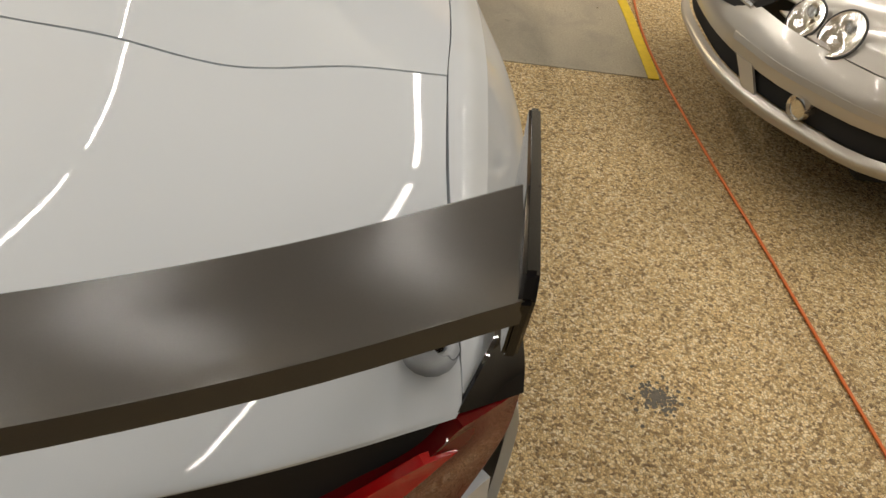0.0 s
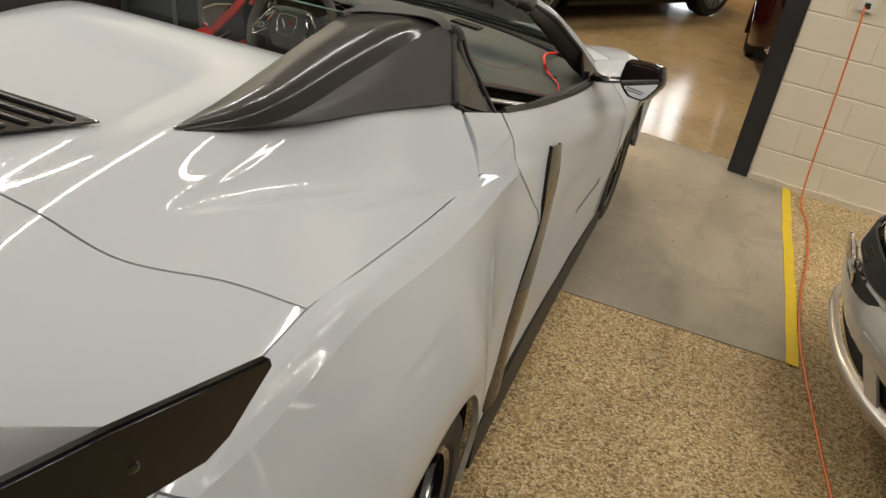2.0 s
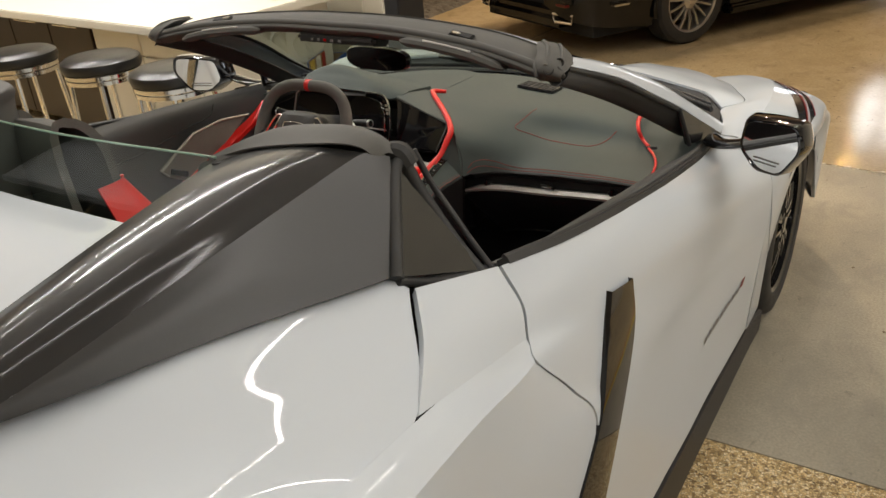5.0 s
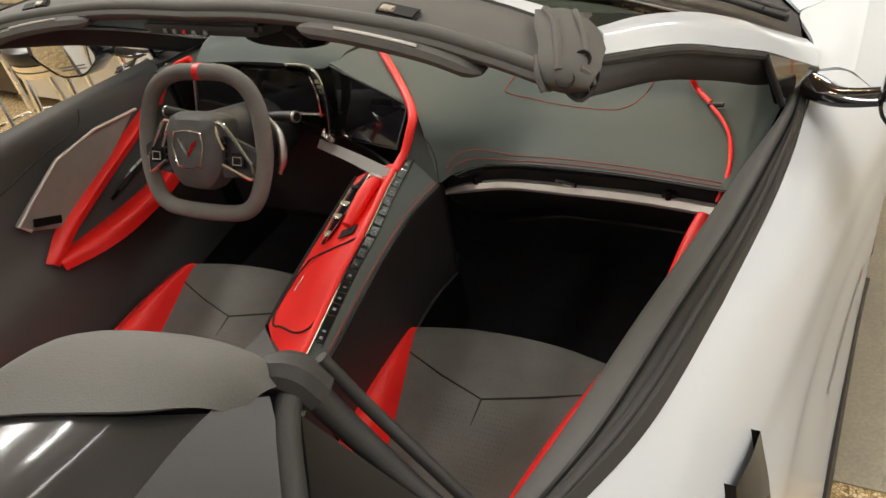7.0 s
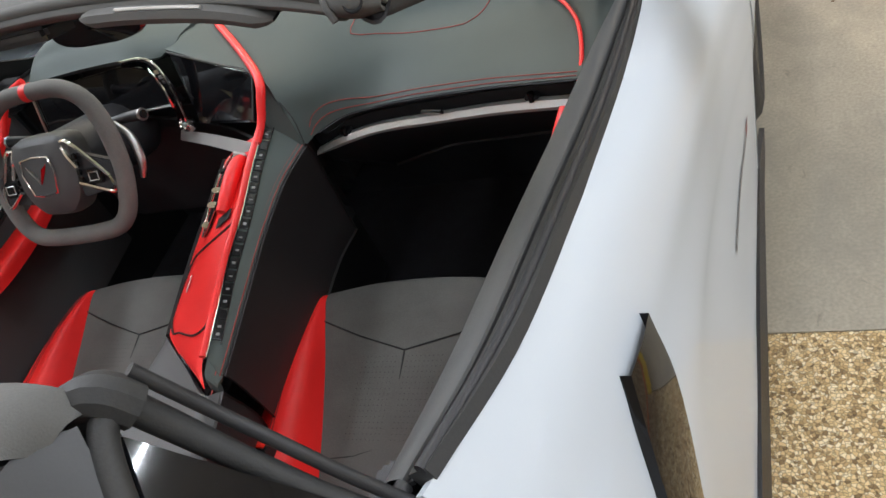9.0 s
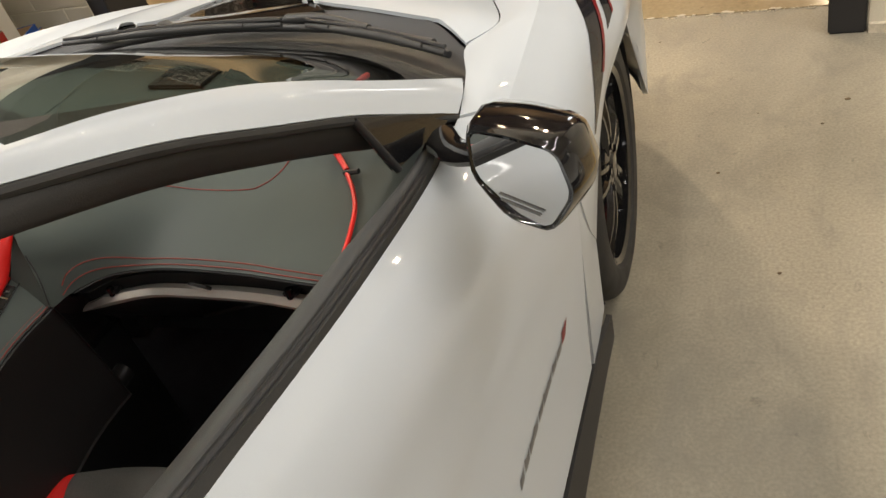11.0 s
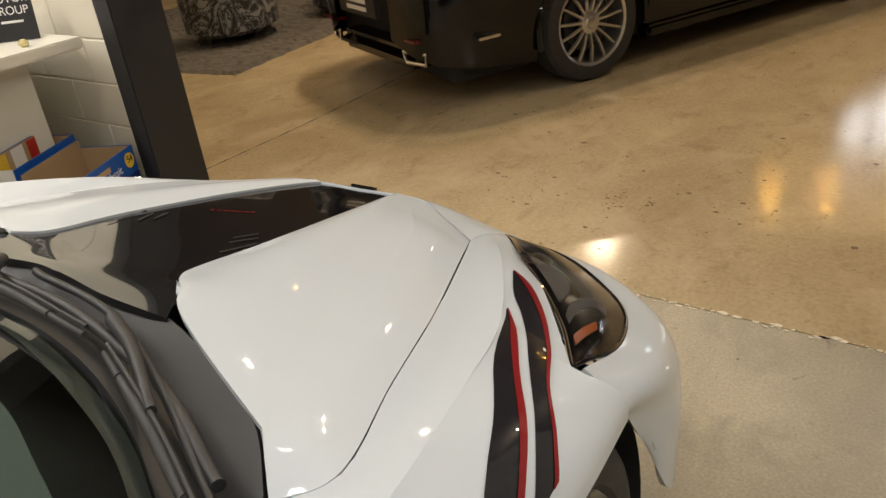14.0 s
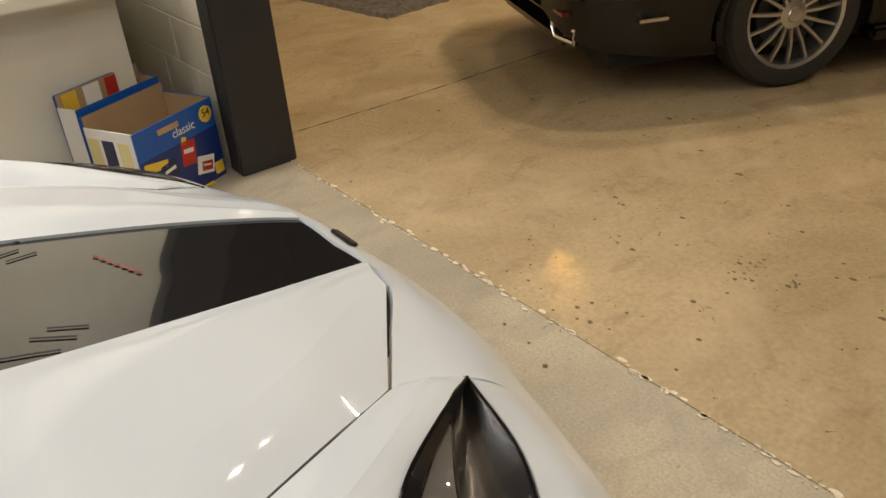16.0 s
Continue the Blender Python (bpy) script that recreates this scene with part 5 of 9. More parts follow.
strip("rocker", [(0.935, 1.55, 0.21), (0.938, 2.0, 0.25), (0.94, 2.5, 0.235), (0.948, 3.08, 0.21), (0.96, 3.27, 0.19)], [(0.945, 1.5, 0.12), (0.945, 2.0, 0.12), (0.945, 2.5, 0.115), (0.95, 3.08, 0.11), (0.955, 3.28, 0.11)], TRIM, car, "satin black side skirt", both=True, flange=0.012)
panel("front_fender", [
    [[(0.832, 3.047, 0.845), (0.86, 3.08, 0.832), (0.886, 3.1, 0.813)],
     [(0.80, 3.20, 0.834), (0.845, 3.22, 0.836), (0.887, 3.24, 0.825)],
     [(0.760, 3.345, 0.820), (0.825, 3.35, 0.834), (0.886, 3.36, 0.834)],
     [(0.811, 3.417, 0.828), (0.85, 3.43, 0.836), (0.884, 3.44, 0.838)],
     [(0.750, 3.6, 0.800), (0.81, 3.6, 0.82), (0.862, 3.6, 0.829)],
     [(0.670, 3.84, 0.753), (0.745, 3.82, 0.778), (0.81, 3.80, 0.793)],
     [(0.561, 4.11, 0.690), (0.615, 4.09, 0.710), (0.665, 4.08, 0.722)],
     [(0.492, 4.265, 0.645), (0.51, 4.29, 0.645), (0.525, 4.30, 0.64)],
     [(0.488, 4.30, 0.632), (0.492, 4.34, 0.622), (0.495, 4.36, 0.612)]],
    [[(0.81, 3.80, 0.793), (0.877, 3.777, 0.781), (0.935, 3.76, 0.769)],
     [(0.665, 4.08, 0.722), (0.71, 4.06, 0.72), (0.76, 4.04, 0.71)],
     [(0.525, 4.30, 0.64), (0.54, 4.305, 0.638), (0.56, 4.31, 0.632)],
     [(0.495, 4.36, 0.612), (0.50, 4.38, 0.604), (0.505, 4.4, 0.592)]],
    [[(0.886, 3.1, 0.813), (0.955, 3.125, 0.727), (0.970, 3.14, 0.62), (0.966, 3.19, 0.5), (0.955, 3.275, 0.40)],
     [(0.887, 3.24, 0.825), (0.963, 3.25, 0.764), (0.985, 3.25, 0.68), (0.980, 3.275, 0.59), (0.968, 3.315, 0.51)],
     [(0.886, 3.36, 0.834), (0.961, 3.37, 0.788), (0.988, 3.37, 0.73), (0.99, 3.375, 0.66), (0.977, 3.388, 0.596)],
     [(0.884, 3.44, 0.838), (0.959, 3.45, 0.799), (0.991, 3.45, 0.755), (0.998, 3.455, 0.70), (0.989, 3.463, 0.652)],
     [(0.862, 3.6, 0.829), (0.945, 3.6, 0.803), (0.990, 3.6, 0.77), (1.012, 3.605, 0.735), (1.015, 3.61, 0.7)],
     [(0.81, 3.80, 0.793), (0.935, 3.76, 0.769), (0.985, 3.77, 0.745), (1.006, 3.78, 0.715), (1.004, 3.79, 0.675)]],
    [[(0.968, 3.13, 0.63), (0.966, 3.195, 0.52), (0.955, 3.275, 0.42)],
     [(0.956, 3.12, 0.4), (0.954, 3.2, 0.38), (0.952, 3.276, 0.36)],
     [(0.945, 3.11, 0.2), (0.945, 3.19, 0.2), (0.944, 3.28, 0.2)]]], WHITE, car, both=True, n=(36, 20), gaps=[(G, 0, 0, 0), (0, 0, 0, 0), (0, 0, 0, 0), (0, 0, 0, 0)])
# hood: two white lobes and a black middle
LOBE = [
    [(0.300, 3.662, 0.832), (0.375, 3.590, 0.848), (0.50, 3.518, 0.852), (0.69, 3.425, 0.845), (0.757, 3.352, 0.822)],
    [(0.252, 3.70, 0.818), (0.35, 3.66, 0.84), (0.48, 3.60, 0.843), (0.67, 3.50, 0.838), (0.808, 3.416, 0.828)],
    [(0.226, 3.755, 0.803), (0.34, 3.74, 0.822), (0.46, 3.71, 0.824), (0.625, 3.63, 0.817), (0.748, 3.6, 0.80)],
    [(0.222, 3.92, 0.765), (0.31, 3.91, 0.785), (0.41, 3.89, 0.785), (0.555, 3.85, 0.777), (0.667, 3.84, 0.753)],
    [(0.190, 4.2, 0.695), (0.25, 4.19, 0.712), (0.32, 4.17, 0.713), (0.425, 4.15, 0.712), (0.558, 4.11, 0.692)],
    [(0.155, 4.4, 0.64), (0.19, 4.39, 0.652), (0.22, 4.37, 0.653), (0.3, 4.33, 0.661), (0.512, 4.215, 0.66)],
    [(0.132, 4.497, 0.61), (0.15, 4.49, 0.617), (0.18, 4.478, 0.618), (0.24, 4.46, 0.62), (0.487, 4.263, 0.643)]]
LOBE_IN, LOBE_OUT = [r[:4] for r in LOBE], [[r[3], [(a + b) / 2 + (0.004 if k == 2 else 0) for k, (a, b) in enumerate(zip(r[3], r[4]))], r[4]] for r in LOBE]
hood = panel("hood", [LOBE_IN, flip(LOBE_IN), LOBE_OUT, flip(LOBE_OUT)], WHITE, car, "white front hood with black centre panel", n=(40, 24), gaps=(G, G, 0, 0), flange=0.008)[0]
panel("hood_insert", [whole([[(0, 3.622, 0.834), (0.19, 3.592, 0.834), (0.372, 3.568, 0.841)]] + [[(0, r[0][1] + (-0.008 if k == 0 else 0.004), r[0][2] - (0.004 if k == 0 else 0.007)), (r[0][0] * 0.5, r[0][1] + (-0.02 if k == 0 else 0.003), r[0][2] - (0.004 if k == 0 else 0.0065)), (r[0][0] - 0.001, r[0][1], r[0][2] - 0.006)] for k, r in enumerate(LOBE)])], HOODBLACK, hood, "gloss black centre panel", n=(30, 24), gaps=(G, G, 0, 0))
insert = next(o for o in hood.children if o.name == "hood_insert")
DOWN = Vector((0, 0, -1))
for s in (1, -1):
    for x0, y0, x1, y1 in ((0.184, 3.851, 0.201, 3.933), (0.149, 3.91, 0.174, 3.964), (0.1305, 3.939, 0.15, 3.989), (0.212, 3.968, 0.235, 4.03)):
        decal("hood_louvre", [(x0 * s, y0, 0.8), (x1 * s, y1, 0.8)], [((x0 + 0.005) * s, y0 - 0.003, 0.8), ((x1 + 0.005) * s, y1 - 0.003, 0.8)], LINER, insert, insert, DOWN, "dark louvre slot", n=5, lift=0.0025, m=3)
for k in range(7):
    x0, y0 = -0.094 + 0.0155 * k, 4.066 + 0.0082 * k
    decal("script_bar", [(x0, y0, 0.75), (x0 + 0.011, y0 + 0.006, 0.75)], [(x0 - 0.003, y0 + 0.006, 0.75), (x0 + 0.008, y0 + 0.012, 0.75)], DECALRED, insert, insert, DOWN, "small red script" if k == 0 else "", n=4, lift=0.0025, m=3)
BSIDE = [
    [(0.505, 4.405, 0.588), (0.68, 4.335, 0.598), (0.80, 4.245, 0.598), (0.882, 4.135, 0.618), (0.935, 3.955, 0.678), (0.945, 3.778, 0.757)],
    [(0.53, 4.47, 0.535), (0.725, 4.40, 0.54), (0.866, 4.293, 0.545), (0.952, 4.17, 0.56), (1.0, 3.967, 0.635), (1.0, 3.79, 0.7)],
    [(0.56, 4.55, 0.42), (0.765, 4.46, 0.42), (0.897, 4.334, 0.42), (0.97, 4.19, 0.43), (0.99, 4.03, 0.51), (0.975, 3.876, 0.60)],
    [(0.58, 4.56, 0.22), (0.785, 4.46, 0.22), (0.902, 4.32, 0.22), (0.962, 4.18, 0.22), (0.976, 4.08, 0.28), (0.968, 3.985, 0.45)]]
BMID = [
    [(0, 4.505, 0.606), (0.13, 4.499, 0.609), (0.245, 4.464, 0.6185), (0.366, 4.368, 0.630), (0.490, 4.266, 0.642)],
    [(0, 4.55, 0.58), (0.16, 4.54, 0.58), (0.3, 4.50, 0.585), (0.41, 4.44, 0.588), (0.505, 4.405, 0.588)],
    [(0, 4.62, 0.5), (0.18, 4.61, 0.5), (0.33, 4.57, 0.515), (0.44, 4.52, 0.525), (0.53, 4.47, 0.535)],
    [(0, 4.66, 0.4), (0.2, 4.65, 0.4), (0.36, 4.62, 0.41), (0.47, 4.58, 0.415), (0.56, 4.55, 0.42)],
    [(0, 4.65, 0.2), (0.2, 4.64, 0.2), (0.38, 4.62, 0.21), (0.49, 4.59, 0.22), (0.58, 4.56, 0.22)]]
bumper = panel("front_bumper", [whole(BMID), BSIDE, flip(BSIDE)], WHITE, car, "white front bumper", gaps=(G, 0, 0, 0), n=(24, 40))[0]
strip("front_lip", [(-0.7, 4.50, 0.2), (-0.5, 4.59, 0.2), (0, 4.66, 0.2), (0.5, 4.59, 0.2), (0.7, 4.50, 0.2)], [(-0.71, 4.515, 0.18), (-0.505, 4.605, 0.18), (0, 4.68, 0.175), (0.505, 4.605, 0.18), (0.71, 4.515, 0.18)], BLACK, bumper, "black chin spoiler", flange=0.008)
boxed("nose_emblem", (-0.045, -0.012, -0.003), (0.045, 0.012, 0.006), BLACK, bumper, "small black nose badge", 0.004, Matrix.Translation((0, 4.535, 0.594)) @ pose(0, 0, 0, -30, 0, 0))
# headlamps
LAMP_OUT = [(0.505, 4.4, 0.59), (0.68, 4.33, 0.6), (0.80, 4.24, 0.6), (0.88, 4.13, 0.62), (0.932, 3.95, 0.68), (0.938, 3.77, 0.765)]
LAMP_IN = [(0.505, 4.4, 0.592), (0.56, 4.315, 0.63), (0.67, 4.15, 0.69), (0.765, 4.035, 0.708), (0.86, 3.9, 0.735), (0.934, 3.765, 0.767)]
for s in (1, -1):
    o = catmull([(p[0] * s, p[1], p[2]) for p in LAMP_OUT], 30)
    q = catmull([(p[0] * s, p[1], p[2]) for p in LAMP_IN], 30)
    mid = (o + q) / 2 + np.array((0.008 * s, 0.007, 0.008)) * np.sin(np.linspace(0, math.pi, 30))[:, None]
    bm = bmesh.new()
    grid_faces(bm, np.array([catmull([o[i], mid[i], q[i]], 9) for i in range(30)]))
    lens = part("headlight", bm, CLEAR, car, "clear headlight lens")
    lens.visible_shadow = False
    bm = bmesh.new()
    drop = np.array((-0.03 * s, -0.03, -0.05)) * np.sin(np.linspace(0, math.pi, 30))[:, None] ** 0.5
    grid_faces(bm, np.array([catmull([o[i], mid[i] + drop[i], q[i]], 9) for i in range(30)]))
    part("lamp_housing", bm, LAMPDARK, lens, "dark lamp housing")
    rim = np.concatenate([o, q[::-1]])
    rod("lamp_rim", [tuple(p) for p in rim], 0.003, BLACK, lens, "black lamp surround", smooth=0, sides=6, closed=True)
    inner = [q[i] + (mid[i] - q[i]) * (0.2 + 0.3 * max(0.0, i / 29 - 0.72) / 0.28) for i in range(30)]
    strip("lamp_bezel", [tuple(q[i] + (0, 0, 0.002)) for i in range(0, 30, 3)], [tuple(inner[i] + (0, 0, 0.001)) for i in range(0, 30, 3)], BLACK, lens, "gloss black bezel along the lamp", n=24, m=3)

    def inside(u, v, deep):
        """A point inside the lamp: u runs from the nose to the wheel, v from the outer to the inner rim."""
        k = min(int(u * 29), 28)
        a, m, d = (w[k] + (w[k + 1] - w[k]) * (u * 29 - k) for w in (o, mid, q))
        p = a * (1 - v) * (1 - v) + (2 * m - (a + d) / 2) * 2 * v * (1 - v) + d * v * v
        return tuple(p - np.array((0.5 * s, 0.35, 0.8)) * deep)

    def band(name, first, second, deep, material, label):
        strip(name, [inside(u, v, deep) for u, v in first], [inside(u, v, deep * 1.2) for u, v in second], material, lens, label, n=20, m=3, flange=0.003)

    band("light_guide", ((0.25, 0.88), (0.38, 0.7), (0.46, 0.6), (0.55, 0.64), (0.64, 0.8)), ((0.25, 0.93), (0.38, 0.87), (0.46, 0.87), (0.55, 0.87), (0.64, 0.86)), 0.009, GUIDE, "ribbed grey light guide")
    rod("guide_edge", [inside(u, v, 0.007) for u, v in ((0.25, 0.87), (0.38, 0.68), (0.46, 0.58), (0.55, 0.62), (0.65, 0.81))], 0.0016, CHROME, lens, "bright edge of the light guide", smooth=24, sides=6)
    band("reflector_bowl", ((0.72, 0.82), (0.65, 0.72), (0.59, 0.52), (0.575, 0.34), (0.6, 0.22)), ((0.76, 0.8), (0.695, 0.68), (0.64, 0.5), (0.625, 0.36), (0.64, 0.25)), 0.01, GUIDE, "grey curved reflector rim")
    # a glint in the lamp, modelled as a small chrome plate
    band("reflector_facet", ((0.525, 0.56), (0.56, 0.5)), ((0.545, 0.6), (0.6, 0.56)), 0.012, CHROME, "small chrome plate that stands for a glint")
    band("amber_reflector", ((0.82, 0.78), (0.76, 0.6), (0.71, 0.42)), ((0.86, 0.7), (0.80, 0.55), (0.74, 0.38)), 0.01, AMBER, "amber side reflector")
    for u, v, r in ((0.72, 0.25, 0.016), (0.83, 0.34, 0.013)):
        c = Vector(inside(u, v, 0.016))
        bm = bmesh.new()
        revolve(bm, [(0.0, 0.006), (r * 0.6, 0.005), (r, 0.0), (r * 1.15, 0.003), (r * 1.2, -0.01)], look(c, c - Vector((0.5 * s, 0.7, 0.5))), 16)
        part("projector", bm, LAMPCLEAR, lens, "small clear projector")


# wing on the tail
WING_LE = [(x, -0.018 + 0.39 * x * x, 1.187 - 0.01 * x) for x in (0, 0.17, 0.34, 0.51, 0.68, 0.856)]
WING_TE = [(x, -0.147 + 0.338 * x * x, 1.215 - 0.006 * x) for x in (0, 0.17, 0.34, 0.51, 0.68, 0.84)]
spoiler = subthing("rear_wing", (0, 0.1, 0.98), "gloss black rear wing", "spoiler")
spoiler.parent = car
spoiler.matrix_parent_inverse = car.matrix_basis.inverted()
bm = bmesh.new()
a = catmull([(-p[0], p[1], p[2]) for p in reversed(WING_LE[1:])] + WING_LE, 48)
b = catmull([(-p[0], p[1], p[2]) for p in reversed(WING_TE[1:])] + WING_TE, 48)
g = []
for i in range(48):
    up = np.array((0, 0, 1.0))
    c = b[i] - a[i]
    g.append([a[i] + c * f + up * h for f, h in ((0, -0.004), (0.0, 0.004), (0.06, 0.009), (0.35, 0.004), (0.7, -0.003), (0.95, 0.0), (1.0, 0.0), (1.0, -0.024), (0.9, -0.022), (0.5, -0.018), (0.06, -0.01), (0, -0.004))])
grid_faces(bm, np.array(g))
bmesh.ops.recalc_face_normals(bm, faces=bm.faces)
part("wing_blade", bm, WINGSHEEN, spoiler, "gloss black wing blade")
for s in (1, -1):
    bm = bmesh.new()
    outline = [(0.834 + 0.14 * (y - 0.09), y, z) for y, z in ((0.455, 1.152), (0.46, 1.14), (0.395, 1.085), (0.36, 1.075), (0.13, 1.12), (0.105, 1.135), (0.088, 1.21), (0.105, 1.224), (0.25, 1.198))]
    prism(bm, [(x * s, y, z) for x, y, z in outline], (0.013 * s, 0, 0))
    bmesh.ops.recalc_face_normals(bm, faces=bm.faces)
    bmesh.ops.bevel(bm, geom=list(bm.edges), offset=0.003, segments=2, affect="EDGES")
    plate = part("end_plate", bm, PLATEBLACK, spoiler, "gloss black wing end plate")
    for y, z in ((0.178, 1.155), (0.27, 1.14)):
        bm = bmesh.new()
        revolve(bm, [(0.0, 0.003), (0.003, 0.003), (0.0055, 0.002), (0.007, 0.0), (0.007, -0.004)], Matrix.Translation(((0.847 + 0.14 * (y - 0.09)) * s, y, z)) @ pose(0, 0, 0, 0, 90 * s, -8 * s), 14)
        part("bolt", bm, BLACK, plate, "dark steel bolt")
    bm = bmesh.new()
    tube(bm, [(0.775 * s, 0.135, 1.183), (0.785 * s, 0.18, 1.08), (0.795 * s, 0.235, 1.0), (0.80 * s, 0.265, 0.96)], [0.018, 0.02, 0.026, 0.034], 16, smooth=14)
    part("wing_stay", bm, BLACK, spoiler, "black wing stay")
# tail corner
panel("rear_bumper", [
    [[(0.838, 0.222, 0.945), (0.862, 0.235, 0.94), (0.892, 0.255, 0.92)],
     [(0.829, 0.31, 0.985), (0.85, 0.316, 0.977), (0.876, 0.327, 0.952)],
     [(0.823, 0.364, 0.999), (0.842, 0.371, 0.995), (0.856, 0.383, 0.987)]],
    [[(0.892, 0.255, 0.92), (0.93, 0.3, 0.8), (0.935, 0.31, 0.6), (0.92, 0.28, 0.35)],
     [(0.876, 0.327, 0.952), (0.925, 0.40, 0.85), (0.95, 0.45, 0.7), (0.945, 0.42, 0.38)],
     [(0.856, 0.383, 0.987), (0.910, 0.48, 0.908), (0.977, 0.646, 0.761), (0.978, 0.64, 0.57)]],
    [[(0.62, 0.1, 0.76), (0.8, 0.16, 0.76), (0.9, 0.25, 0.76)], [(0.62, 0.1, 0.5), (0.8, 0.16, 0.5), (0.92, 0.27, 0.5)], [(0.6, 0.15, 0.25), (0.8, 0.2, 0.25), (0.92, 0.3, 0.3)]],
    [[(0, -0.02, 0.8), (0.3, 0.0, 0.8), (0.62, 0.1, 0.76)], [(0, -0.02, 0.5), (0.3, 0.0, 0.5), (0.62, 0.1, 0.5)], [(0, 0.03, 0.25), (0.3, 0.06, 0.25), (0.6, 0.15, 0.25)]]], WHITE, car, "white rear bumper", both=True, gaps=(0, G, 0, 0))
strip("tail_trim", [(0.872, 0.345, 0.985), (0.874, 0.284, 0.977), (0.856, 0.243, 0.963), (0.832, 0.2, 0.938)], [(0.897, 0.40, 0.972), (0.904, 0.33, 0.955), (0.908, 0.28, 0.942), (0.907, 0.245, 0.927)], BLACK, car, "gloss black corner trim", both=True, n=12)
for s in (1, -1):
    bm = bmesh.new()
    g = surface([[(0.84 * s, 0.19, 0.932), (0.87 * s, 0.215, 0.932), (0.905 * s, 0.25, 0.925)], [(0.775 * s, 0.15, 0.89), (0.835 * s, 0.18, 0.88), (0.894 * s, 0.228, 0.868)], [(0.6 * s, 0.085, 0.83), (0.73 * s, 0.13, 0.80), (0.85 * s, 0.19, 0.78)]], 16, 16)
    grid_faces(bm, g, 0.02, CAR_MID)
    lamp = part("tail_light", bm, REDLENS, car, "dark red tail light")
    bm = bmesh.new()
    g2 = surface([[(0.803 * s, 0.158, 0.908), (0.838 * s, 0.18, 0.904)], [(0.70 * s, 0.112, 0.862), (0.765 * s, 0.135, 0.852)], [(0.6 * s, 0.075, 0.838), (0.68 * s, 0.1, 0.826)]], 10, 4)
    grid_faces(bm, g2, 0.012, CAR_MID)
    part("light_bar", bm, REDGLOW, lamp, "bright red lamp bar")
strip("tail_panel", [(-0.82, 0.2, 0.932), (-0.5, 0.065, 0.942), (0, -0.012, 0.95), (0.5, 0.065, 0.942), (0.82, 0.2, 0.932)], [(-0.75, 0.15, 0.82), (-0.5, 0.07, 0.8), (0, 0.0, 0.8), (0.5, 0.07, 0.8), (0.75, 0.15, 0.82)], LINER, car, "black tail panel")

fender = next(o for o in car.children if o.name == "front_fender")
WAY = Vector((-0.8, 0, -0.6))
hash_a = [(0.716, 4.03, 0.735), (0.770, 3.925, 0.76), (0.823, 3.851, 0.775), (0.893, 3.729, 0.796), (0.935, 3.64, 0.80), (0.970, 3.565, 0.788), (0.997, 3.492, 0.75)]
hash_b = [(0.717, 4.034, 0.733), (0.772, 3.985, 0.735), (0.847, 3.876, 0.754), (0.900, 3.77, 0.775), (0.944, 3.673, 0.79), (0.978, 3.605, 0.778), (1.002, 3.562, 0.76)]
hash_c = [(0.797, 3.85, 0.781), (0.86, 3.691, 0.813), (0.921, 3.56, 0.816), (0.95, 3.485, 0.806), (0.976, 3.398, 0.772), (0.984, 3.345, 0.735), (0.987, 3.272, 0.655)]
hash_d = [(0.798, 3.852, 0.780), (0.855, 3.768, 0.793), (0.913, 3.657, 0.805), (0.960, 3.555, 0.79), (0.990, 3.475, 0.76), (0.995, 3.40, 0.71), (0.988, 3.276, 0.65)]
for x, y in ((hash_a, hash_b), (hash_c, hash_d)):
    decal("hash_mark", x, y, DECALBLACK, fender, fender, WAY, "black fender hash mark")
    k = 7 if x is hash_a else 6
    inner = [tuple(np.array(p) * f + np.array(q) * (1 - f)) for p, q, f in zip(x, y, (0.6, 0.3, 0.24, 0.2, 0.19, 0.19, 0.2))][:k]
    decal("hash_edge", inner, y[:k], DECALRED, fender, fender, WAY, "red edge of the hash mark", lift=0.003)
door = next(o for o in car.children if o.name == "door")
for k in range(9):
    y0, w = 2.668 + 0.031 * k, 0.022 + 0.004 * (k % 3)
    z0 = 0.412 + 0.05 * (y0 - 2.66)
    decal("script_bar", [(1.0, y0, z0), (1.0, y0 + w * 0.5, z0 + 0.001), (1.0, y0 + w, z0 + 0.002)], [(1.0, y0 + 0.008, z0 + 0.017 + 0.004 * (k % 2)), (1.0, y0 + 0.008 + w * 0.5, z0 + 0.015), (1.0, y0 + 0.008 + w, z0 + 0.019)], SCRIPT, door, door, Vector((-1, 0, 0)), "grey script on the door" if k == 0 else "", n=4)
decal("script_accent", [(1.0, 2.953, 0.43), (1.0, 2.975, 0.433)], [(1.0, 2.96, 0.453), (1.0, 2.995, 0.457)], DECALRED, door, door, Vector((-1, 0, 0)), "red accent of the script", n=4)

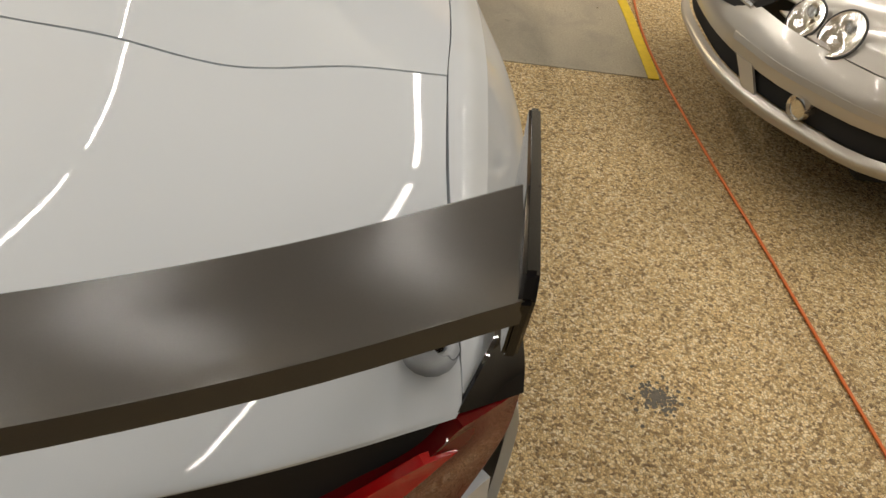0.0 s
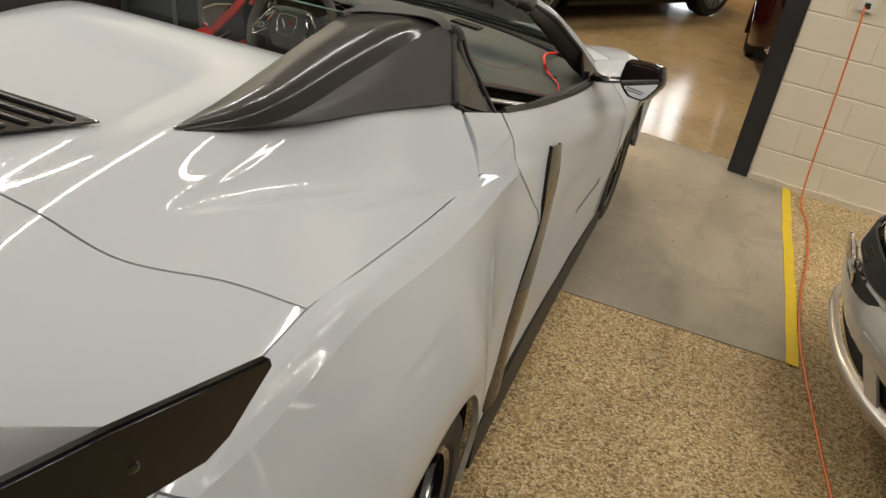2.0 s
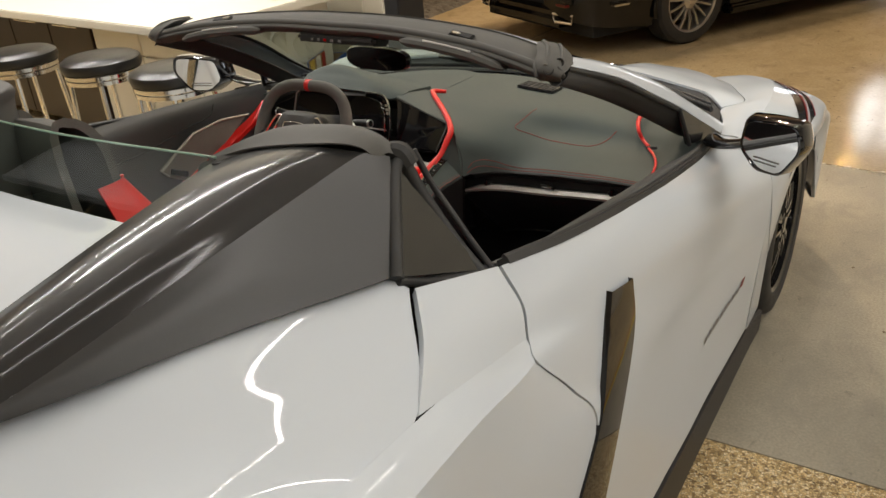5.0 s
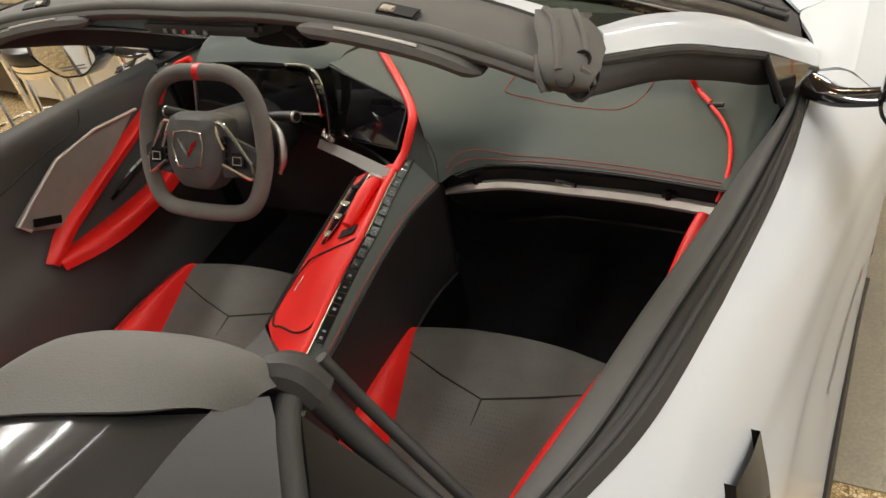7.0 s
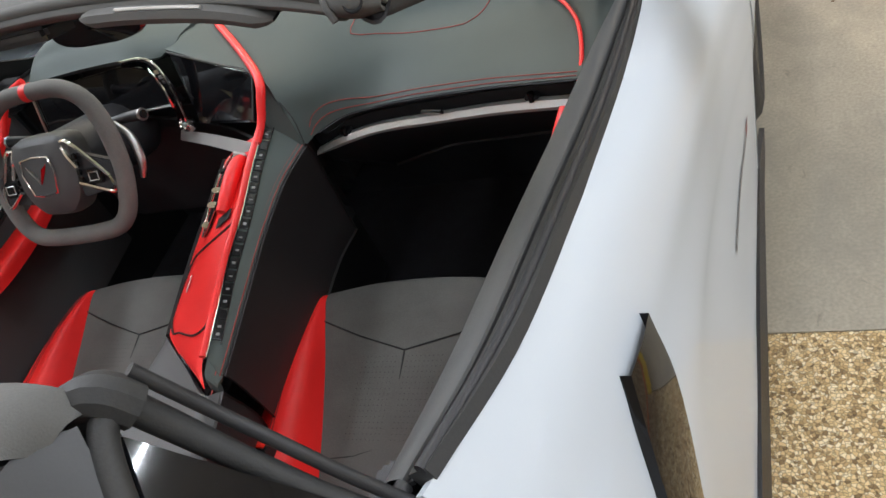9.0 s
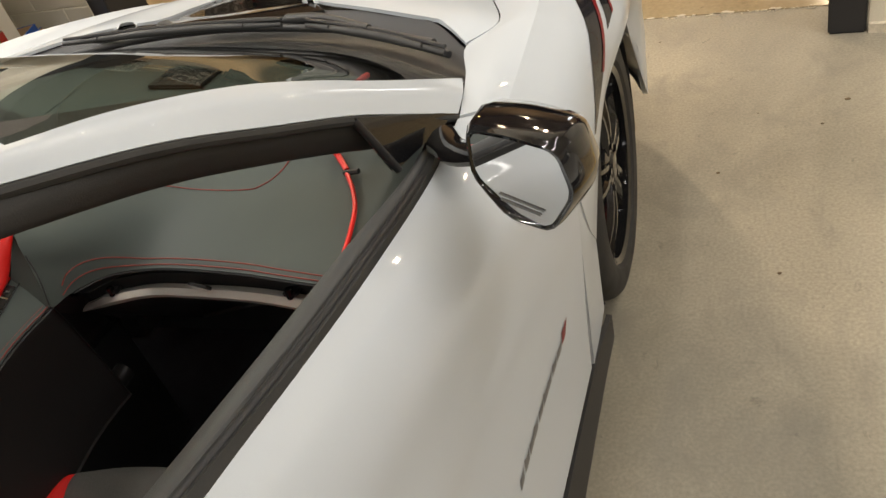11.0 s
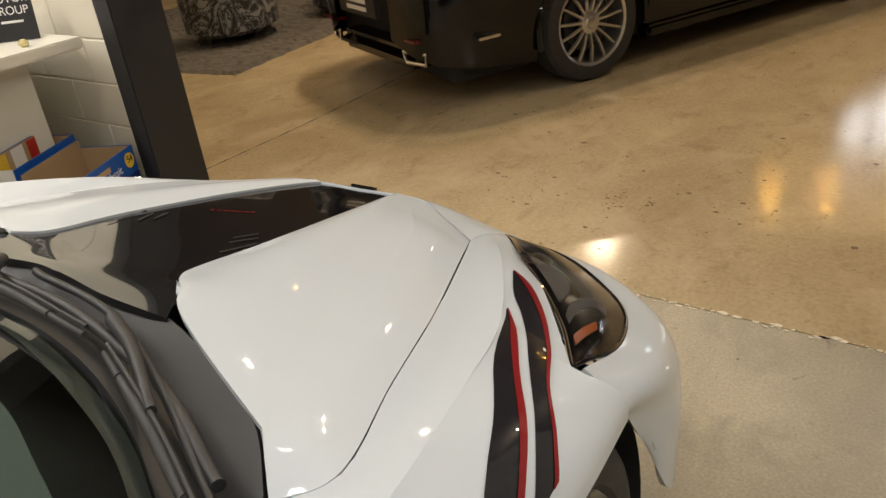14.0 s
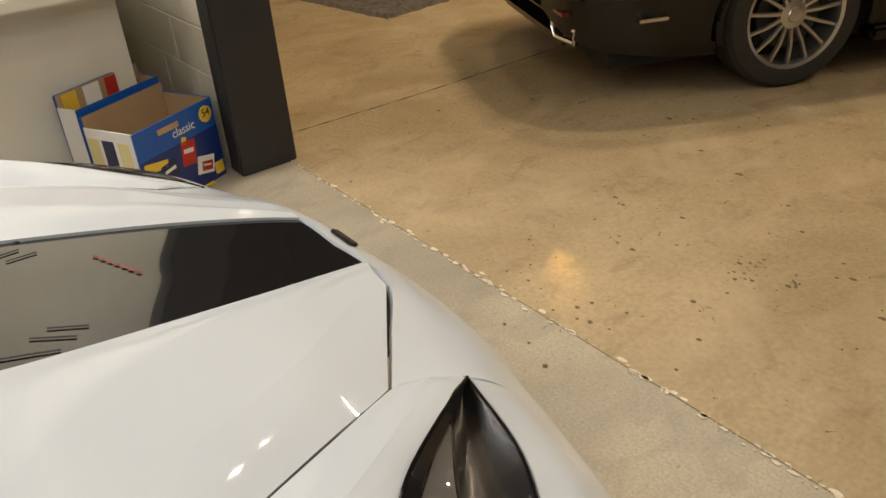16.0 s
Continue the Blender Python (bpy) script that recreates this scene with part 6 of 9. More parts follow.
# nacelles behind the seats
for s in (1, -1):
    def S(rows):
        return rows if s == 1 else flip(rows)
    bm = bmesh.new()
    grid_faces(bm, surface(S([
        [(0.338, 1.04, 1.082), (0.343, 1.038, 1.084), (0.352, 1.04, 1.083), (0.36, 1.045, 1.082)],
        [(0.345, 1.2, 1.105), (0.40, 1.2, 1.125), (0.45, 1.19, 1.12), (0.482, 1.175, 1.096)],
        [(0.345, 1.46, 1.15), (0.40, 1.46, 1.167), (0.47, 1.46, 1.162), (0.517, 1.45, 1.135)],
        [(0.345, 1.62, 1.175), (0.41, 1.65, 1.191), (0.485, 1.68, 1.192), (0.54, 1.68, 1.168)],
        [(0.335, 1.715, 1.182), (0.40, 1.772, 1.193), (0.49, 1.795, 1.2), (0.556, 1.83, 1.186)]]), 36, 20))
    inner = [(0.338, 1.04, 1.082), (0.345, 1.2, 1.105), (0.345, 1.46, 1.15), (0.345, 1.62, 1.175), (0.335, 1.715, 1.182)]
    grid_faces(bm, surface(S([inner, [(x + 0.004, y, 1.0) for x, y, z in inner]]), 4, 30))
    bmesh.ops.recalc_face_normals(bm, faces=bm.faces)
    nac = part("nacelle", bm, CARBON, car, "satin black carbon nacelle")
    bm = bmesh.new()
    grid_faces(bm, surface(S([
        [(0.36, 1.045, 1.082), (0.362, 1.045, 1.08), (0.364, 1.045, 1.078)],
        [(0.482, 1.175, 1.096), (0.486, 1.176, 1.092), (0.49, 1.178, 1.086)],
        [(0.517, 1.45, 1.135), (0.548, 1.455, 1.105), (0.578, 1.46, 1.065)],
        [(0.54, 1.68, 1.168), (0.595, 1.69, 1.1), (0.648, 1.69, 1.038)],
        [(0.556, 1.83, 1.186), (0.613, 1.79, 1.105), (0.66, 1.735, 1.032)],
        [(0.576, 1.87, 1.168), (0.625, 1.806, 1.096), (0.668, 1.742, 1.028)]]), 34, 10), 0.004, CAR_MID)
    part("nacelle_side", bm, SIDEBLACK, nac, "gloss black side of the nacelle")
    # padded cap
    bm = bmesh.new()
    grid_faces(bm, surface(S([
        [(0.333, 1.712, 1.186), (0.365, 1.75, 1.194), (0.405, 1.772, 1.199), (0.514, 1.80, 1.208), (0.552, 1.825, 1.197), (0.566, 1.845, 1.172)],
        [(0.334, 1.708, 1.192), (0.362, 1.785, 1.206), (0.404, 1.83, 1.212), (0.506, 1.85, 1.217), (0.556, 1.862, 1.204), (0.577, 1.87, 1.175)],
        [(0.345, 1.712, 1.18), (0.375, 1.815, 1.196), (0.41, 1.86, 1.2), (0.505, 1.88, 1.203), (0.56, 1.89, 1.185), (0.578, 1.89, 1.155)],
        [(0.36, 1.72, 1.13), (0.385, 1.81, 1.14), (0.42, 1.855, 1.145), (0.505, 1.875, 1.15), (0.558, 1.885, 1.135), (0.574, 1.885, 1.115)],
        [(0.36, 1.72, 0.9), (0.385, 1.80, 0.9), (0.42, 1.845, 0.9), (0.505, 1.865, 0.9), (0.555, 1.875, 0.9), (0.57, 1.875, 0.9)]]), 24, 24), 0.003, (0.35, 1.8, 1.0))
    part("nacelle_cap", bm, CAPGREY, nac, "dark grey padded cap")
    # quarter window and its seal
    bm = bmesh.new()
    prism(bm, [(0.583 * s, 1.875, 1.14), (0.664 * s, 1.74, 1.03), (0.71 * s, 1.905, 0.97)], (0.006 * s, 0.004, 0))
    quarter = part("quarter_window", bm, BLACK, car, "small black quarter window")
    rod("seal", [(0.665 * s, 1.735, 1.03), (0.625 * s, 1.80, 1.09), (0.585 * s, 1.87, 1.15), (0.587 * s, 1.9, 1.15)], 0.011, RUBBER, quarter, "black rubber seal")
    rod("seal", [(0.573 * s, 1.90, 1.165), (0.60 * s, 1.906, 1.105), (0.633 * s, 1.906, 1.06), (0.672 * s, 1.906, 1.01), (0.712 * s, 1.908, 0.962)], [0.013, 0.012, 0.011, 0.011, 0.013], RUBBER, quarter, "black rubber seal")
    rod("seal_lip", [(0.59 * s, 1.918, 1.165), (0.618 * s, 1.924, 1.105), (0.652 * s, 1.924, 1.06), (0.69 * s, 1.924, 1.01), (0.728 * s, 1.926, 0.962)], 0.006, TRIM, quarter, "inner seal lip")
    rod("seal", [(0.665 * s, 1.737, 1.025), (0.68 * s, 1.80, 0.995), (0.70 * s, 1.87, 0.975), (0.718 * s, 1.94, 0.962)], 0.008, TRIM, quarter)
    rod("seal_hook", [(0.545 * s, 1.885, 1.165), (0.578 * s, 1.895, 1.168), (0.592 * s, 1.9, 1.145)], [0.014, 0.018, 0.018], RUBBER, quarter, "worn rubber seal corner", smooth=10, sides=10)

# cockpit tub
strip("tub_side", [(0.682, 1.93, 0.885), (0.728, 2.4, 0.825), (0.785, 2.95, 0.785), (0.785, 3.3, 0.75)], [(0.66, 1.93, 0.15), (0.70, 2.4, 0.15), (0.74, 2.95, 0.15), (0.74, 3.3, 0.15)], TRIM, car, "black inner door panel", both=True, m=8)
for s in (1, -1):
    boxed("door_jamb", (0.697 * s - 0.035, 1.86, 0.35), (0.697 * s + 0.035, 1.985, 0.93), TRIM, car, "black door jamb", 0.01)
for s in (1, -1):
    boxed("inner_quarter", (0.755 * s - 0.045, 1.45, 0.45), (0.755 * s + 0.045, 1.9, 0.855), LINER, car, "black inner structure", 0.01)
# two black sheets added behind the deck joint so its gap stays dark
strip("quarter_gutter", [(0.655, 1.64, 0.985), (0.66, 1.74, 0.978), (0.69, 1.86, 0.94)], [(0.79, 1.54, 0.905), (0.79, 1.72, 0.905), (0.79, 1.88, 0.895)], LINER, car, "added black sheet that keeps the deck joint dark", both=True, n=10)
strip("quarter_backing", [(0.645, 1.6, 1.015), (0.652, 1.735, 1.018), (0.69, 1.89, 0.962)], [(0.635, 1.6, 0.8), (0.642, 1.735, 0.8), (0.68, 1.89, 0.8)], LINER, car, "added black backing that darkens the deck joint", both=True, n=10)
boxed("cabin_floor", (-0.74, 1.75, 0.16), (0.74, 3.5, 0.2), CARPET, car, "black carpeted cabin floor")
boxed("firewall", (-0.76, 3.2, 0.18), (0.76, 3.24, 0.78), CARPET, car, "black carpeted bulkhead")
boxed("rear_bulkhead", (-0.66, 1.71, 0.2), (0.66, 1.77, 0.96), TRIM, car, "black rear bulkhead")
boxed("wheel_arch_liner", (-0.9, 3.3, 0.2), (0.9, 3.99, 0.6), LINER, car, "black inner wheel housings")
boxed("wheel_arch_liner", (-0.86, 0.6, 0.2), (0.86, 1.3, 0.68), LINER, car, "black inner wheel housings")
for s in (1, -1):
    for cy, cz, r in ((3.644, 0.327, 0.374), (0.93, 0.345, 0.392)):
        bm = bmesh.new()
        arc = [(cy + r * math.cos(a), cz + r * math.sin(a)) for a in np.linspace(-0.35, math.pi + 0.35, 32)]
        grid_faces(bm, np.array([[(x * s, y, z) for x in (0.945, 0.85, 0.72)] for y, z in arc]))
        part("arch_liner", bm, LINER, car, "black wheel arch liner")
boxed("underbody", (-0.8, 0.25, 0.12), (0.8, 4.15, 0.15), LINER, car, "black flat underbody")
COCKPIT = (0.1, 2.45, 1.6)


def skin(name, rows, material, parent, label="", n=(20, 20), flange=0.006):
    """A padded surface that faces the open roof, its rim turned down."""
    bm = bmesh.new()
    g = surface(rows, n[0], n[1])
    du, dv = np.gradient(g, axis=0), np.gradient(g, axis=1)
    nn = np.cross(du, dv)[n[0] // 2, n[1] // 2]
    away = g[n[0] // 2, n[1] // 2] - nn * (1 if np.dot(nn, np.array(COCKPIT) - g[n[0] // 2, n[1] // 2]) > 0 else -1)
    grid_faces(bm, g, flange, away)
    bmesh.ops.recalc_face_normals(bm, faces=bm.faces)
    return part(name, bm, material, parent, label)


# door top seals
BELT_IN = [(0.69, 1.945, 0.945), (0.705, 2.1, 0.915), (0.722, 2.3, 0.89), (0.749, 2.5, 0.876), (0.773, 2.7, 0.862), (0.795, 2.88, 0.845), (0.80, 3.0, 0.845)]
BELT_OUT = [(0.744, 1.945, 0.98), (0.787, 2.09, 0.966), (0.808, 2.3, 0.934), (0.823, 2.5, 0.9), (0.829, 2.7, 0.871), (0.827, 2.88, 0.845), (0.825, 3.0, 0.852)]
def belt(f, drop=0.0):
    return [(a[0] + (d[0] - a[0]) * f, a[1] + (d[1] - a[1]) * f, a[2] + (d[2] - a[2]) * f - drop) for a, d in zip(BELT_IN, BELT_OUT)]
for s in (1, -1):
    skin("door_top_trim", [[(x * s, y, z) for x, y, z in belt(f, d)] for f, d in ((-0.16, 0.06), (-0.09, 0.004), (0.06, -0.006), (0.3, -0.006), (0.45, 0.0), (0.48, 0.012))], DASH2, car, "grey leather door top", n=(14, 40), flange=0)
strip("belt_groove", belt(0.5, 0.006), belt(0.62, 0.006), LINER, car, "dark window slot", both=True, flange=0.004, m=3)
strip("belt_seal", belt(0.62, -0.004), belt(1.0, -0.004), RUBBER, car, "black rubber belt seal", both=True, flange=0.014, m=4)
for s in (1, -1):
    rod("glass_slot_seal", [(0.738 * s, 1.945, 0.98), (0.775 * s, 2.1, 0.962), (0.795 * s, 2.3, 0.932), (0.81 * s, 2.5, 0.9), (0.818 * s, 2.7, 0.872), (0.82 * s, 2.88, 0.848)], 0.006, TRIM, car)
# rear glass between the nacelles
bm = bmesh.new()
grid_faces(bm, surface([[(-0.345, 1.715, 1.19), (0, 1.70, 1.19), (0.345, 1.715, 1.19)], [(-0.35, 1.70, 0.98), (0, 1.685, 0.98), (0.35, 1.70, 0.98)]], 4, 12))
o = part("rear_window", bm, GLASS, car, "tinted glass wind screen between the nacelles")
rod("glass_edge", [(-0.345, 1.715, 1.191), (0, 1.70, 1.191), (0.345, 1.715, 1.191)], 0.0022, GLASSEDGE, o, "polished pale edge of the glass", sides=6)
for s in (1, -1):
    rod("glass_seal", [(0.348 * s, 1.713, 1.185), (0.352 * s, 1.70, 1.0)], 0.009, RUBBER, o, "black rubber side seal", smooth=4)
o.visible_shadow = False

def slab(name, outline, depth, material, parent, label="", bevel=0.003, smooth=True):
    bm = bmesh.new()
    prism(bm, outline, depth)
    bmesh.ops.recalc_face_normals(bm, faces=bm.faces)
    if bevel:
        bmesh.ops.bevel(bm, geom=list(bm.edges), offset=bevel, segments=2, affect="EDGES")
    return part(name, bm, material, parent, label, smooth)


# windshield and header
head_rear = [(0, 2.43, 1.226), (0.2, 2.42, 1.226), (0.42, 2.385, 1.216), (0.545, 2.355, 1.202), (0.62, 2.335, 1.190)]
head_crest = [(0, 2.475, 1.243), (0.2, 2.465, 1.241), (0.42, 2.43, 1.231), (0.55, 2.40, 1.217), (0.635, 2.375, 1.203)]
head_mid = [(0, 2.535, 1.240), (0.2, 2.525, 1.238), (0.42, 2.49, 1.228), (0.56, 2.452, 1.212), (0.648, 2.405, 1.196)]
head_front = [(0, 2.58, 1.232), (0.2, 2.57, 1.23), (0.42, 2.535, 1.218), (0.56, 2.505, 1.20), (0.638, 2.475, 1.184)]
header = panel("windshield_header", [whole([head_mid, head_front])], WHITE, car, "white windshield frame", gaps=(0, 0, 0, 0), n=(8, 48))[0]
low = [(x, y + 0.010, z - 0.016) for x, y, z in head_rear]
low2 = [(x, y + 0.04, z - 0.026) for x, y, z in head_rear]
low3 = [(x * 0.98, y + 0.14, z - 0.03) for x, y, z in head_rear]
panel("header_trim", [whole([head_mid, head_crest, head_rear, low, low2, low3])], HEADTRIM, header, "dark grey padded header trim", gaps=(0, 0, 0, 0), n=(26, 60), flange=0.004)
rod("header_seal", [(-p[0], p[1] + 0.012, p[2] + 0.006) for p in reversed(head_rear[1:])] + [(p[0], p[1] + 0.012, p[2] + 0.006) for p in head_rear], 0.009, HEADTRIM, header, "dark rubber header seal", smooth=50)
for s in (1, -1):
    bm = bmesh.new()
    grid_faces(bm, surface([[(x * s, y, z) for x, y, z in r] for r in (
        [(0.575, 2.44, 1.224), (0.61, 2.455, 1.218), (0.648, 2.44, 1.203), (0.668, 2.41, 1.190)],
        [(0.592, 2.395, 1.226), (0.622, 2.40, 1.224), (0.653, 2.39, 1.212), (0.674, 2.378, 1.192)],
        [(0.607, 2.365, 1.217), (0.632, 2.362, 1.220), (0.657, 2.36, 1.211), (0.678, 2.36, 1.191)],
        [(0.614, 2.34, 1.206), (0.637, 2.332, 1.21), (0.658, 2.334, 1.204), (0.675, 2.342, 1.188)],
        [(0.620, 2.33, 1.188), (0.639, 2.322, 1.19), (0.657, 2.326, 1.187), (0.671, 2.338, 1.178)],
        [(0.618, 2.352, 1.168), (0.639, 2.345, 1.168), (0.655, 2.348, 1.168), (0.664, 2.358, 1.164)])], 26, 18), 0.004, (0.62 * s, 2.42, 1.1))
    latch = part("roof_latch_receiver", bm, HEADTRIM, header, "folded dark rubber roof seal corner")
    for pts, r in (([(0.588, 2.44, 1.224), (0.612, 2.405, 1.2245), (0.632, 2.36, 1.219), (0.643, 2.328, 1.204)], 0.005), ([(0.62, 2.45, 1.216), (0.645, 2.405, 1.217), (0.664, 2.36, 1.206)], 0.0045), ([(0.611, 2.352, 1.209), (0.618, 2.33, 1.198), (0.626, 2.322, 1.182)], 0.004), ([(0.662, 2.34, 1.201), (0.669, 2.345, 1.192), (0.671, 2.352, 1.178)], 0.004)):
        rod("seal_fold", [(x * s, y, z) for x, y, z in pts], r, HEADTRIM, latch, "raised rubber fold", smooth=14, sides=8)
    for c, r in (((0.661, 2.3545, 1.2055), 0.0085), ((0.650, 2.3265, 1.196), 0.0095)):
        bm = bmesh.new()
        revolve(bm, [(r * 1.15, 0.001), (r, 0.002), (r * 0.75, 0.0), (r * 0.6, -0.002), (0.0, -0.002)], Matrix.Translation((c[0] * s, c[1], c[2])) @ look((0, 0, 0), (-0.25 * s, 0.75, -0.6)), 14)
        part("latch_socket", bm, LINER, latch, "dark bolt hole in the seal")
    boxed("latch_slot", (-0.035, -0.011, -0.004), (0.035, 0.011, 0.003), LINER, header, "dark latch slot", 0.004, Matrix.Translation((0.40 * s, 2.418, 1.2325)) @ pose(0, 0, 0, 18, 4 * s, -14 * s))
    boxed("latch_plate", (-0.012, -0.006, 0.002), (0.012, 0.006, 0.006), CHROME, header, "small chrome latch plate", 0.002, Matrix.Translation((0.385 * s, 2.421, 1.2325)) @ pose(0, 0, 0, 18, 4 * s, -14 * s))
    bm = bmesh.new()
    va = catmull([(0.235, 2.415, 1.212), (0.33, 2.399, 1.209), (0.45, 2.377, 1.198), (0.535, 2.358, 1.182)], 30)
    g = []
    for i, c in enumerate(va):
        e = min(1.0, math.sqrt(max(0.02, min(i, 29 - i) / 3.0)))
        g.append([(c[0] * s, c[1] + dy * e, c[2] + dz * e) for dy, dz in ((0.0, 0.011), (-0.009, 0.008), (-0.013, 0.0), (-0.009, -0.009), (0.004, -0.013), (0.07, -0.016), (0.11, -0.012), (0.12, 0.0), (0.0, 0.011))])
    grid_faces(bm, np.array(g, float))
    bmesh.ops.recalc_face_normals(bm, faces=bm.faces)
    visor = part("sun_visor", bm, HEADTRIM, header, "dark grey padded sun visor")
    rod("visor_edge", [(c[0] * s, c[1] - 0.006, c[2] + 0.0105) for c in va[8:20]], 0.0022, SILVERTRIM, visor, "bright stitched edge of the visor", smooth=0, sides=6)
overhead = boxed("overhead_console", (-0.13, -0.035, -0.012), (0.13, 0.035, 0.012), TRIM, header, "black overhead switch panel", 0.008, Matrix.Translation((0.02, 2.465, 1.192)) @ pose(0, 0, 0, -14, 0, 0))
for k in range(5):
    boxed("switch", (-0.004, -0.0005, -0.003), (0.004, 0.002, 0.003), (REDGLOW if k == 2 else SCRIPT), overhead, "", 0, Matrix.Translation((-0.05 + 0.024 * k, 2.4305, 1.196)) @ pose(0, 0, 0, -14, 0, 0))
bm = bmesh.new()
g = []
for a in np.linspace(0, 2 * math.pi, 40, endpoint=False):
    x, z = 0.118 * math.copysign(abs(math.cos(a)) ** 0.6, math.cos(a)), 0.033 * math.copysign(abs(math.sin(a)) ** 0.7, math.sin(a))
    g.append([(-0.03 + x * f, 2.66 + d, 1.09 + z * f) for f, d in ((0.05, 0.0), (0.94, 0.0), (1.0, 0.006), (1.0, 0.014), (0.7, 0.034), (0.05, 0.04))])
grid_faces(bm, np.array(g + g[:1]))
bmesh.ops.remove_doubles(bm, verts=bm.verts, dist=0.0002)
bmesh.ops.recalc_face_normals(bm, faces=bm.faces)
rear_mirror = part("rearview_mirror", bm, BLACK, header, "black frameless rear-view mirror")
rod("mirror_stem", [(-0.03, 2.69, 1.10), (-0.02, 2.73, 1.165)], 0.012, TRIM, rear_mirror, "black mirror stem", smooth=0)
bm = bmesh.new()
ws = [[(0, 2.585, 1.229), (0.35, 2.55, 1.219), (0.635, 2.478, 1.181)], [(0, 2.88, 1.115), (0.38, 2.83, 1.107), (0.69, 2.745, 1.083)], [(0, 3.2, 0.97), (0.42, 3.12, 0.965), (0.755, 2.98, 0.947)], [(0, 3.5, 0.83), (0.47, 3.39, 0.83), (0.797, 3.2, 0.822)]]
wg = surface(whole(ws), 24, 36)
grid_faces(bm, wg)
o = part("windshield", bm, GLASS, car, "raked windshield glass")
o.visible_shadow = False
bm = bmesh.new()
grid_faces(bm, wg[:3] - np.array((0, 0, 0.004)))
part("windshield_band", bm, TRIM, o, "black frit band")
strip("windshield_edge", [(0.575, 2.52, 1.186), (0.645, 2.765, 1.072), (0.73, 2.995, 0.942), (0.765, 3.21, 0.824)], [(0.630, 2.478, 1.178), (0.688, 2.745, 1.080), (0.752, 2.985, 0.942), (0.79, 3.205, 0.818)], TRIM, o, "black frit along the glass", both=True, flange=0.001)
strip("windshield_foot", [(-0.76, 3.2, 0.826), (-0.46, 3.36, 0.836), (0, 3.465, 0.842), (0.46, 3.36, 0.836), (0.76, 3.2, 0.826)], [(-0.79, 3.2, 0.818), (-0.47, 3.385, 0.825), (0, 3.495, 0.826), (0.47, 3.385, 0.825), (0.79, 3.2, 0.818)], TRIM, o, "black frit at the foot of the glass", flange=0.001)
PIL_HI = [(0.636, 2.47, 1.188), (0.655, 2.60, 1.146), (0.688, 2.745, 1.086), (0.722, 2.865, 1.022), (0.75, 2.98, 0.954), (0.792, 3.2, 0.83)]
PIL_LO = [(0.664, 2.402, 1.187), (0.711, 2.567, 1.122), (0.744, 2.72, 1.043), (0.771, 2.837, 0.981), (0.794, 2.93, 0.924), (0.83, 3.05, 0.848)]
pm = [((a[0] + b[0]) / 2 + 0.007, (a[1] + b[1]) / 2, (a[2] + b[2]) / 2 + 0.007) for a, b in zip(PIL_HI, PIL_LO)]
panel("pillar", [[PIL_HI, pm, PIL_LO]], WHITE, header, "white windshield pillar", both=True, gaps=(0, 0, 0, 0), flange=0.014, n=(12, 44))
for s in (1, -1):
    rod("pillar_seal", [((x - 0.004) * s, y - 0.004, z - 0.006) for x, y, z in PIL_LO], 0.007, RUBBER, header, "black rubber pillar seal", smooth=30, sides=8)
PT_IN = [(0.655, 2.34, 1.165), (0.672, 2.567, 1.068), (0.70, 2.72, 0.99), (0.725, 2.837, 0.925), (0.745, 2.93, 0.872), (0.77, 3.05, 0.82)]
panel("pillar_trim", [[[(x - 0.004, y - 0.004, z - 0.006) for x, y, z in PIL_LO], [((a[0] + b[0]) / 2 + 0.008, (a[1] + b[1]) / 2 - 0.004, (a[2] + b[2]) / 2 - 0.004) for a, b in zip(PIL_LO, PT_IN)], PT_IN, [(x - 0.05, y + 0.03, z + 0.03) for x, y, z in PT_IN]]], PILTRIM, header, "dark pillar lining", both=True, gaps=(0, 0, 0, 0), flange=0.004, n=(16, 40))
for s in (1, -1):
    slab("corner_glass", [(0.776 * s, 2.835, 0.978), (0.795 * s, 2.865, 0.872), (0.83 * s, 3.05, 0.85)], (-0.012 * s, 0, 0), BLACK, header, "small black triangular pillar window", 0.002)
    rod("corner_frame", [(0.772 * s, 2.838, 0.972), (0.782 * s, 2.85, 0.93), (0.796 * s, 2.866, 0.872)], 0.006, TRIM, header, "black frame of the corner window", smooth=14)

# cowl and wipers
COWL_IN = [(0, 3.505, 0.828), (0.25, 3.47, 0.828), (0.47, 3.395, 0.828), (0.65, 3.295, 0.824), (0.80, 3.195, 0.82)]
COWL_OUT = [(0, 3.64, 0.828), (0.25, 3.612, 0.83), (0.48, 3.53, 0.842), (0.66, 3.44, 0.84), (0.757, 3.345, 0.815)]
panel("cowl", [whole([COWL_IN, [((a[0] + b[0]) / 2, (a[1] + b[1]) / 2, (a[2] + b[2]) / 2 - 0.028) for a, b in zip(COWL_IN, COWL_OUT)], COWL_OUT])], TRIM, car, "black plastic cowl", gaps=(0, 0, 0, 0), n=(12, 60), flange=0.02)
rod("cowl_ridge", [(-0.70, 3.34, 0.835), (-0.45, 3.46, 0.838), (0, 3.56, 0.836), (0.45, 3.46, 0.838), (0.70, 3.34, 0.835)], 0.009, TRIM, car, smooth=40)
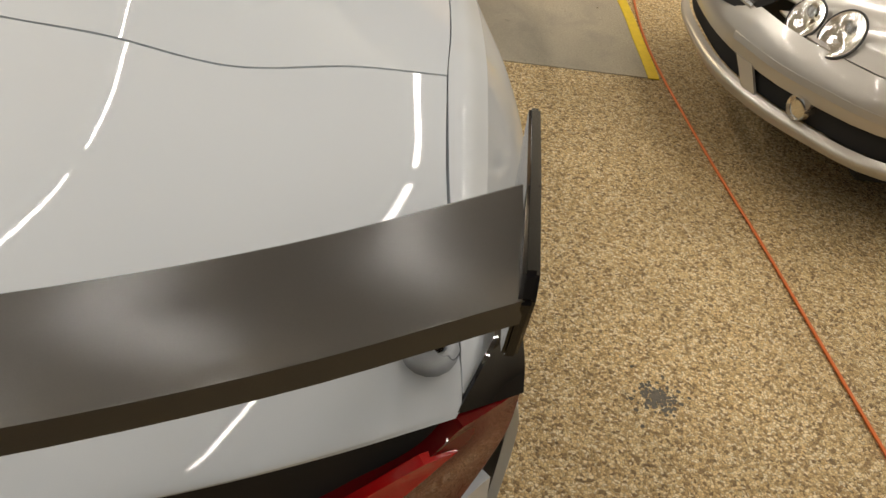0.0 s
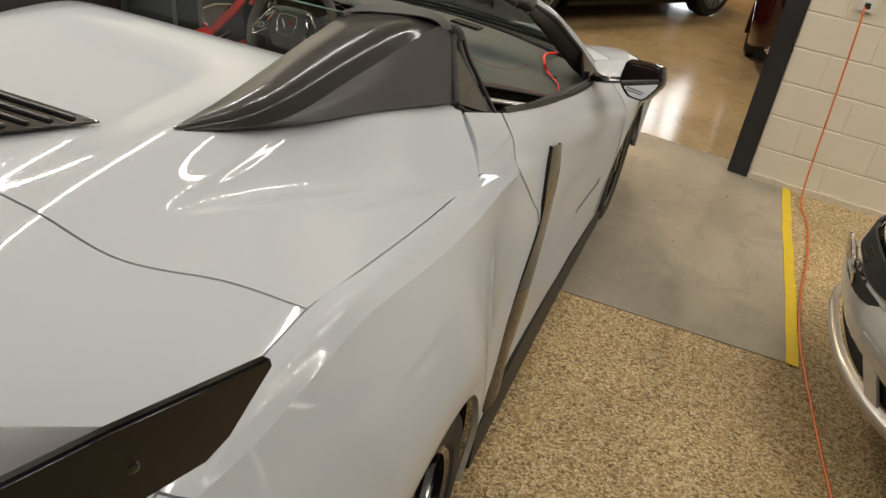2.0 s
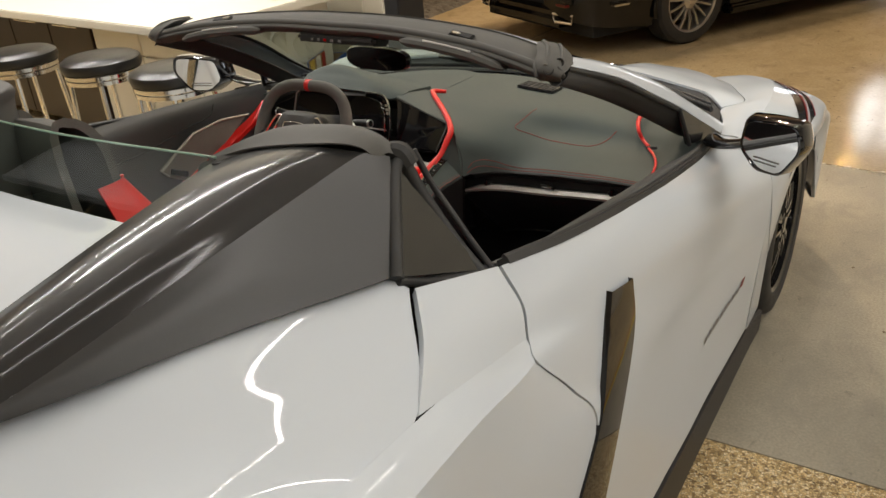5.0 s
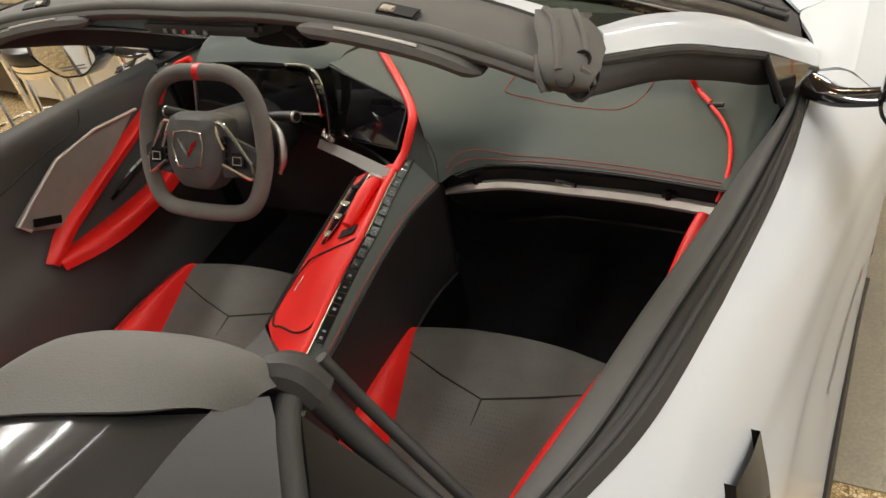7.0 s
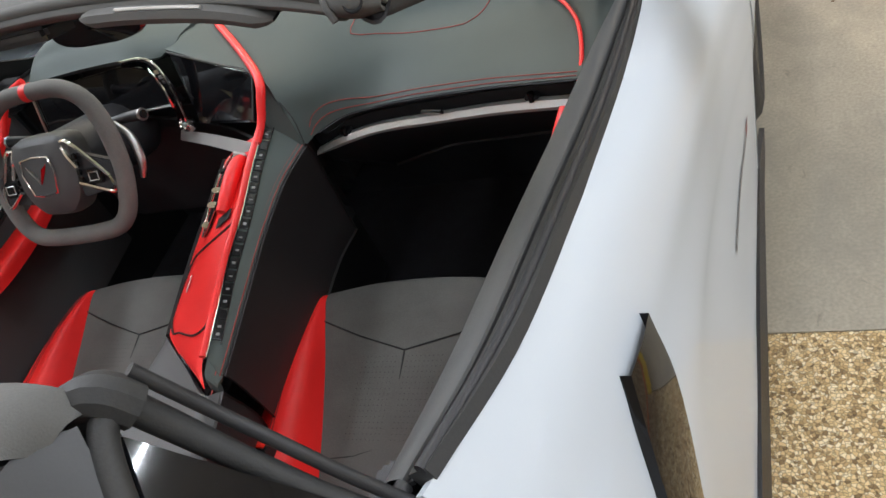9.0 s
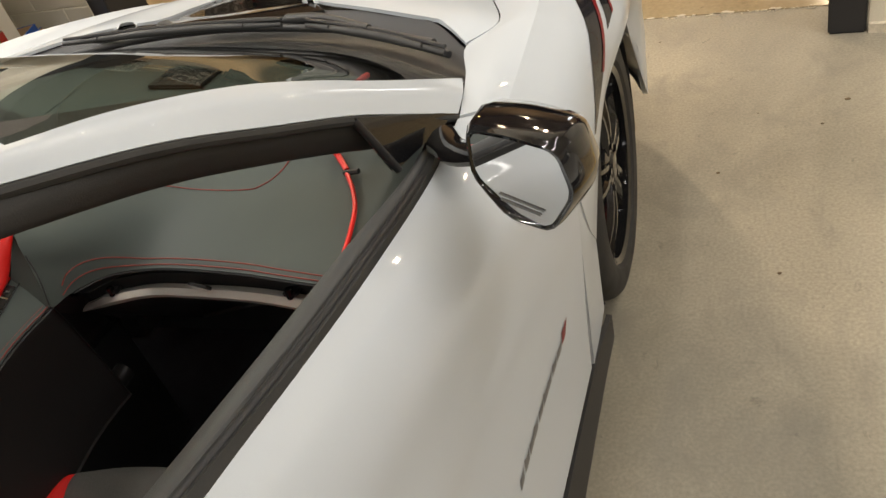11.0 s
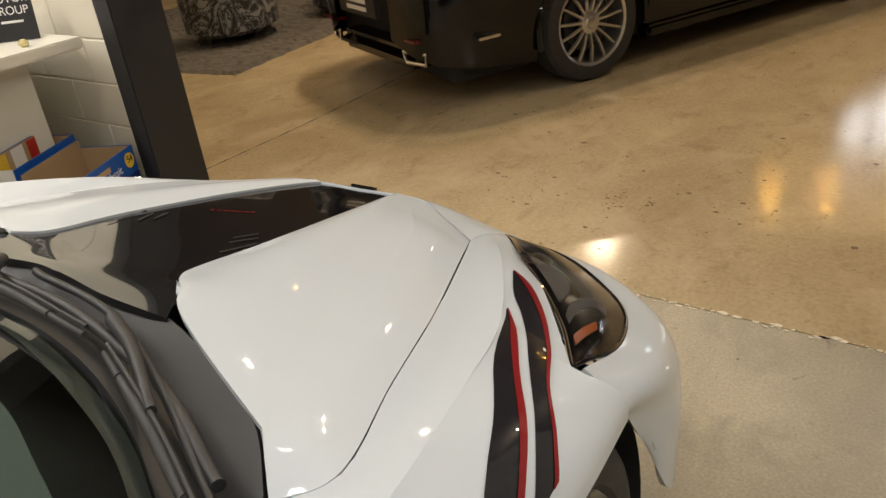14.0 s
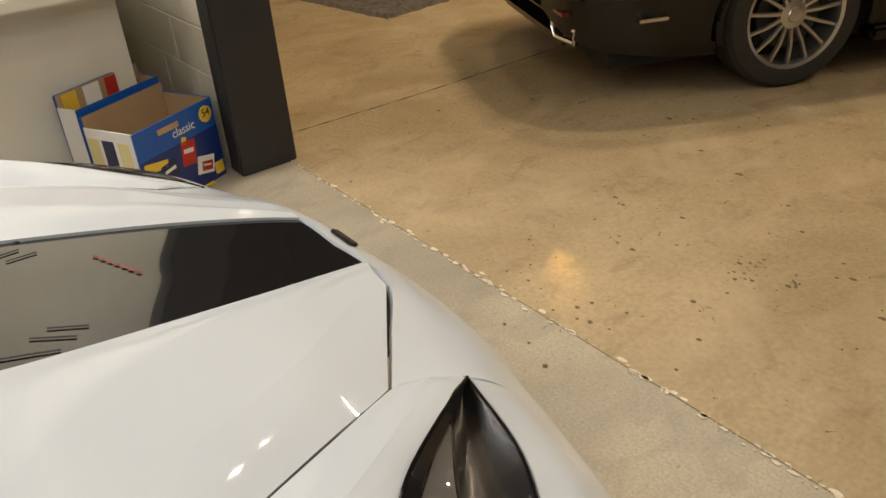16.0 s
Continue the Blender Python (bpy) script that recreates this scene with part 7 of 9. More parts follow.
for blade, arm_line in (([(-0.40, 3.515, 0.858), (0.0, 3.518, 0.862), (0.315, 3.471, 0.86)], [(-0.1, 3.585, 0.846), (-0.05, 3.56, 0.862), (0.0, 3.525, 0.868)]),
                        ([(0.386, 3.45, 0.86), (0.588, 3.356, 0.856), (0.745, 3.272, 0.845)], [(0.30, 3.53, 0.846), (0.42, 3.47, 0.862), (0.56, 3.38, 0.866)])):
    arm = rod("wiper_arm", arm_line, [0.013, 0.010, 0.007], TRIM, car, "black wiper arm", smooth=12)
    rod("wiper_blade", blade, [0.005, 0.009, 0.009, 0.005], RUBBER, arm, "black rubber wiper blade", smooth=30)
    rod("blade_spoiler", [(x, y + 0.008, z + 0.009) for x, y, z in blade], 0.004, TRIM, arm, smooth=30, sides=6)
    line = catmull(blade, 7)
    for p in line[1:-1]:
        boxed("blade_clip", (-0.003, -0.007, -0.004), (0.003, 0.01, 0.0085), TRIM, arm, "", 0.002, Matrix.Translation(p))
rod("cowl_edge", [(0.0, 3.60, 0.838), (0.261, 3.55, 0.84), (0.51, 3.435, 0.842), (0.74, 3.3, 0.828)], 0.007, TRIM, car, "raised rib of the cowl", smooth=30)


# side mirrors
def side_mirror(s):
    ob = subthing("side_mirror", (1.0 * s, 2.78, 0.88), "gloss black side mirror", "mirror")
    ob.parent = car
    ob.matrix_parent_inverse = car.matrix_basis.inverted()
    outline = [(0.947, 2.770, 0.991), (1.015, 2.722, 1.006), (1.079, 2.672, 1.014), (1.091, 2.668, 0.958), (1.046, 2.705, 0.881), (0.982, 2.745, 0.874), (0.935, 2.782, 0.914)]
    hexa = [Vector(p) for p in outline]
    for _ in range(2):
        hexa = [q for k in range(len(hexa)) for q in (hexa[k] * 0.85 + hexa[(k + 1) % len(hexa)] * 0.15, hexa[k] * 0.15 + hexa[(k + 1) % len(hexa)] * 0.85)]
    mid = sum(hexa, Vector()) / len(hexa)
    ahead = Vector((0.16, 0.98, -0.06)).normalized()
    bm = bmesh.new()
    core = mid + Vector((-0.01, 0, -0.012))
    facing = Vector((0.585, 0.81, 0.038)).normalized()

    def on_glass(p, f=1.0):
        q = core + (p - core) * f
        return q + ahead * (0.007 + facing.dot(core - q) / facing.dot(ahead))

    rings = [[bm.verts.new((on_glass(p, 0.9).x * s, on_glass(p, 0.9).y, on_glass(p, 0.9).z)) for p in hexa]]
    for d, f, up in ((0.0, 0.92, 0), (-0.003, 0.95, 0), (-0.003, 0.98, 0), (0.003, 1.01, 0), (0.012, 1.05, 0.001), (0.05, 1.1, -0.002), (0.085, 0.99, -0.006), (0.108, 0.7, -0.008), (0.118, 0.2, -0.01)):
        rings.append([bm.verts.new(((mid + (p - mid) * f + ahead * d).x * s, (mid + (p - mid) * f + ahead * d).y, (mid + (p - mid) * f + ahead * d).z + up)) for p in hexa])
    n = len(hexa)
    for i in range(len(rings) - 1):
        for k in range(n):
            bm.faces.new((rings[i][k], rings[i][(k + 1) % n], rings[i + 1][(k + 1) % n], rings[i + 1][k]))
    bm.faces.new(rings[-1])
    bmesh.ops.recalc_face_normals(bm, faces=bm.faces)
    part("mirror_shell", bm, BLACK, ob, "gloss black mirror shell")
    bm = bmesh.new()
    bm.faces.new([bm.verts.new((on_glass(p, 0.9).x * s, on_glass(p, 0.9).y, on_glass(p, 0.9).z)) for p in hexa])
    part("mirror_glass", bm, MIRROR, ob, "convex mirror glass", smooth=False)
    bm = bmesh.new()
    tube(bm, [(0.83 * s, 2.93, 0.853), (0.88 * s, 2.885, 0.878), (0.955 * s, 2.855, 0.92)], [0.024, 0.018, 0.017], 10, smooth=8)
    bmesh.ops.scale(bm, vec=(1, 1.5, 0.7), verts=bm.verts, space=Matrix.Translation((0, -2.87, -0.87)))
    part("mirror_foot", bm, BLACK, ob, "black mirror foot")
    for k in range(2):
        a, d = Vector((0.975, 2.749, 0.908 - 0.009 * k)), Vector((1.045 - 0.008 * k, 2.734, 0.912 - 0.009 * k))
        quad = [on_glass(p) - facing * 0.001 for p in (a, d, d + Vector((0, 0, -0.003)), a + Vector((0, 0, -0.003)))]
        bm = bmesh.new()
        prism(bm, [(p.x * s, p.y, p.z) for p in quad], (0, -0.0006, 0))
        bmesh.ops.recalc_face_normals(bm, faces=bm.faces)
        part("warning_text_bar", bm, SCRIPT, ob, smooth=False)


side_mirror(1)
side_mirror(-1)


# wheels
def road_wheel(x, y, r, rim, s, front):
    ob = subthing("wheel", (x, y, 0), "black split-spoke alloy wheel with low-profile tyre", "wheel")
    ob.parent = car
    ob.matrix_parent_inverse = car.matrix_basis.inverted()
    ax = Matrix.Translation((x, y, r)) @ pose(0, 0, 0, 0, 90 * s, 0)
    w = 0.122 if front else 0.15
    bm = bmesh.new()
    revolve(bm, [(rim - 0.012, -2 * w), (r - 0.025, -2 * w), (r, -2 * w + 0.035), (r, -0.035), (r - 0.006, -0.018), (r - 0.02, -0.004), (rim + 0.035, 0.004), (rim + 0.008, 0.0), (rim - 0.006, -0.012)], ax, 72)
    part("tyre", bm, TYRE, ob, "black low-profile tyre")
    bm = bmesh.new()
    revolve(bm, [(rim - 0.012, -0.24), (rim - 0.022, -0.06), (rim - 0.018, -0.012), (rim - 0.004, -0.006), (rim + 0.004, -0.01)], ax, 72)
    part("rim", bm, RIM, ob, "gloss black rim")
    for k in range(5):
        turn = ax @ Matrix.Rotation(math.pi + 2 * math.pi * k / 5, 4, "Z")
        bm = bmesh.new()
        for side in (-1, 1):
            prev = None
            for f in np.linspace(0, 1, 7):
                rad = 0.04 + (rim - 0.052) * f
                mid = side * (0.0155 + 0.026 * f ** 1.4)
                half = 0.0135 - 0.004 * f + 0.006 * max(0.0, f - 0.8)
                h = -0.026 + 0.012 * math.sin(math.pi * min(1.0, 0.15 + f)) - 0.004 * f
                cur = [bm.verts.new(turn @ Vector((rad, mid + dy, h + dz))) for dy, dz in ((-half, -0.012), (-half * 0.45, 0.004), (half * 0.45, 0.004), (half, -0.012), (half * 0.9, -0.04), (-half * 0.9, -0.04))]
                if prev:
                    for q in range(6):
                        bm.faces.new((prev[q], prev[(q + 1) % 6], cur[(q + 1) % 6], cur[q]))
                prev = cur
        bmesh.ops.recalc_face_normals(bm, faces=bm.faces)
        part("spoke", bm, RIM, ob, "gloss black split spoke", smooth=False)
    bm = bmesh.new()
    revolve(bm, [(0.0, -0.008), (0.028, -0.01), (0.034, -0.016), (0.07, -0.022), (0.075, -0.05)], ax, 32)
    part("hub_cap", bm, RIM, ob, "black hub cap")
    for k in range(5):
        a = 2 * math.pi * (k + 0.5) / 5
        bm = bmesh.new()
        revolve(bm, [(0.0, -0.01), (0.008, -0.01), (0.01, -0.03)], ax @ Matrix.Translation((0.054 * math.cos(a), 0.054 * math.sin(a), 0)), 8)
        part("wheel_nut", bm, RIM, ob)
    bm = bmesh.new()
    revolve(bm, [(0.07, -0.07), (0.17, -0.075), (0.17, -0.095), (0.07, -0.095)], ax, 40)
    part("brake_disc", bm, ALU, ob, "steel brake disc")
    bm = bmesh.new()
    g = []
    for f in np.linspace(-0.25, 0.85, 9):
        ang = math.pi * (0.5 if s > 0 else 0.5) + f
        ring = []
        for rad, h in ((0.13, -0.06), (0.14, -0.048), (0.21, -0.048), (rim - 0.024, -0.06), (rim - 0.024, -0.11), (0.13, -0.11)):
            v = Vector((rad * math.sin(ang) * 0 + rad * math.cos(ang + math.pi), rad * math.sin(ang + math.pi), h))
            ring.append(ax @ v)
        g.append([tuple(p) for p in ring + ring[:1]])
    grid_faces(bm, np.array(g))
    bmesh.ops.recalc_face_normals(bm, faces=bm.faces)
    part("brake_caliper", bm, CALIPER, ob, "red brake caliper")


for s in (1, -1):
    road_wheel(0.953 * s, 3.644, 0.327, 0.243, s, True)
    road_wheel(0.965 * s, 0.93, 0.345, 0.256, s, False)

# ---- the cabin ----
# passenger dashboard: the stitched edge runs along the vent and on down the console ridge
VENT = [(0.156, 2.794, 0.674), (0.235, 2.795, 0.694), (0.305, 2.813, 0.694), (0.415, 2.796, 0.707), (0.544, 2.761, 0.732), (0.643, 2.726, 0.753), (0.726, 2.697, 0.767)]
LIP = [(0.201, 2.707, 0.754), (0.214, 2.748, 0.753), (0.253, 2.789, 0.751), (0.322, 2.804, 0.751), (0.414, 2.786, 0.766), (0.555, 2.746, 0.79), (0.643, 2.715, 0.806), (0.752, 2.683, 0.819)]
dash = skin("dashboard", [
    LIP,
    [(0.183, 2.728, 0.804), (0.214, 2.765, 0.788), (0.257, 2.807, 0.777), (0.327, 2.829, 0.766), (0.42, 2.81, 0.778), (0.557, 2.772, 0.798), (0.648, 2.741, 0.811), (0.756, 2.71, 0.82)],
    [(0.152, 2.765, 0.866), (0.205, 2.799, 0.837), (0.256, 2.853, 0.815), (0.334, 2.905, 0.801), (0.428, 2.898, 0.799), (0.568, 2.871, 0.806), (0.666, 2.839, 0.813), (0.772, 2.815, 0.815)],
    [(0.045, 2.89, 0.884), (0.14, 2.92, 0.87), (0.24, 2.959, 0.848), (0.345, 2.998, 0.819), (0.447, 2.994, 0.812), (0.584, 2.98, 0.814), (0.679, 2.954, 0.814), (0.778, 2.934, 0.809)],
    [(-0.06, 3.01, 0.892), (0.08, 3.05, 0.88), (0.219, 3.071, 0.865), (0.357, 3.077, 0.854), (0.466, 3.071, 0.847), (0.595, 3.049, 0.836), (0.695, 3.025, 0.827), (0.786, 3.004, 0.816)],
    [(-0.1, 3.36, 0.862), (0.05, 3.37, 0.862), (0.2, 3.35, 0.858), (0.35, 3.32, 0.852), (0.48, 3.27, 0.846), (0.6, 3.22, 0.84), (0.7, 3.16, 0.836), (0.79, 3.101, 0.83)]], DASH, car, "dark green-grey leather dashboard", n=(34, 44), flange=0.004)
skin("dash_top", [
    [(-0.06, 2.95, 0.888), (-0.2, 2.97, 0.892), (-0.45, 2.97, 0.885), (-0.74, 2.93, 0.85)],
    [(-0.06, 3.1, 0.886), (-0.2, 3.12, 0.888), (-0.4, 3.12, 0.878), (-0.75, 3.05, 0.84)],
    [(-0.09, 3.36, 0.862), (-0.2, 3.38, 0.86), (-0.4, 3.33, 0.85), (-0.76, 3.12, 0.83)]], DASH, dash, "dark leather dash top")
skin("dash_centre", [
    [(-0.142, 2.905, 0.906), (0.0, 2.84, 0.892), (0.118, 2.795, 0.878), (0.146, 2.767, 0.862)],
    [(-0.15, 2.96, 0.91), (-0.05, 2.92, 0.896), (0.06, 2.86, 0.882), (0.108, 2.812, 0.870)],
    [(-0.2, 3.04, 0.905), (-0.13, 3.03, 0.898), (-0.08, 3.02, 0.892), (-0.066, 3.008, 0.886)]], DASH, dash, "dark leather behind the centre screen")
speaker_top = boxed("speaker_grille", (-0.068, -0.04, 0), (0.068, 0.04, 0.008), TRIM, car, "black speaker grille on the dash top", 0.004, Matrix.Translation((0.195, 3.25, 0.862)) @ pose(0, 0, 0, -3, 3, -4))
for a in range(6):
    for d in range(4):
        boxed("grille_hole", (-0.062 + 0.021 * a, -0.036 + 0.019 * d, 0.0075), (-0.046 + 0.021 * a, -0.022 + 0.019 * d, 0.0092), LINER, speaker_top, "", 0, Matrix.Translation((0.195, 3.25, 0.862)) @ pose(0, 0, 0, -3, 3, -4))
for s in (1, -1):
    boxed("dash_end", (0.775 * s - 0.035, 2.98, 0.55), (0.775 * s + 0.03, 3.22, 0.80), TRIM, car, "black dash end beside the pillar", 0.012)
# long air vent over the footwell
strip("vent_recess", [(x, y + 0.012, z + 0.034) for x, y, z in VENT], [(x, y + 0.014, z + 0.004) for x, y, z in VENT], LINER, dash, "dark air vent slot")
strip("vent_lip", [(p[0], p[1] - 0.001, p[2] - 0.001) for p in LIP[1:]], [(p[0], p[1] + 0.022, p[2] - 0.022) for p in LIP[1:]], TRIM, dash, "black underside of the dash lip", flange=0.002)
bm = bmesh.new()
a = catmull(VENT, 44)
g = []
for i, p in enumerate(a):
    f = min(1.0, i / 5.0)
    h = 0.0035 + 0.0065 * f
    g.append([p + (0, 0.006, h), p + (0, -0.006, h + 0.001), p + (0, -0.014, h * 0.2), p + (0, -0.012, -h * 0.5), p + (0, 0.004, -h * 0.8)])
grid_faces(bm, np.array(g))
bmesh.ops.recalc_face_normals(bm, faces=bm.faces)
part("vent_trim", bm, SILVERTRIM, dash, "bright satin metal vent strip")
for f, w in ((1.0, 0.012), (4.15, 0.012), (5.0, 0.012)):
    i = int(f)
    q = np.array(VENT[i]) * (1 - f + i) + np.array(VENT[min(i + 1, 6)]) * (f - i)
    if w and i != 4:
        boxed("vent_tab", (q[0] - w, q[1] - 0.006, q[2] + 0.012), (q[0] + w, q[1] + 0.012, q[2] + 0.02), TRIM, dash, bevel=0.002)
        rod("vent_knob", [(q[0], q[1] - 0.004, q[2] + 0.01), (q[0], q[1] - 0.002, q[2] + 0.026)], 0.006, BUTTON, dash, smooth=0, sides=8)
boxed("vent_badge", (-0.022, -0.003, -0.006), (0.022, 0.003, 0.006), BUTTON, dash, "small black badge in the vent", 0.001, Matrix.Translation((0.433, 2.783, 0.731)) @ pose(0, 0, 0, 35, 0, -14))
boxed("badge_bar", (-0.017, -0.0045, -0.0015), (0.017, -0.0025, 0.0015), SILVERTRIM, dash, "", 0, Matrix.Translation((0.433, 2.783, 0.731)) @ pose(0, 0, 0, 35, 0, -14))
skin("glove_panel", [[(x, y + 0.004, z - 0.008) for x, y, z in VENT], [(x + 0.01, y + 0.05, z - 0.07) for x, y, z in VENT], [(x + 0.02, y + 0.2, z - 0.22) for x, y, z in VENT]], TRIM, car, "black lower passenger dash")
for lift in (0.0055, 0.0145):
    rod("stitching", lay([(p[0], p[1] + lift, p[2]) for p in catmull(LIP, 44)[3:-1]], dash, DOWN, 0.0006), 0.0010, STITCH, dash, "red stitching", smooth=0, sides=5)
rod("stitching", lay(catmull([(0.275, 3.057, 0.859), (0.26, 2.968, 0.842), (0.259, 2.94, 0.837), (0.272, 2.934, 0.83), (0.333, 2.947, 0.81), (0.472, 2.936, 0.805), (0.502, 2.943, 0.806), (0.522, 2.965, 0.81), (0.544, 3.022, 0.829)], 50), dash, DOWN, 0.0006), 0.0010, STITCH, dash, "red stitching of the airbag cover", smooth=0, sides=5)
rod("seam", [(0.146, 2.765, 0.864), (0.195, 2.725, 0.812), (0.207, 2.702, 0.766)], 0.0012, SEAMDARK, dash, "", smooth=12, sides=5)
# red piping
rod("red_trim", [(-0.03, 3.03, 0.893), (-0.064, 3.012, 0.897), (-0.05, 2.985, 0.896), (0.04, 2.888, 0.889), (0.112, 2.806, 0.879), (0.142, 2.762, 0.868), (0.143, 2.738, 0.848), (0.136, 2.715, 0.818), (0.131, 2.68, 0.798)], [0.006, 0.0075, 0.0075, 0.008, 0.0085, 0.009, 0.009, 0.008, 0.007], RED, dash, "red leather piping", smooth=60)
rod("red_trim", [(0.612, 3.215, 0.848), (0.592, 3.13, 0.857), (0.596, 3.06, 0.857), (0.618, 2.995, 0.851), (0.633, 2.989, 0.826), (0.664, 2.949, 0.822)], [0.0055, 0.0062, 0.006, 0.0055, 0.005, 0.0048], RED, dash, "red leather piping", smooth=30)
rod("red_trim", [(0.666, 2.942, 0.82), (0.694, 2.897, 0.821), (0.717, 2.845, 0.821), (0.731, 2.785, 0.821), (0.737, 2.735, 0.818), (0.735, 2.7, 0.809), (0.73, 2.687, 0.792)], 0.0036, RED, dash, "red leather piping", smooth=30)
rod("clip", [(0.660, 2.945, 0.820), (0.688, 2.942, 0.824)], 0.0045, TRIM, dash, smooth=0, sides=6)
# instrument cowl, its display and the chrome bezel down to the volume knob
cowl = skin("instrument_hood", [
    [(-0.535, 2.855, 0.80), (-0.515, 2.86, 0.888), (-0.48, 2.862, 0.915), (-0.36, 2.858, 0.926), (-0.23, 2.865, 0.922), (-0.185, 2.872, 0.908), (-0.148, 2.89, 0.898)],
    [(-0.55, 2.90, 0.80), (-0.53, 2.905, 0.905), (-0.48, 2.905, 0.94), (-0.37, 2.90, 0.955), (-0.24, 2.905, 0.94), (-0.17, 2.915, 0.92), (-0.12, 2.92, 0.906)],
    [(-0.57, 2.96, 0.80), (-0.545, 2.96, 0.91), (-0.47, 2.955, 0.958), (-0.38, 2.95, 0.976), (-0.28, 2.955, 0.948), (-0.19, 2.96, 0.925), (-0.12, 2.96, 0.908)],
    [(-0.58, 3.06, 0.80), (-0.555, 3.06, 0.87), (-0.46, 3.06, 0.90), (-0.36, 3.06, 0.92), (-0.28, 3.07, 0.915), (-0.2, 3.06, 0.905), (-0.1, 3.05, 0.9)]], DASH, car, "dark leather instrument cowl with a raised peak", n=(24, 40), flange=0.012)
slab("instrument_display", [(-0.512, 2.868, 0.892), (-0.235, 2.874, 0.905), (-0.165, 2.868, 0.885), (-0.132, 2.845, 0.812), (-0.33, 2.84, 0.808), (-0.52, 2.838, 0.80)], (0, 0.02, -0.008), SCREEN, cowl, "black glass instrument display")
for a in ([(-0.513, 2.862, 0.892), (-0.522, 2.832, 0.80)], [(-0.513, 2.862, 0.893), (-0.49, 2.864, 0.907), (-0.43, 2.862, 0.916)], [(-0.522, 2.832, 0.80), (-0.44, 2.832, 0.806), (-0.28, 2.836, 0.812), (-0.13, 2.842, 0.812)]):
    rod("display_trim", a, 0.0028, ALU, cowl, "thin bright display trim", smooth=10, sides=6)
strip("bezel", [(-0.225, 2.866, 0.912), (-0.19, 2.866, 0.906), (-0.168, 2.862, 0.896), (-0.15, 2.85, 0.86), (-0.146, 2.838, 0.80), (-0.152, 2.835, 0.775)], [(-0.22, 2.862, 0.92), (-0.17, 2.862, 0.919), (-0.138, 2.856, 0.905), (-0.122, 2.842, 0.86), (-0.126, 2.832, 0.80), (-0.132, 2.83, 0.778)], BLACK, cowl, "gloss black bezel between the displays", n=24, flange=0.008)
for a in ([(-0.222, 2.858, 0.922), (-0.17, 2.858, 0.921), (-0.138, 2.852, 0.907), (-0.121, 2.838, 0.86), (-0.125, 2.828, 0.80), (-0.131, 2.826, 0.778)], [(-0.165, 2.858, 0.895), (-0.149, 2.846, 0.858), (-0.146, 2.834, 0.81)]):
    rod("bezel_edge", a, 0.003, CHROME, cowl, "chrome edge of the bezel", smooth=24, sides=6)
for z in (0.875, 0.862, 0.85):
    boxed("bezel_key", (-0.006, -0.003, -0.004), (0.006, 0.003, 0.004), CHROME, cowl, "", 0.001, Matrix.Translation((-0.133 + (0.875 - z) * 0.1, 2.842, z + 0.018)) @ pose(0, 0, 0, -18, 0, 0))
SC = [Vector(p) for p in ((-0.13, 2.895, 0.902), (0.118, 2.793, 0.876), (0.110, 2.728, 0.812), (-0.108, 2.833, 0.762))]
sn = (SC[1] - SC[0]).cross(SC[2] - SC[1]).normalized()
sn = sn if sn.y < 0 else -sn
screen = slab("centre_screen", SC, -sn * 0.02, SCREEN, car, "black centre touch screen turned to the driver", 0.004)
rod("screen_edge", [SC[0] + sn * 0.002, SC[1] + sn * 0.002 + (SC[0] - SC[1]) * 0.04, SC[1] + sn * 0.002 + (SC[2] - SC[1]) * 0.12, SC[2] + sn * 0.002], 0.0022, TRIM, screen, "satin black screen rim", smooth=0, sides=6)
bm = bmesh.new()
revolve(bm, [(0.0, 0.006), (0.008, 0.006), (0.010, 0.003), (0.0145, 0.008), (0.017, 0.002), (0.017, -0.012)], look(Vector((-0.136, 2.838, 0.760)) + sn * 0.012, Vector((-0.136, 2.838, 0.760)) - sn), 24)
part("volume_knob", bm, CHROME, screen, "chrome volume knob")
strip("console_vent_strip", [(-0.19, 2.855, 0.738), (-0.05, 2.785, 0.760), (0.118, 2.688, 0.792)], [(-0.195, 2.842, 0.722), (-0.055, 2.77, 0.742), (0.108, 2.672, 0.772)], SILVERTRIM, car, "bright metal strip under the screen", n=12)
boxed("lower_dash", (-0.60, 2.90, 0.45), (0.1, 3.1, 0.80), TRIM, car, "black lower dash", 0.03)
skin("knee_panel", [[(-0.54, 2.85, 0.79), (-0.3, 2.86, 0.795), (-0.1, 2.86, 0.74), (0.08, 2.75, 0.755)], [(-0.54, 2.90, 0.70), (-0.3, 2.92, 0.70), (-0.12, 2.9, 0.66), (0.02, 2.82, 0.68)], [(-0.54, 3.0, 0.58), (-0.3, 3.02, 0.56), (-0.12, 3.0, 0.55), (0.0, 2.95, 0.56)]], LINER, car, "black knee panel")
for k in range(7):
    boxed("vent_slat", (-0.045, -0.003, -0.0015), (0.045, 0.003, 0.0015), TRIM, car, "", 0, Matrix.Translation((-0.06 + 0.004 * k, 2.83 - 0.004 * k, 0.715 - 0.013 * k)) @ pose(0, 0, 0, 20, 0, -30))
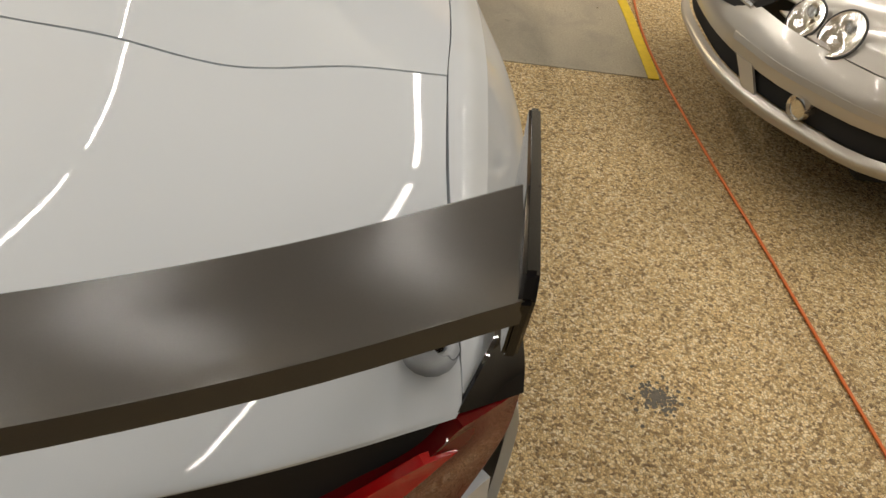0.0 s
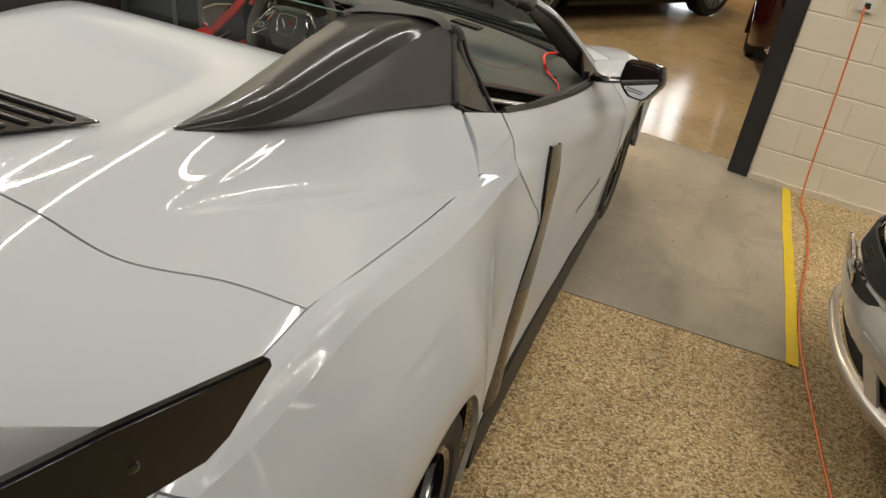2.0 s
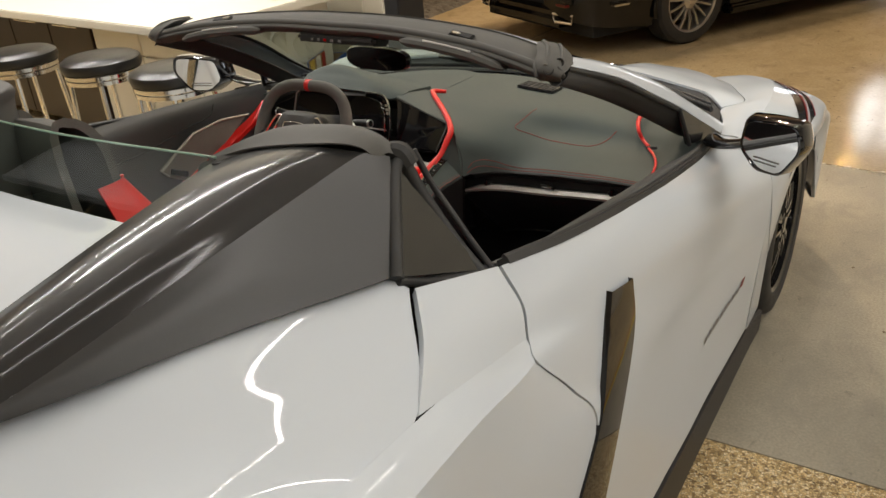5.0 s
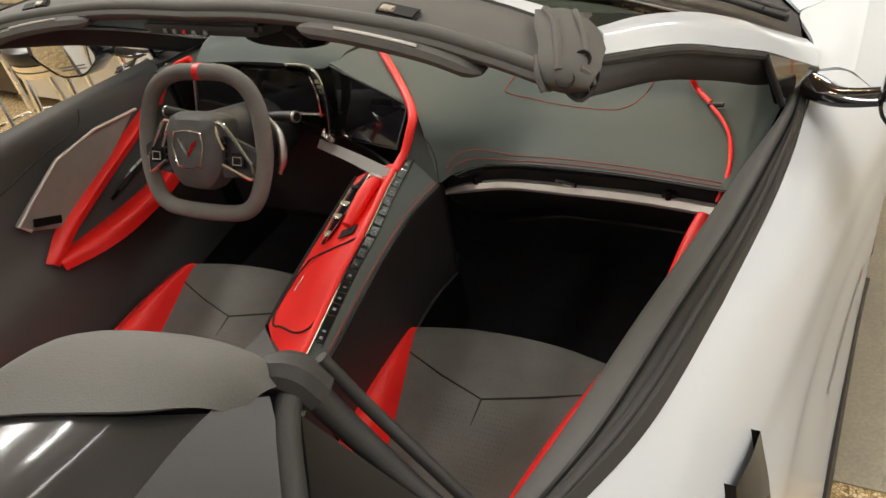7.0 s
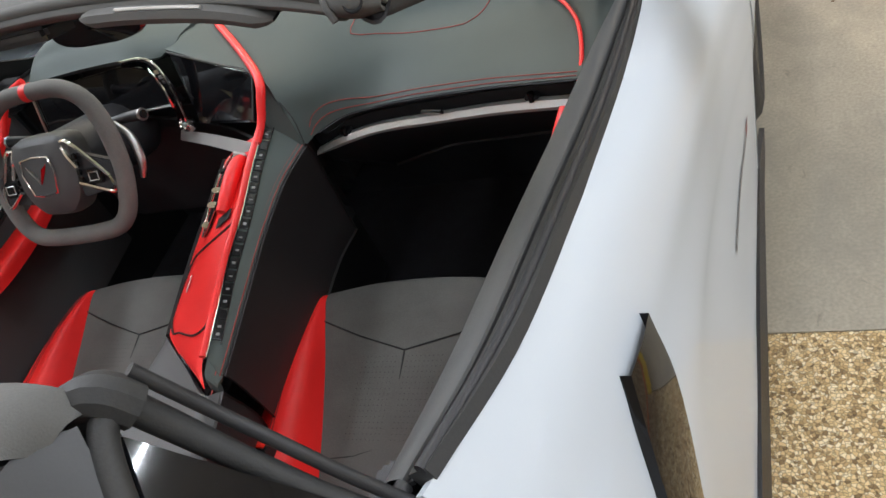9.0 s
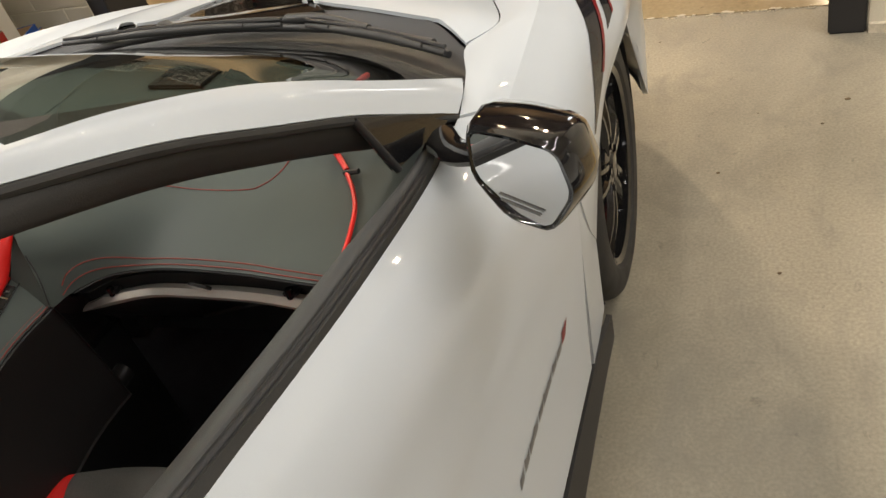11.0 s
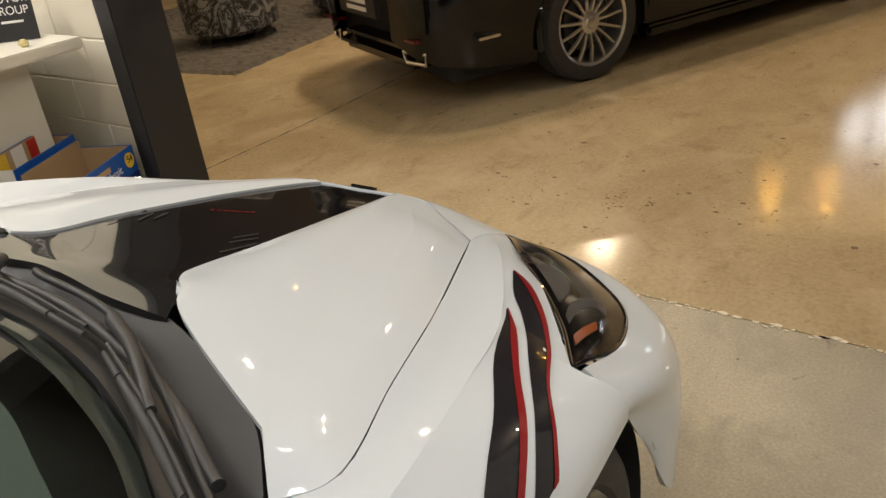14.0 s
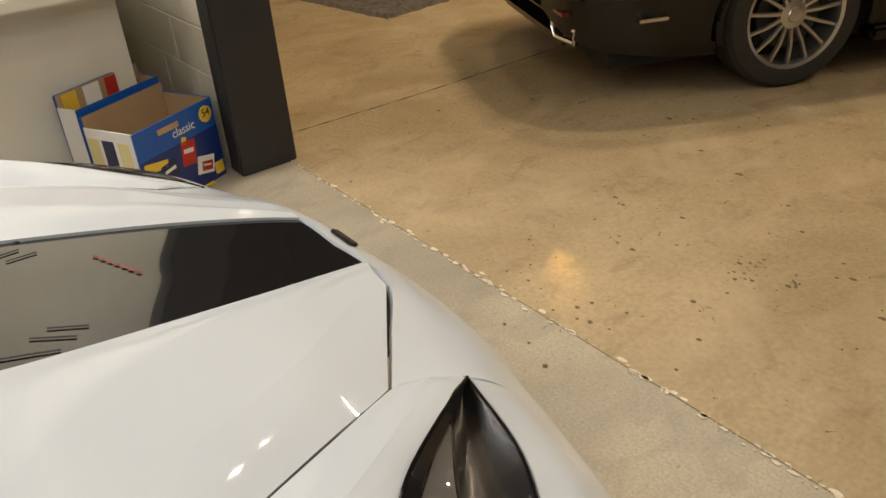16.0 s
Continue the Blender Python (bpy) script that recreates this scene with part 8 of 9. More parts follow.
# ridge beside the passenger with its row of keys
BTN_L = [(0.161, 2.267, 0.700), (0.154, 2.348, 0.718), (0.146, 2.44, 0.739), (0.142, 2.54, 0.760), (0.134, 2.633, 0.782), (0.131, 2.725, 0.801)]
EDGE = [(0.190, 2.245, 0.681), (0.189, 2.319, 0.696), (0.187, 2.409, 0.715), (0.185, 2.507, 0.734), (0.190, 2.613, 0.752), (0.206, 2.70, 0.760)]
ridge = skin("console_ridge", [
    BTN_L,
    [(a[0] * 0.5 + d[0] * 0.5, a[1] * 0.5 + d[1] * 0.5, a[2] * 0.5 + d[2] * 0.5 + 0.003) for a, d in zip(BTN_L, EDGE)],
    [(x - 0.004, y, z + 0.0025) for x, y, z in EDGE],
    EDGE], DASH, car, "dark leather console ridge", n=(12, 30), flange=0.002)
skin("ridge_side", [EDGE, [(x + 0.003, y + 0.005, z - 0.012) for x, y, z in EDGE], [(x - 0.02, y + 0.03, z - 0.12) for x, y, z in EDGE], [(x - 0.05, y + 0.06, z - 0.28) for x, y, z in EDGE]], RIDGESIDE, ridge, "black leather side of the ridge", n=(14, 24))
skin("ridge_front", [[(0.131, 2.725, 0.801), (0.206, 2.70, 0.760)], [(0.146, 2.765, 0.866), (0.19, 2.722, 0.80)]], DASH, ridge, n=(6, 8))
for lift in (0.0, 0.009):
    rod("stitching", [(x - 0.003 - lift * 0.9, y, z + 0.004 + lift * 0.2) for x, y, z in EDGE], 0.0010, STITCH, ridge, "red stitching", smooth=30, sides=5)
skin("ridge_tip", [[(0.161, 2.267, 0.699), (0.190, 2.245, 0.681)], [(0.166, 2.24, 0.694), (0.186, 2.23, 0.679)], [(0.172, 2.228, 0.676), (0.182, 2.226, 0.66)]], DASH, ridge, n=(6, 6), flange=0.01)
btn = catmull(BTN_L, 60)
cross = Vector((0.903, 0.0, -0.436))
for k in range(18):
    p = Vector(btn[int(6 + 50 * k / 17)])
    q = Vector(btn[min(59, int(6 + 50 * k / 17) + 2)])
    d = (q - p).normalized()
    c = (cross - d * cross.dot(d)).normalized()
    m = Matrix(((c.x, d.x, 0, 0), (c.y, d.y, 0, 0), (c.z, d.z, 0, 0), (0, 0, 0, 1)))
    nz = c.cross(d)
    m[0][2], m[1][2], m[2][2] = nz
    m.translation = p + c * 0.0095 + nz * 0.004
    key = boxed("button", (-0.0072, -0.0108, 0), (0.0072, 0.0108, 0.0025), BUTTON, ridge, "", 0.0008, m)
    if k not in (2, 16):
        boxed("key_mark", (-0.003, -0.003, 0.0024), (0.003, 0.002 - 0.001 * (k % 3), 0.0029), SCRIPT, key, "", 0, m)
    else:
        boxed("key_mark", (-0.0072, 0.008, 0.0024), (0.0072, 0.0105, 0.004), CHROME, key, "", 0, m)
rod("key_rim", [Vector(p) + Vector((0.0005, 0, 0.0045)) for p in btn[::4]], 0.0016, CHROME, ridge, "bright rim beside the keys", smooth=0, sides=5)
rod("key_rim", [Vector(p) + cross * 0.019 + Vector((0, 0, 0.0035)) for p in btn[4::5]], 0.0012, BUTTON, ridge, "", smooth=0, sides=5)
# red console
CON_R = [(0.176, 2.216, 0.690), (0.152, 2.262, 0.697), (0.145, 2.348, 0.714), (0.137, 2.44, 0.734), (0.133, 2.54, 0.756), (0.126, 2.633, 0.777), (0.122, 2.715, 0.793)]
CON_L = [(0.170, 2.222, 0.686), (0.075, 2.292, 0.655), (-0.026, 2.374, 0.633), (-0.03, 2.44, 0.648), (-0.031, 2.52, 0.667), (-0.028, 2.63, 0.694), (-0.022, 2.745, 0.724)]
console = skin("console", [[tuple(np.array(r) * (1 - f) + np.array(l) * f + (0, 0, 0.006 * math.sin(math.pi * f))) for r, l in zip(CON_R, CON_L)] for f in (0, 0.33, 0.67, 1)], RED, car, "red leather centre console", n=(14, 40), flange=0.0)
skin("console_side", [CON_L[2:], [(x - 0.004, y, z - 0.02) for x, y, z in CON_L[2:]], [(x + 0.01, y + 0.02, z - 0.15) for x, y, z in CON_L[2:]]], LINER, console, "black side of the console", n=(8, 20))
skin("console_edge", [CON_L[2:], [(x - 0.005, y, z - 0.004) for x, y, z in CON_L[2:]], [(x - 0.006, y + 0.002, z - 0.016) for x, y, z in CON_L[2:]]], RED, console, n=(6, 20))
rod("red_trim", [(x - 0.006, y, z + 0.006) for x, y, z in BTN_L], [0.0055, 0.007, 0.007, 0.007], RED, console, "red leather piping", smooth=40)


def con(u, v, h=0.003):
    """A point on the console: u from back to front, v from the ridge to the driver."""
    a = catmull(CON_R[1:], 50)
    b = catmull(CON_L[1:], 50)
    i = int(u * 49)
    return Vector(a[i] + (b[i] - a[i]) * v) + Vector((-0.46, -0.2, 0.86)) * (h + 0.006 * math.sin(math.pi * v))


rod("lid_seam", [con(u, v) for u, v in ((0.19, 0.05), (0.145, 0.12), (0.13, 0.35), (0.17, 0.68), (0.2, 0.86), (0.3, 0.92), (0.5, 0.92), (0.56, 0.85), (0.585, 0.7), (0.58, 0.05))], 0.0019, LINER, console, "dark seam of the console lid", smooth=50, sides=5)
rod("lid_mark", [con(0.40, 0.74), con(0.47, 0.72)], 0.0014, ALU, console, "bright lid mark", smooth=0)
slab("shift_panel", [con(0.655, 0.62, 0.001), con(0.64, 0.7, 0.001), con(0.78, 0.82, 0.001), con(0.93, 0.84, 0.001), con(0.975, 0.62, 0.001), con(0.96, 0.5, 0.001), con(0.8, 0.5, 0.001)], (-0.001, -0.001, 0.003), BUTTON, console, "gloss black gear selector panel", 0.001)
rod("shift_rim", [con(0.65, 0.62, 0.006), con(0.64, 0.7, 0.006), con(0.78, 0.82, 0.006), con(0.93, 0.84, 0.006), con(0.975, 0.62, 0.006), con(0.96, 0.5, 0.006), con(0.8, 0.5, 0.006)], 0.0016, CHROME, console, "chrome rim of the selector", smooth=0, sides=6, closed=True)
for u, w in ((0.69, 0.010), (0.76, 0.012), (0.83, 0.013), (0.9, 0.012)):
    boxed("shift_button", (-w, -0.007, 0), (w, 0.007, 0.007), CHROME if u < 0.87 else BUTTON, console, "", 0.003, Matrix.Translation(con(u, 0.67, 0.004)) @ pose(0, 0, 0, 14, 22, 25))
bm = bmesh.new()
tube(bm, [con(0.655, 0.3, 0.008), con(0.72, 0.27, 0.010), con(0.8, 0.24, 0.013), con(0.87, 0.22, 0.011), con(0.91, 0.22, 0.005)], [0.012, 0.0145, 0.015, 0.0135, 0.008], 12, smooth=16)
part("palm_rest", bm, RED, console, "red leather palm rest")
boxed("palm_cap", (-0.013, -0.004, -0.006), (0.013, 0.004, 0.006), SILVERTRIM, console, "bright end of the palm rest", 0.002, Matrix.Translation(con(0.915, 0.22, 0.012)) @ pose(0, 0, 0, 20, 20, 0))
slab("rest_slot", [con(0.63, 0.18, 0.002), con(0.63, 0.4, 0.002), con(0.655, 0.4, 0.002), con(0.655, 0.18, 0.002)], (-0.001, -0.001, 0.002), LINER, console, "dark slot behind the palm rest", 0)
# armrest behind the console
ARM_F = [(0.19, 2.225, 0.672), (0.168, 2.212, 0.684), (0.075, 2.284, 0.652), (-0.03, 2.366, 0.628), (-0.045, 2.38, 0.60)]
skin("armrest", [ARM_F, [(0.196, 2.12, 0.65), (0.172, 2.10, 0.664), (0.07, 2.15, 0.65), (-0.04, 2.22, 0.625), (-0.06, 2.24, 0.59)], [(0.19, 1.8, 0.60), (0.16, 1.80, 0.62), (0.05, 1.80, 0.625), (-0.07, 1.80, 0.60), (-0.09, 1.80, 0.56)]], DASH2, car, "dark grey leather armrest", n=(16, 20), flange=0.01)
skin("armrest_side", [[(0.19, 2.225, 0.672), (0.196, 2.12, 0.65), (0.19, 1.8, 0.60)], [(0.18, 2.25, 0.56), (0.185, 2.12, 0.54), (0.18, 1.8, 0.5)], [(0.12, 2.27, 0.4), (0.12, 2.1, 0.4), (0.12, 1.8, 0.4)]], RIDGESIDE, car, "black side of the armrest", n=(10, 14))
rod("stitching", [(0.182, 2.222, 0.681), (0.186, 2.12, 0.662), (0.18, 1.85, 0.615)], 0.0011, STITCH, car, "red stitching", sides=5)
boxed("tunnel", (-0.07, 1.8, 0.2), (0.085, 2.9, 0.57), TRIM, car, "black centre tunnel", 0.02)
rod("knee_rail", [(0.10, 2.05, 0.44), (0.10, 2.3, 0.46), (0.105, 2.55, 0.48), (0.13, 2.8, 0.50)], [0.02, 0.022, 0.022, 0.02], RIDGESIDE, car, "black padded rail along the tunnel", smooth=20)


# seats
def bucket_seat(cx, dy):
    ob = subthing("bucket_seat", (cx, 2.2 + dy, 0.2), "red and grey suede bucket seat", "seat", "front seats")
    ob.parent = car
    ob.matrix_parent_inverse = car.matrix_basis.inverted()
    def R(rows):
        return [[(cx + x, y + dy, z) for x, y, z in r] for r in rows]
    half = [(0.085, 2.02, 0.375), (0.112, 2.22, 0.42), (0.152, 2.40, 0.45), (0.186, 2.52, 0.468), (0.202, 2.578, 0.472), (0.196, 2.60, 0.455), (0.19, 2.61, 0.40), (0.185, 2.60, 0.25)]
    bow = (0, 0.0, 0.005, 0.018, 0.026, 0.03, 0.03, 0.03)
    skin("cushion", R([[(-w, y, z), (-w * 0.55, y + b * 0.75, z - 0.004), (0, y + b, z - 0.005), (w * 0.55, y + b * 0.75, z - 0.004), (w, y, z)] for (w, y, z), b in zip(half, bow)]), SUEDE, ob, "dark grey suede cushion", n=(40, 24), flange=0.004)
    for q in (-1, 1):
        bol = [[(0.085, 2.02, 0.375), (0.13, 2.0, 0.47), (0.215, 2.0, 0.47), (0.265, 2.0, 0.40), (0.27, 2.0, 0.25)],
               [(0.112, 2.22, 0.42), (0.15, 2.22, 0.485), (0.215, 2.22, 0.485), (0.26, 2.22, 0.42), (0.268, 2.22, 0.25)],
               [(0.152, 2.40, 0.45), (0.18, 2.40, 0.495), (0.228, 2.40, 0.487), (0.258, 2.40, 0.425), (0.262, 2.40, 0.25)],
               [(0.186, 2.52, 0.468), (0.203, 2.52, 0.489), (0.23, 2.515, 0.475), (0.247, 2.51, 0.42), (0.25, 2.51, 0.25)],
               [(0.202, 2.578, 0.472), (0.212, 2.576, 0.477), (0.225, 2.568, 0.46), (0.233, 2.56, 0.41), (0.235, 2.56, 0.25)],
               [(0.197, 2.602, 0.45), (0.205, 2.6, 0.445), (0.213, 2.592, 0.425), (0.217, 2.582, 0.38), (0.218, 2.58, 0.25)]]
        skin("bolster", R([[(q * x, y, z) for x, y, z in r] for r in bol]), RED, ob, "red leather side bolster", n=(34, 20), flange=0.002)
        for k in (0.0, 0.006):
            rod("stitching", R([[(q * (x + k), y, z + 0.0015) for x, y, z in ((0.168, 2.02, 0.475), (0.18, 2.22, 0.491), (0.203, 2.40, 0.496), (0.215, 2.52, 0.487), (0.216, 2.578, 0.474))]])[0], 0.0012, STITCHDARK, ob, smooth=24, sides=5)
        panel("back_bolster", [R([[(q * 0.15, 1.97, 0.42), (q * 0.2, 2.03, 0.45), (q * 0.245, 2.0, 0.45), (q * 0.25, 1.88, 0.42)], [(q * 0.16, 1.93, 0.6), (q * 0.215, 2.0, 0.6), (q * 0.265, 1.96, 0.6), (q * 0.27, 1.84, 0.6)], [(q * 0.14, 1.87, 0.85), (q * 0.18, 1.92, 0.85), (q * 0.22, 1.88, 0.85), (q * 0.22, 1.78, 0.85)], [(q * 0.1, 1.84, 1.0), (q * 0.12, 1.86, 1.0), (q * 0.14, 1.84, 1.0), (q * 0.14, 1.78, 1.0)]])], RED, ob, "red leather back bolster", gaps=(0, 0, 0, 0), flange=0.004)
    panel("backrest", [R([[(-0.15, 1.97, 0.38), (0, 1.955, 0.38), (0.15, 1.97, 0.38)], [(-0.16, 1.93, 0.6), (0, 1.91, 0.6), (0.16, 1.93, 0.6)], [(-0.14, 1.87, 0.85), (0, 1.86, 0.85), (0.14, 1.87, 0.85)], [(-0.12, 1.84, 0.98), (0, 1.84, 0.98), (0.12, 1.84, 0.98)], [(-0.11, 1.83, 1.08), (0, 1.84, 1.09), (0.11, 1.83, 1.08)], [(-0.09, 1.79, 1.13), (0, 1.79, 1.14), (0.09, 1.79, 1.13)], [(-0.1, 1.75, 1.08), (0, 1.75, 1.08), (0.1, 1.75, 1.08)], [(-0.15, 1.76, 0.6), (0, 1.76, 0.6), (0.15, 1.76, 0.6)]])], SUEDE, ob, "grey suede backrest with built-in headrest", gaps=(0, 0, 0, 0), flange=0.02, n=(30, 16))
    for a in ([(-0.19, 2.521, 0.4685), (-0.1, 2.487, 0.461), (0, 2.457, 0.4535), (0.1, 2.484, 0.460), (0.19, 2.51, 0.467)], [(0, 2.457, 0.4535), (0.003, 2.37, 0.437), (0.008, 2.28, 0.4235)], [(-0.13, 2.245, 0.424), (-0.055, 2.257, 0.421), (0.008, 2.28, 0.4235), (0.07, 2.262, 0.4215), (0.13, 2.24, 0.424)]):
        rod("seam", R([a])[0], 0.0018, SEAMDARK, ob, smooth=0, sides=6)
    bm = bmesh.new()
    for i in range(16):
        for j in range(9):
            for q in (-1, 1):
                x, y = q * (0.012 + 0.0085 * j), 2.285 + 0.0105 * i
                z = float(np.interp(y, (2.22, 2.40, 2.52), (0.4175, 0.4475, 0.465))) + 0.0006
                c = Vector((cx + x, y + dy, z))
                w = 0.0011
                bm.faces.new([bm.verts.new(c + Vector(p)) for p in ((-w, 0, 0), (0, -w, 0), (w, 0, 0), (0, w, 0))])
    tagged(part("perforation", bm, SEAMDARK, ob, "tiny perforations of the suede", smooth=False), kind="stuff")


bucket_seat(0.35, 0.0)
bucket_seat(-0.33, 0.063)
bm = bmesh.new()
box(bm, (-0.016, -0.022, -0.06), (0.016, 0.022, 0.05), Matrix.Translation((0.172, 2.215, 0.47)) @ pose(0, 0, 0, -15, 0, 0), 0.004)
buckle = part("belt_buckle", bm, TRIM, car, "black seat belt buckle")
boxed("release_button", (-0.015, -0.018, 0.049), (0.015, 0.018, 0.056), BUCKLERED, buckle, "red release button", 0.002, Matrix.Translation((0.172, 2.215, 0.47)) @ pose(0, 0, 0, -15, 0, 0))

# steering wheel
wheel = subthing("steering_wheel", (-0.315, 2.635, 0.832), "grey suede steering wheel with red centre mark", "steering wheel")
wheel.parent = car
wheel.matrix_parent_inverse = car.matrix_basis.inverted()
wm = Matrix.Translation((-0.318, 2.642, 0.838)) @ pose(0, 0, 0, 63, 0, 2)
WHEEL_LINE = [(0, 0.156), (0.07, 0.152), (0.122, 0.126), (0.152, 0.075), (0.163, 0.0), (0.157, -0.055), (0.138, -0.105), (0.105, -0.132), (0.05, -0.139), (0, -0.140)]
WHEEL_LINE = WHEEL_LINE + [(-x, y) for x, y in reversed(WHEEL_LINE[1:-1])]


def sw_path(i0, i1, n, h=0.0):
    """Points of the squared rim, from its i0-th to its i1-th corner."""
    loop = [WHEEL_LINE[k % len(WHEEL_LINE)] for k in range(i0, i1 + 1)]
    return [wm @ Vector((p[0], p[1], h)) for p in catmull([(x, y) for x, y in loop], n)]


bm = bmesh.new()
tube(bm, sw_path(0, len(WHEEL_LINE), 73)[:-1], 0.0178, 14, True)
part("rim", bm, SUEDE2, wheel, "grey suede rim")
bm = bmesh.new()
tube(bm, [wm @ Vector((x, 0.156 - 0.8 * x * x, 0)) for x in (-0.008, -0.004, 0, 0.004, 0.008)], 0.0184, 14)
part("centre_mark", bm, RED, wheel, "red centre mark")
bm = bmesh.new()
hub_line = [(-0.078, 0.048), (-0.05, 0.07), (0.05, 0.07), (0.078, 0.048), (0.075, -0.035), (0.045, -0.078), (0.02, -0.086), (-0.02, -0.086), (-0.045, -0.078), (-0.075, -0.035)]
for f, h in ((1.0, -0.02), (1.04, 0.008), (0.97, 0.028), (0.8, 0.04), (0.4, 0.046), (0.05, 0.047)):
    ring = [bm.verts.new(wm @ Vector((x * f, y * f, h))) for x, y in catmull(hub_line + hub_line[:1], 41)[:-1]]
    if h > -0.02:
        for k in range(40):
            bm.faces.new((prev[k], prev[(k + 1) % 40], ring[(k + 1) % 40], ring[k]))
    prev = ring
bm.faces.new(prev)
bmesh.ops.recalc_face_normals(bm, faces=bm.faces)
hub = part("airbag_cover", bm, DASH2, wheel, "dark leather airbag cover")
rod("badge_ring", [wm @ Vector(p) for p in ((-0.036, 0.033, 0.047), (0.0, 0.037, 0.048), (0.036, 0.033, 0.047), (0.042, 0.006, 0.047), (0.03, -0.038, 0.045), (0.0, -0.042, 0.046), (-0.03, -0.038, 0.045), (-0.042, 0.006, 0.047))], 0.0024, CHROME, hub, "chrome badge surround", smooth=0, sides=6, closed=True)
for q, mt in ((-1, ALU), (1, REDGLOW)):
    for k in range(3):
        slab("badge", [wm @ Vector(p) for p in ((0.001 * q, -0.017, 0.047), (0.004 * q, -0.006 - 0.002 * k, 0.047), ((0.026 - 0.006 * k) * q, 0.02 - 0.004 * k, 0.047), ((0.02 - 0.005 * k) * q, 0.008 - 0.004 * k, 0.047))], wm.to_3x3() @ Vector((0, 0, 0.002 + 0.001 * k)), mt, hub, "", 0, False)
for q in (-1, 1):
    spoke = slab("spoke", [wm @ Vector(p) for p in ((0.06 * q, 0.035, 0.004), (0.158 * q, -0.002, -0.006), (0.152 * q, -0.052, -0.006), (0.07 * q, -0.06, 0.004))], wm.to_3x3() @ Vector((0, 0, 0.02)), TRIM, wheel, "black spoke with buttons")
    for a in ([(0.062, 0.055, 0.03), (0.085, 0.048, 0.03), (0.143, -0.028, 0.018)], [(0.143, -0.028, 0.018), (0.145, -0.05, 0.016), (0.135, -0.058, 0.016), (0.078, -0.03, 0.032)], [(0.062, 0.055, 0.03), (0.07, 0.03, 0.034), (0.085, 0.0, 0.033)]):
        rod("spoke_trim", [wm @ Vector((x * q, y, h)) for x, y, h in a], 0.0042, CHROME, spoke, "bright spoke outline", smooth=14, sides=6)
    boxed("button", (-0.019, -0.016, 0), (0.019, 0.016, 0.008), BUTTON, spoke, "", 0.003, wm @ Matrix.Translation((0.112 * q, -0.022, 0.018)))
    rod("button_rim", [wm @ Matrix.Translation((0.112 * q, -0.022, 0.027)) @ Vector(p) for p in ((-0.011, -0.008, 0), (0.011, -0.008, 0), (0.011, 0.008, 0), (-0.011, 0.008, 0))], 0.0012, ALU, spoke, "", smooth=0, sides=5, closed=True)
    for k in range(4):
        boxed("button", (-0.005, -0.006, 0), (0.005, 0.006, 0.006), BUTTON, spoke, "", 0.0015, wm @ Matrix.Translation((0.083 * q, 0.022 - 0.016 * k, 0.026)))
rod("paddle", [wm @ Vector(p) for p in ((0.15, 0.065, -0.03), (0.178, 0.03, -0.032), (0.184, -0.02, -0.032), (0.176, -0.05, -0.03))], [0.004, 0.009, 0.009, 0.005], ALU, wheel, "metal shift paddle", smooth=14)
rod("paddle", [wm @ Vector(p) for p in ((-0.10, 0.055, -0.03), (-0.125, 0.03, -0.032), (-0.128, 0.0, -0.032))], [0.004, 0.008, 0.005], ALU, wheel, "metal shift paddle", smooth=14)
for pts in ([(-0.345, 2.70, 0.87), (-0.40, 2.695, 0.882), (-0.445, 2.69, 0.89)], [(-0.235, 2.74, 0.858), (-0.17, 2.735, 0.868), (-0.118, 2.728, 0.873)]):
    stalk = rod("stalk", pts, [0.009, 0.010, 0.012], TRIM, wheel, "black control stalk")
    rod("stalk_cap", [tuple(np.array(pts[2]) + (np.array(pts[2]) - np.array(pts[1])) * f) for f in (-0.06, 0.04)], 0.0125, ALU, stalk, "bright end ring of the stalk", smooth=0)
    rod("stalk_end", [tuple(np.array(pts[2]) + (np.array(pts[2]) - np.array(pts[1])) * f) for f in (0.04, 0.07)], 0.009, BUTTON, stalk, smooth=0)
rod("column", [(-0.318, 2.66, 0.825), (-0.318, 2.87, 0.76)], [0.075, 0.07], TRIM, wheel, "black steering column", smooth=4, sides=18)
# driver's door inside
skin("door_card", [
    [(-0.70, 1.95, 0.955), (-0.715, 2.3, 0.95), (-0.73, 2.6, 0.925), (-0.755, 2.95, 0.88)],
    [(-0.675, 1.95, 0.92), (-0.685, 2.3, 0.915), (-0.70, 2.6, 0.895), (-0.735, 2.95, 0.85)],
    [(-0.672, 1.95, 0.82), (-0.688, 2.3, 0.82), (-0.704, 2.6, 0.80), (-0.73, 2.95, 0.78)],
    [(-0.655, 1.95, 0.70), (-0.668, 2.3, 0.70), (-0.69, 2.6, 0.69), (-0.72, 2.95, 0.68)],
    [(-0.625, 1.97, 0.62), (-0.635, 2.3, 0.60), (-0.67, 2.6, 0.58), (-0.70, 2.95, 0.56)],
    [(-0.61, 1.97, 0.35), (-0.62, 2.3, 0.35), (-0.66, 2.6, 0.35), (-0.70, 2.95, 0.35)]], DASH2, car, "dark leather door card", n=(26, 20))
rod("seam", [(-0.69, 2.655, 0.90), (-0.684, 2.62, 0.868), (-0.682, 2.5, 0.86), (-0.678, 2.38, 0.845), (-0.674, 2.2, 0.84)], 0.0016, SEAMDARK, car, "", smooth=20, sides=5)
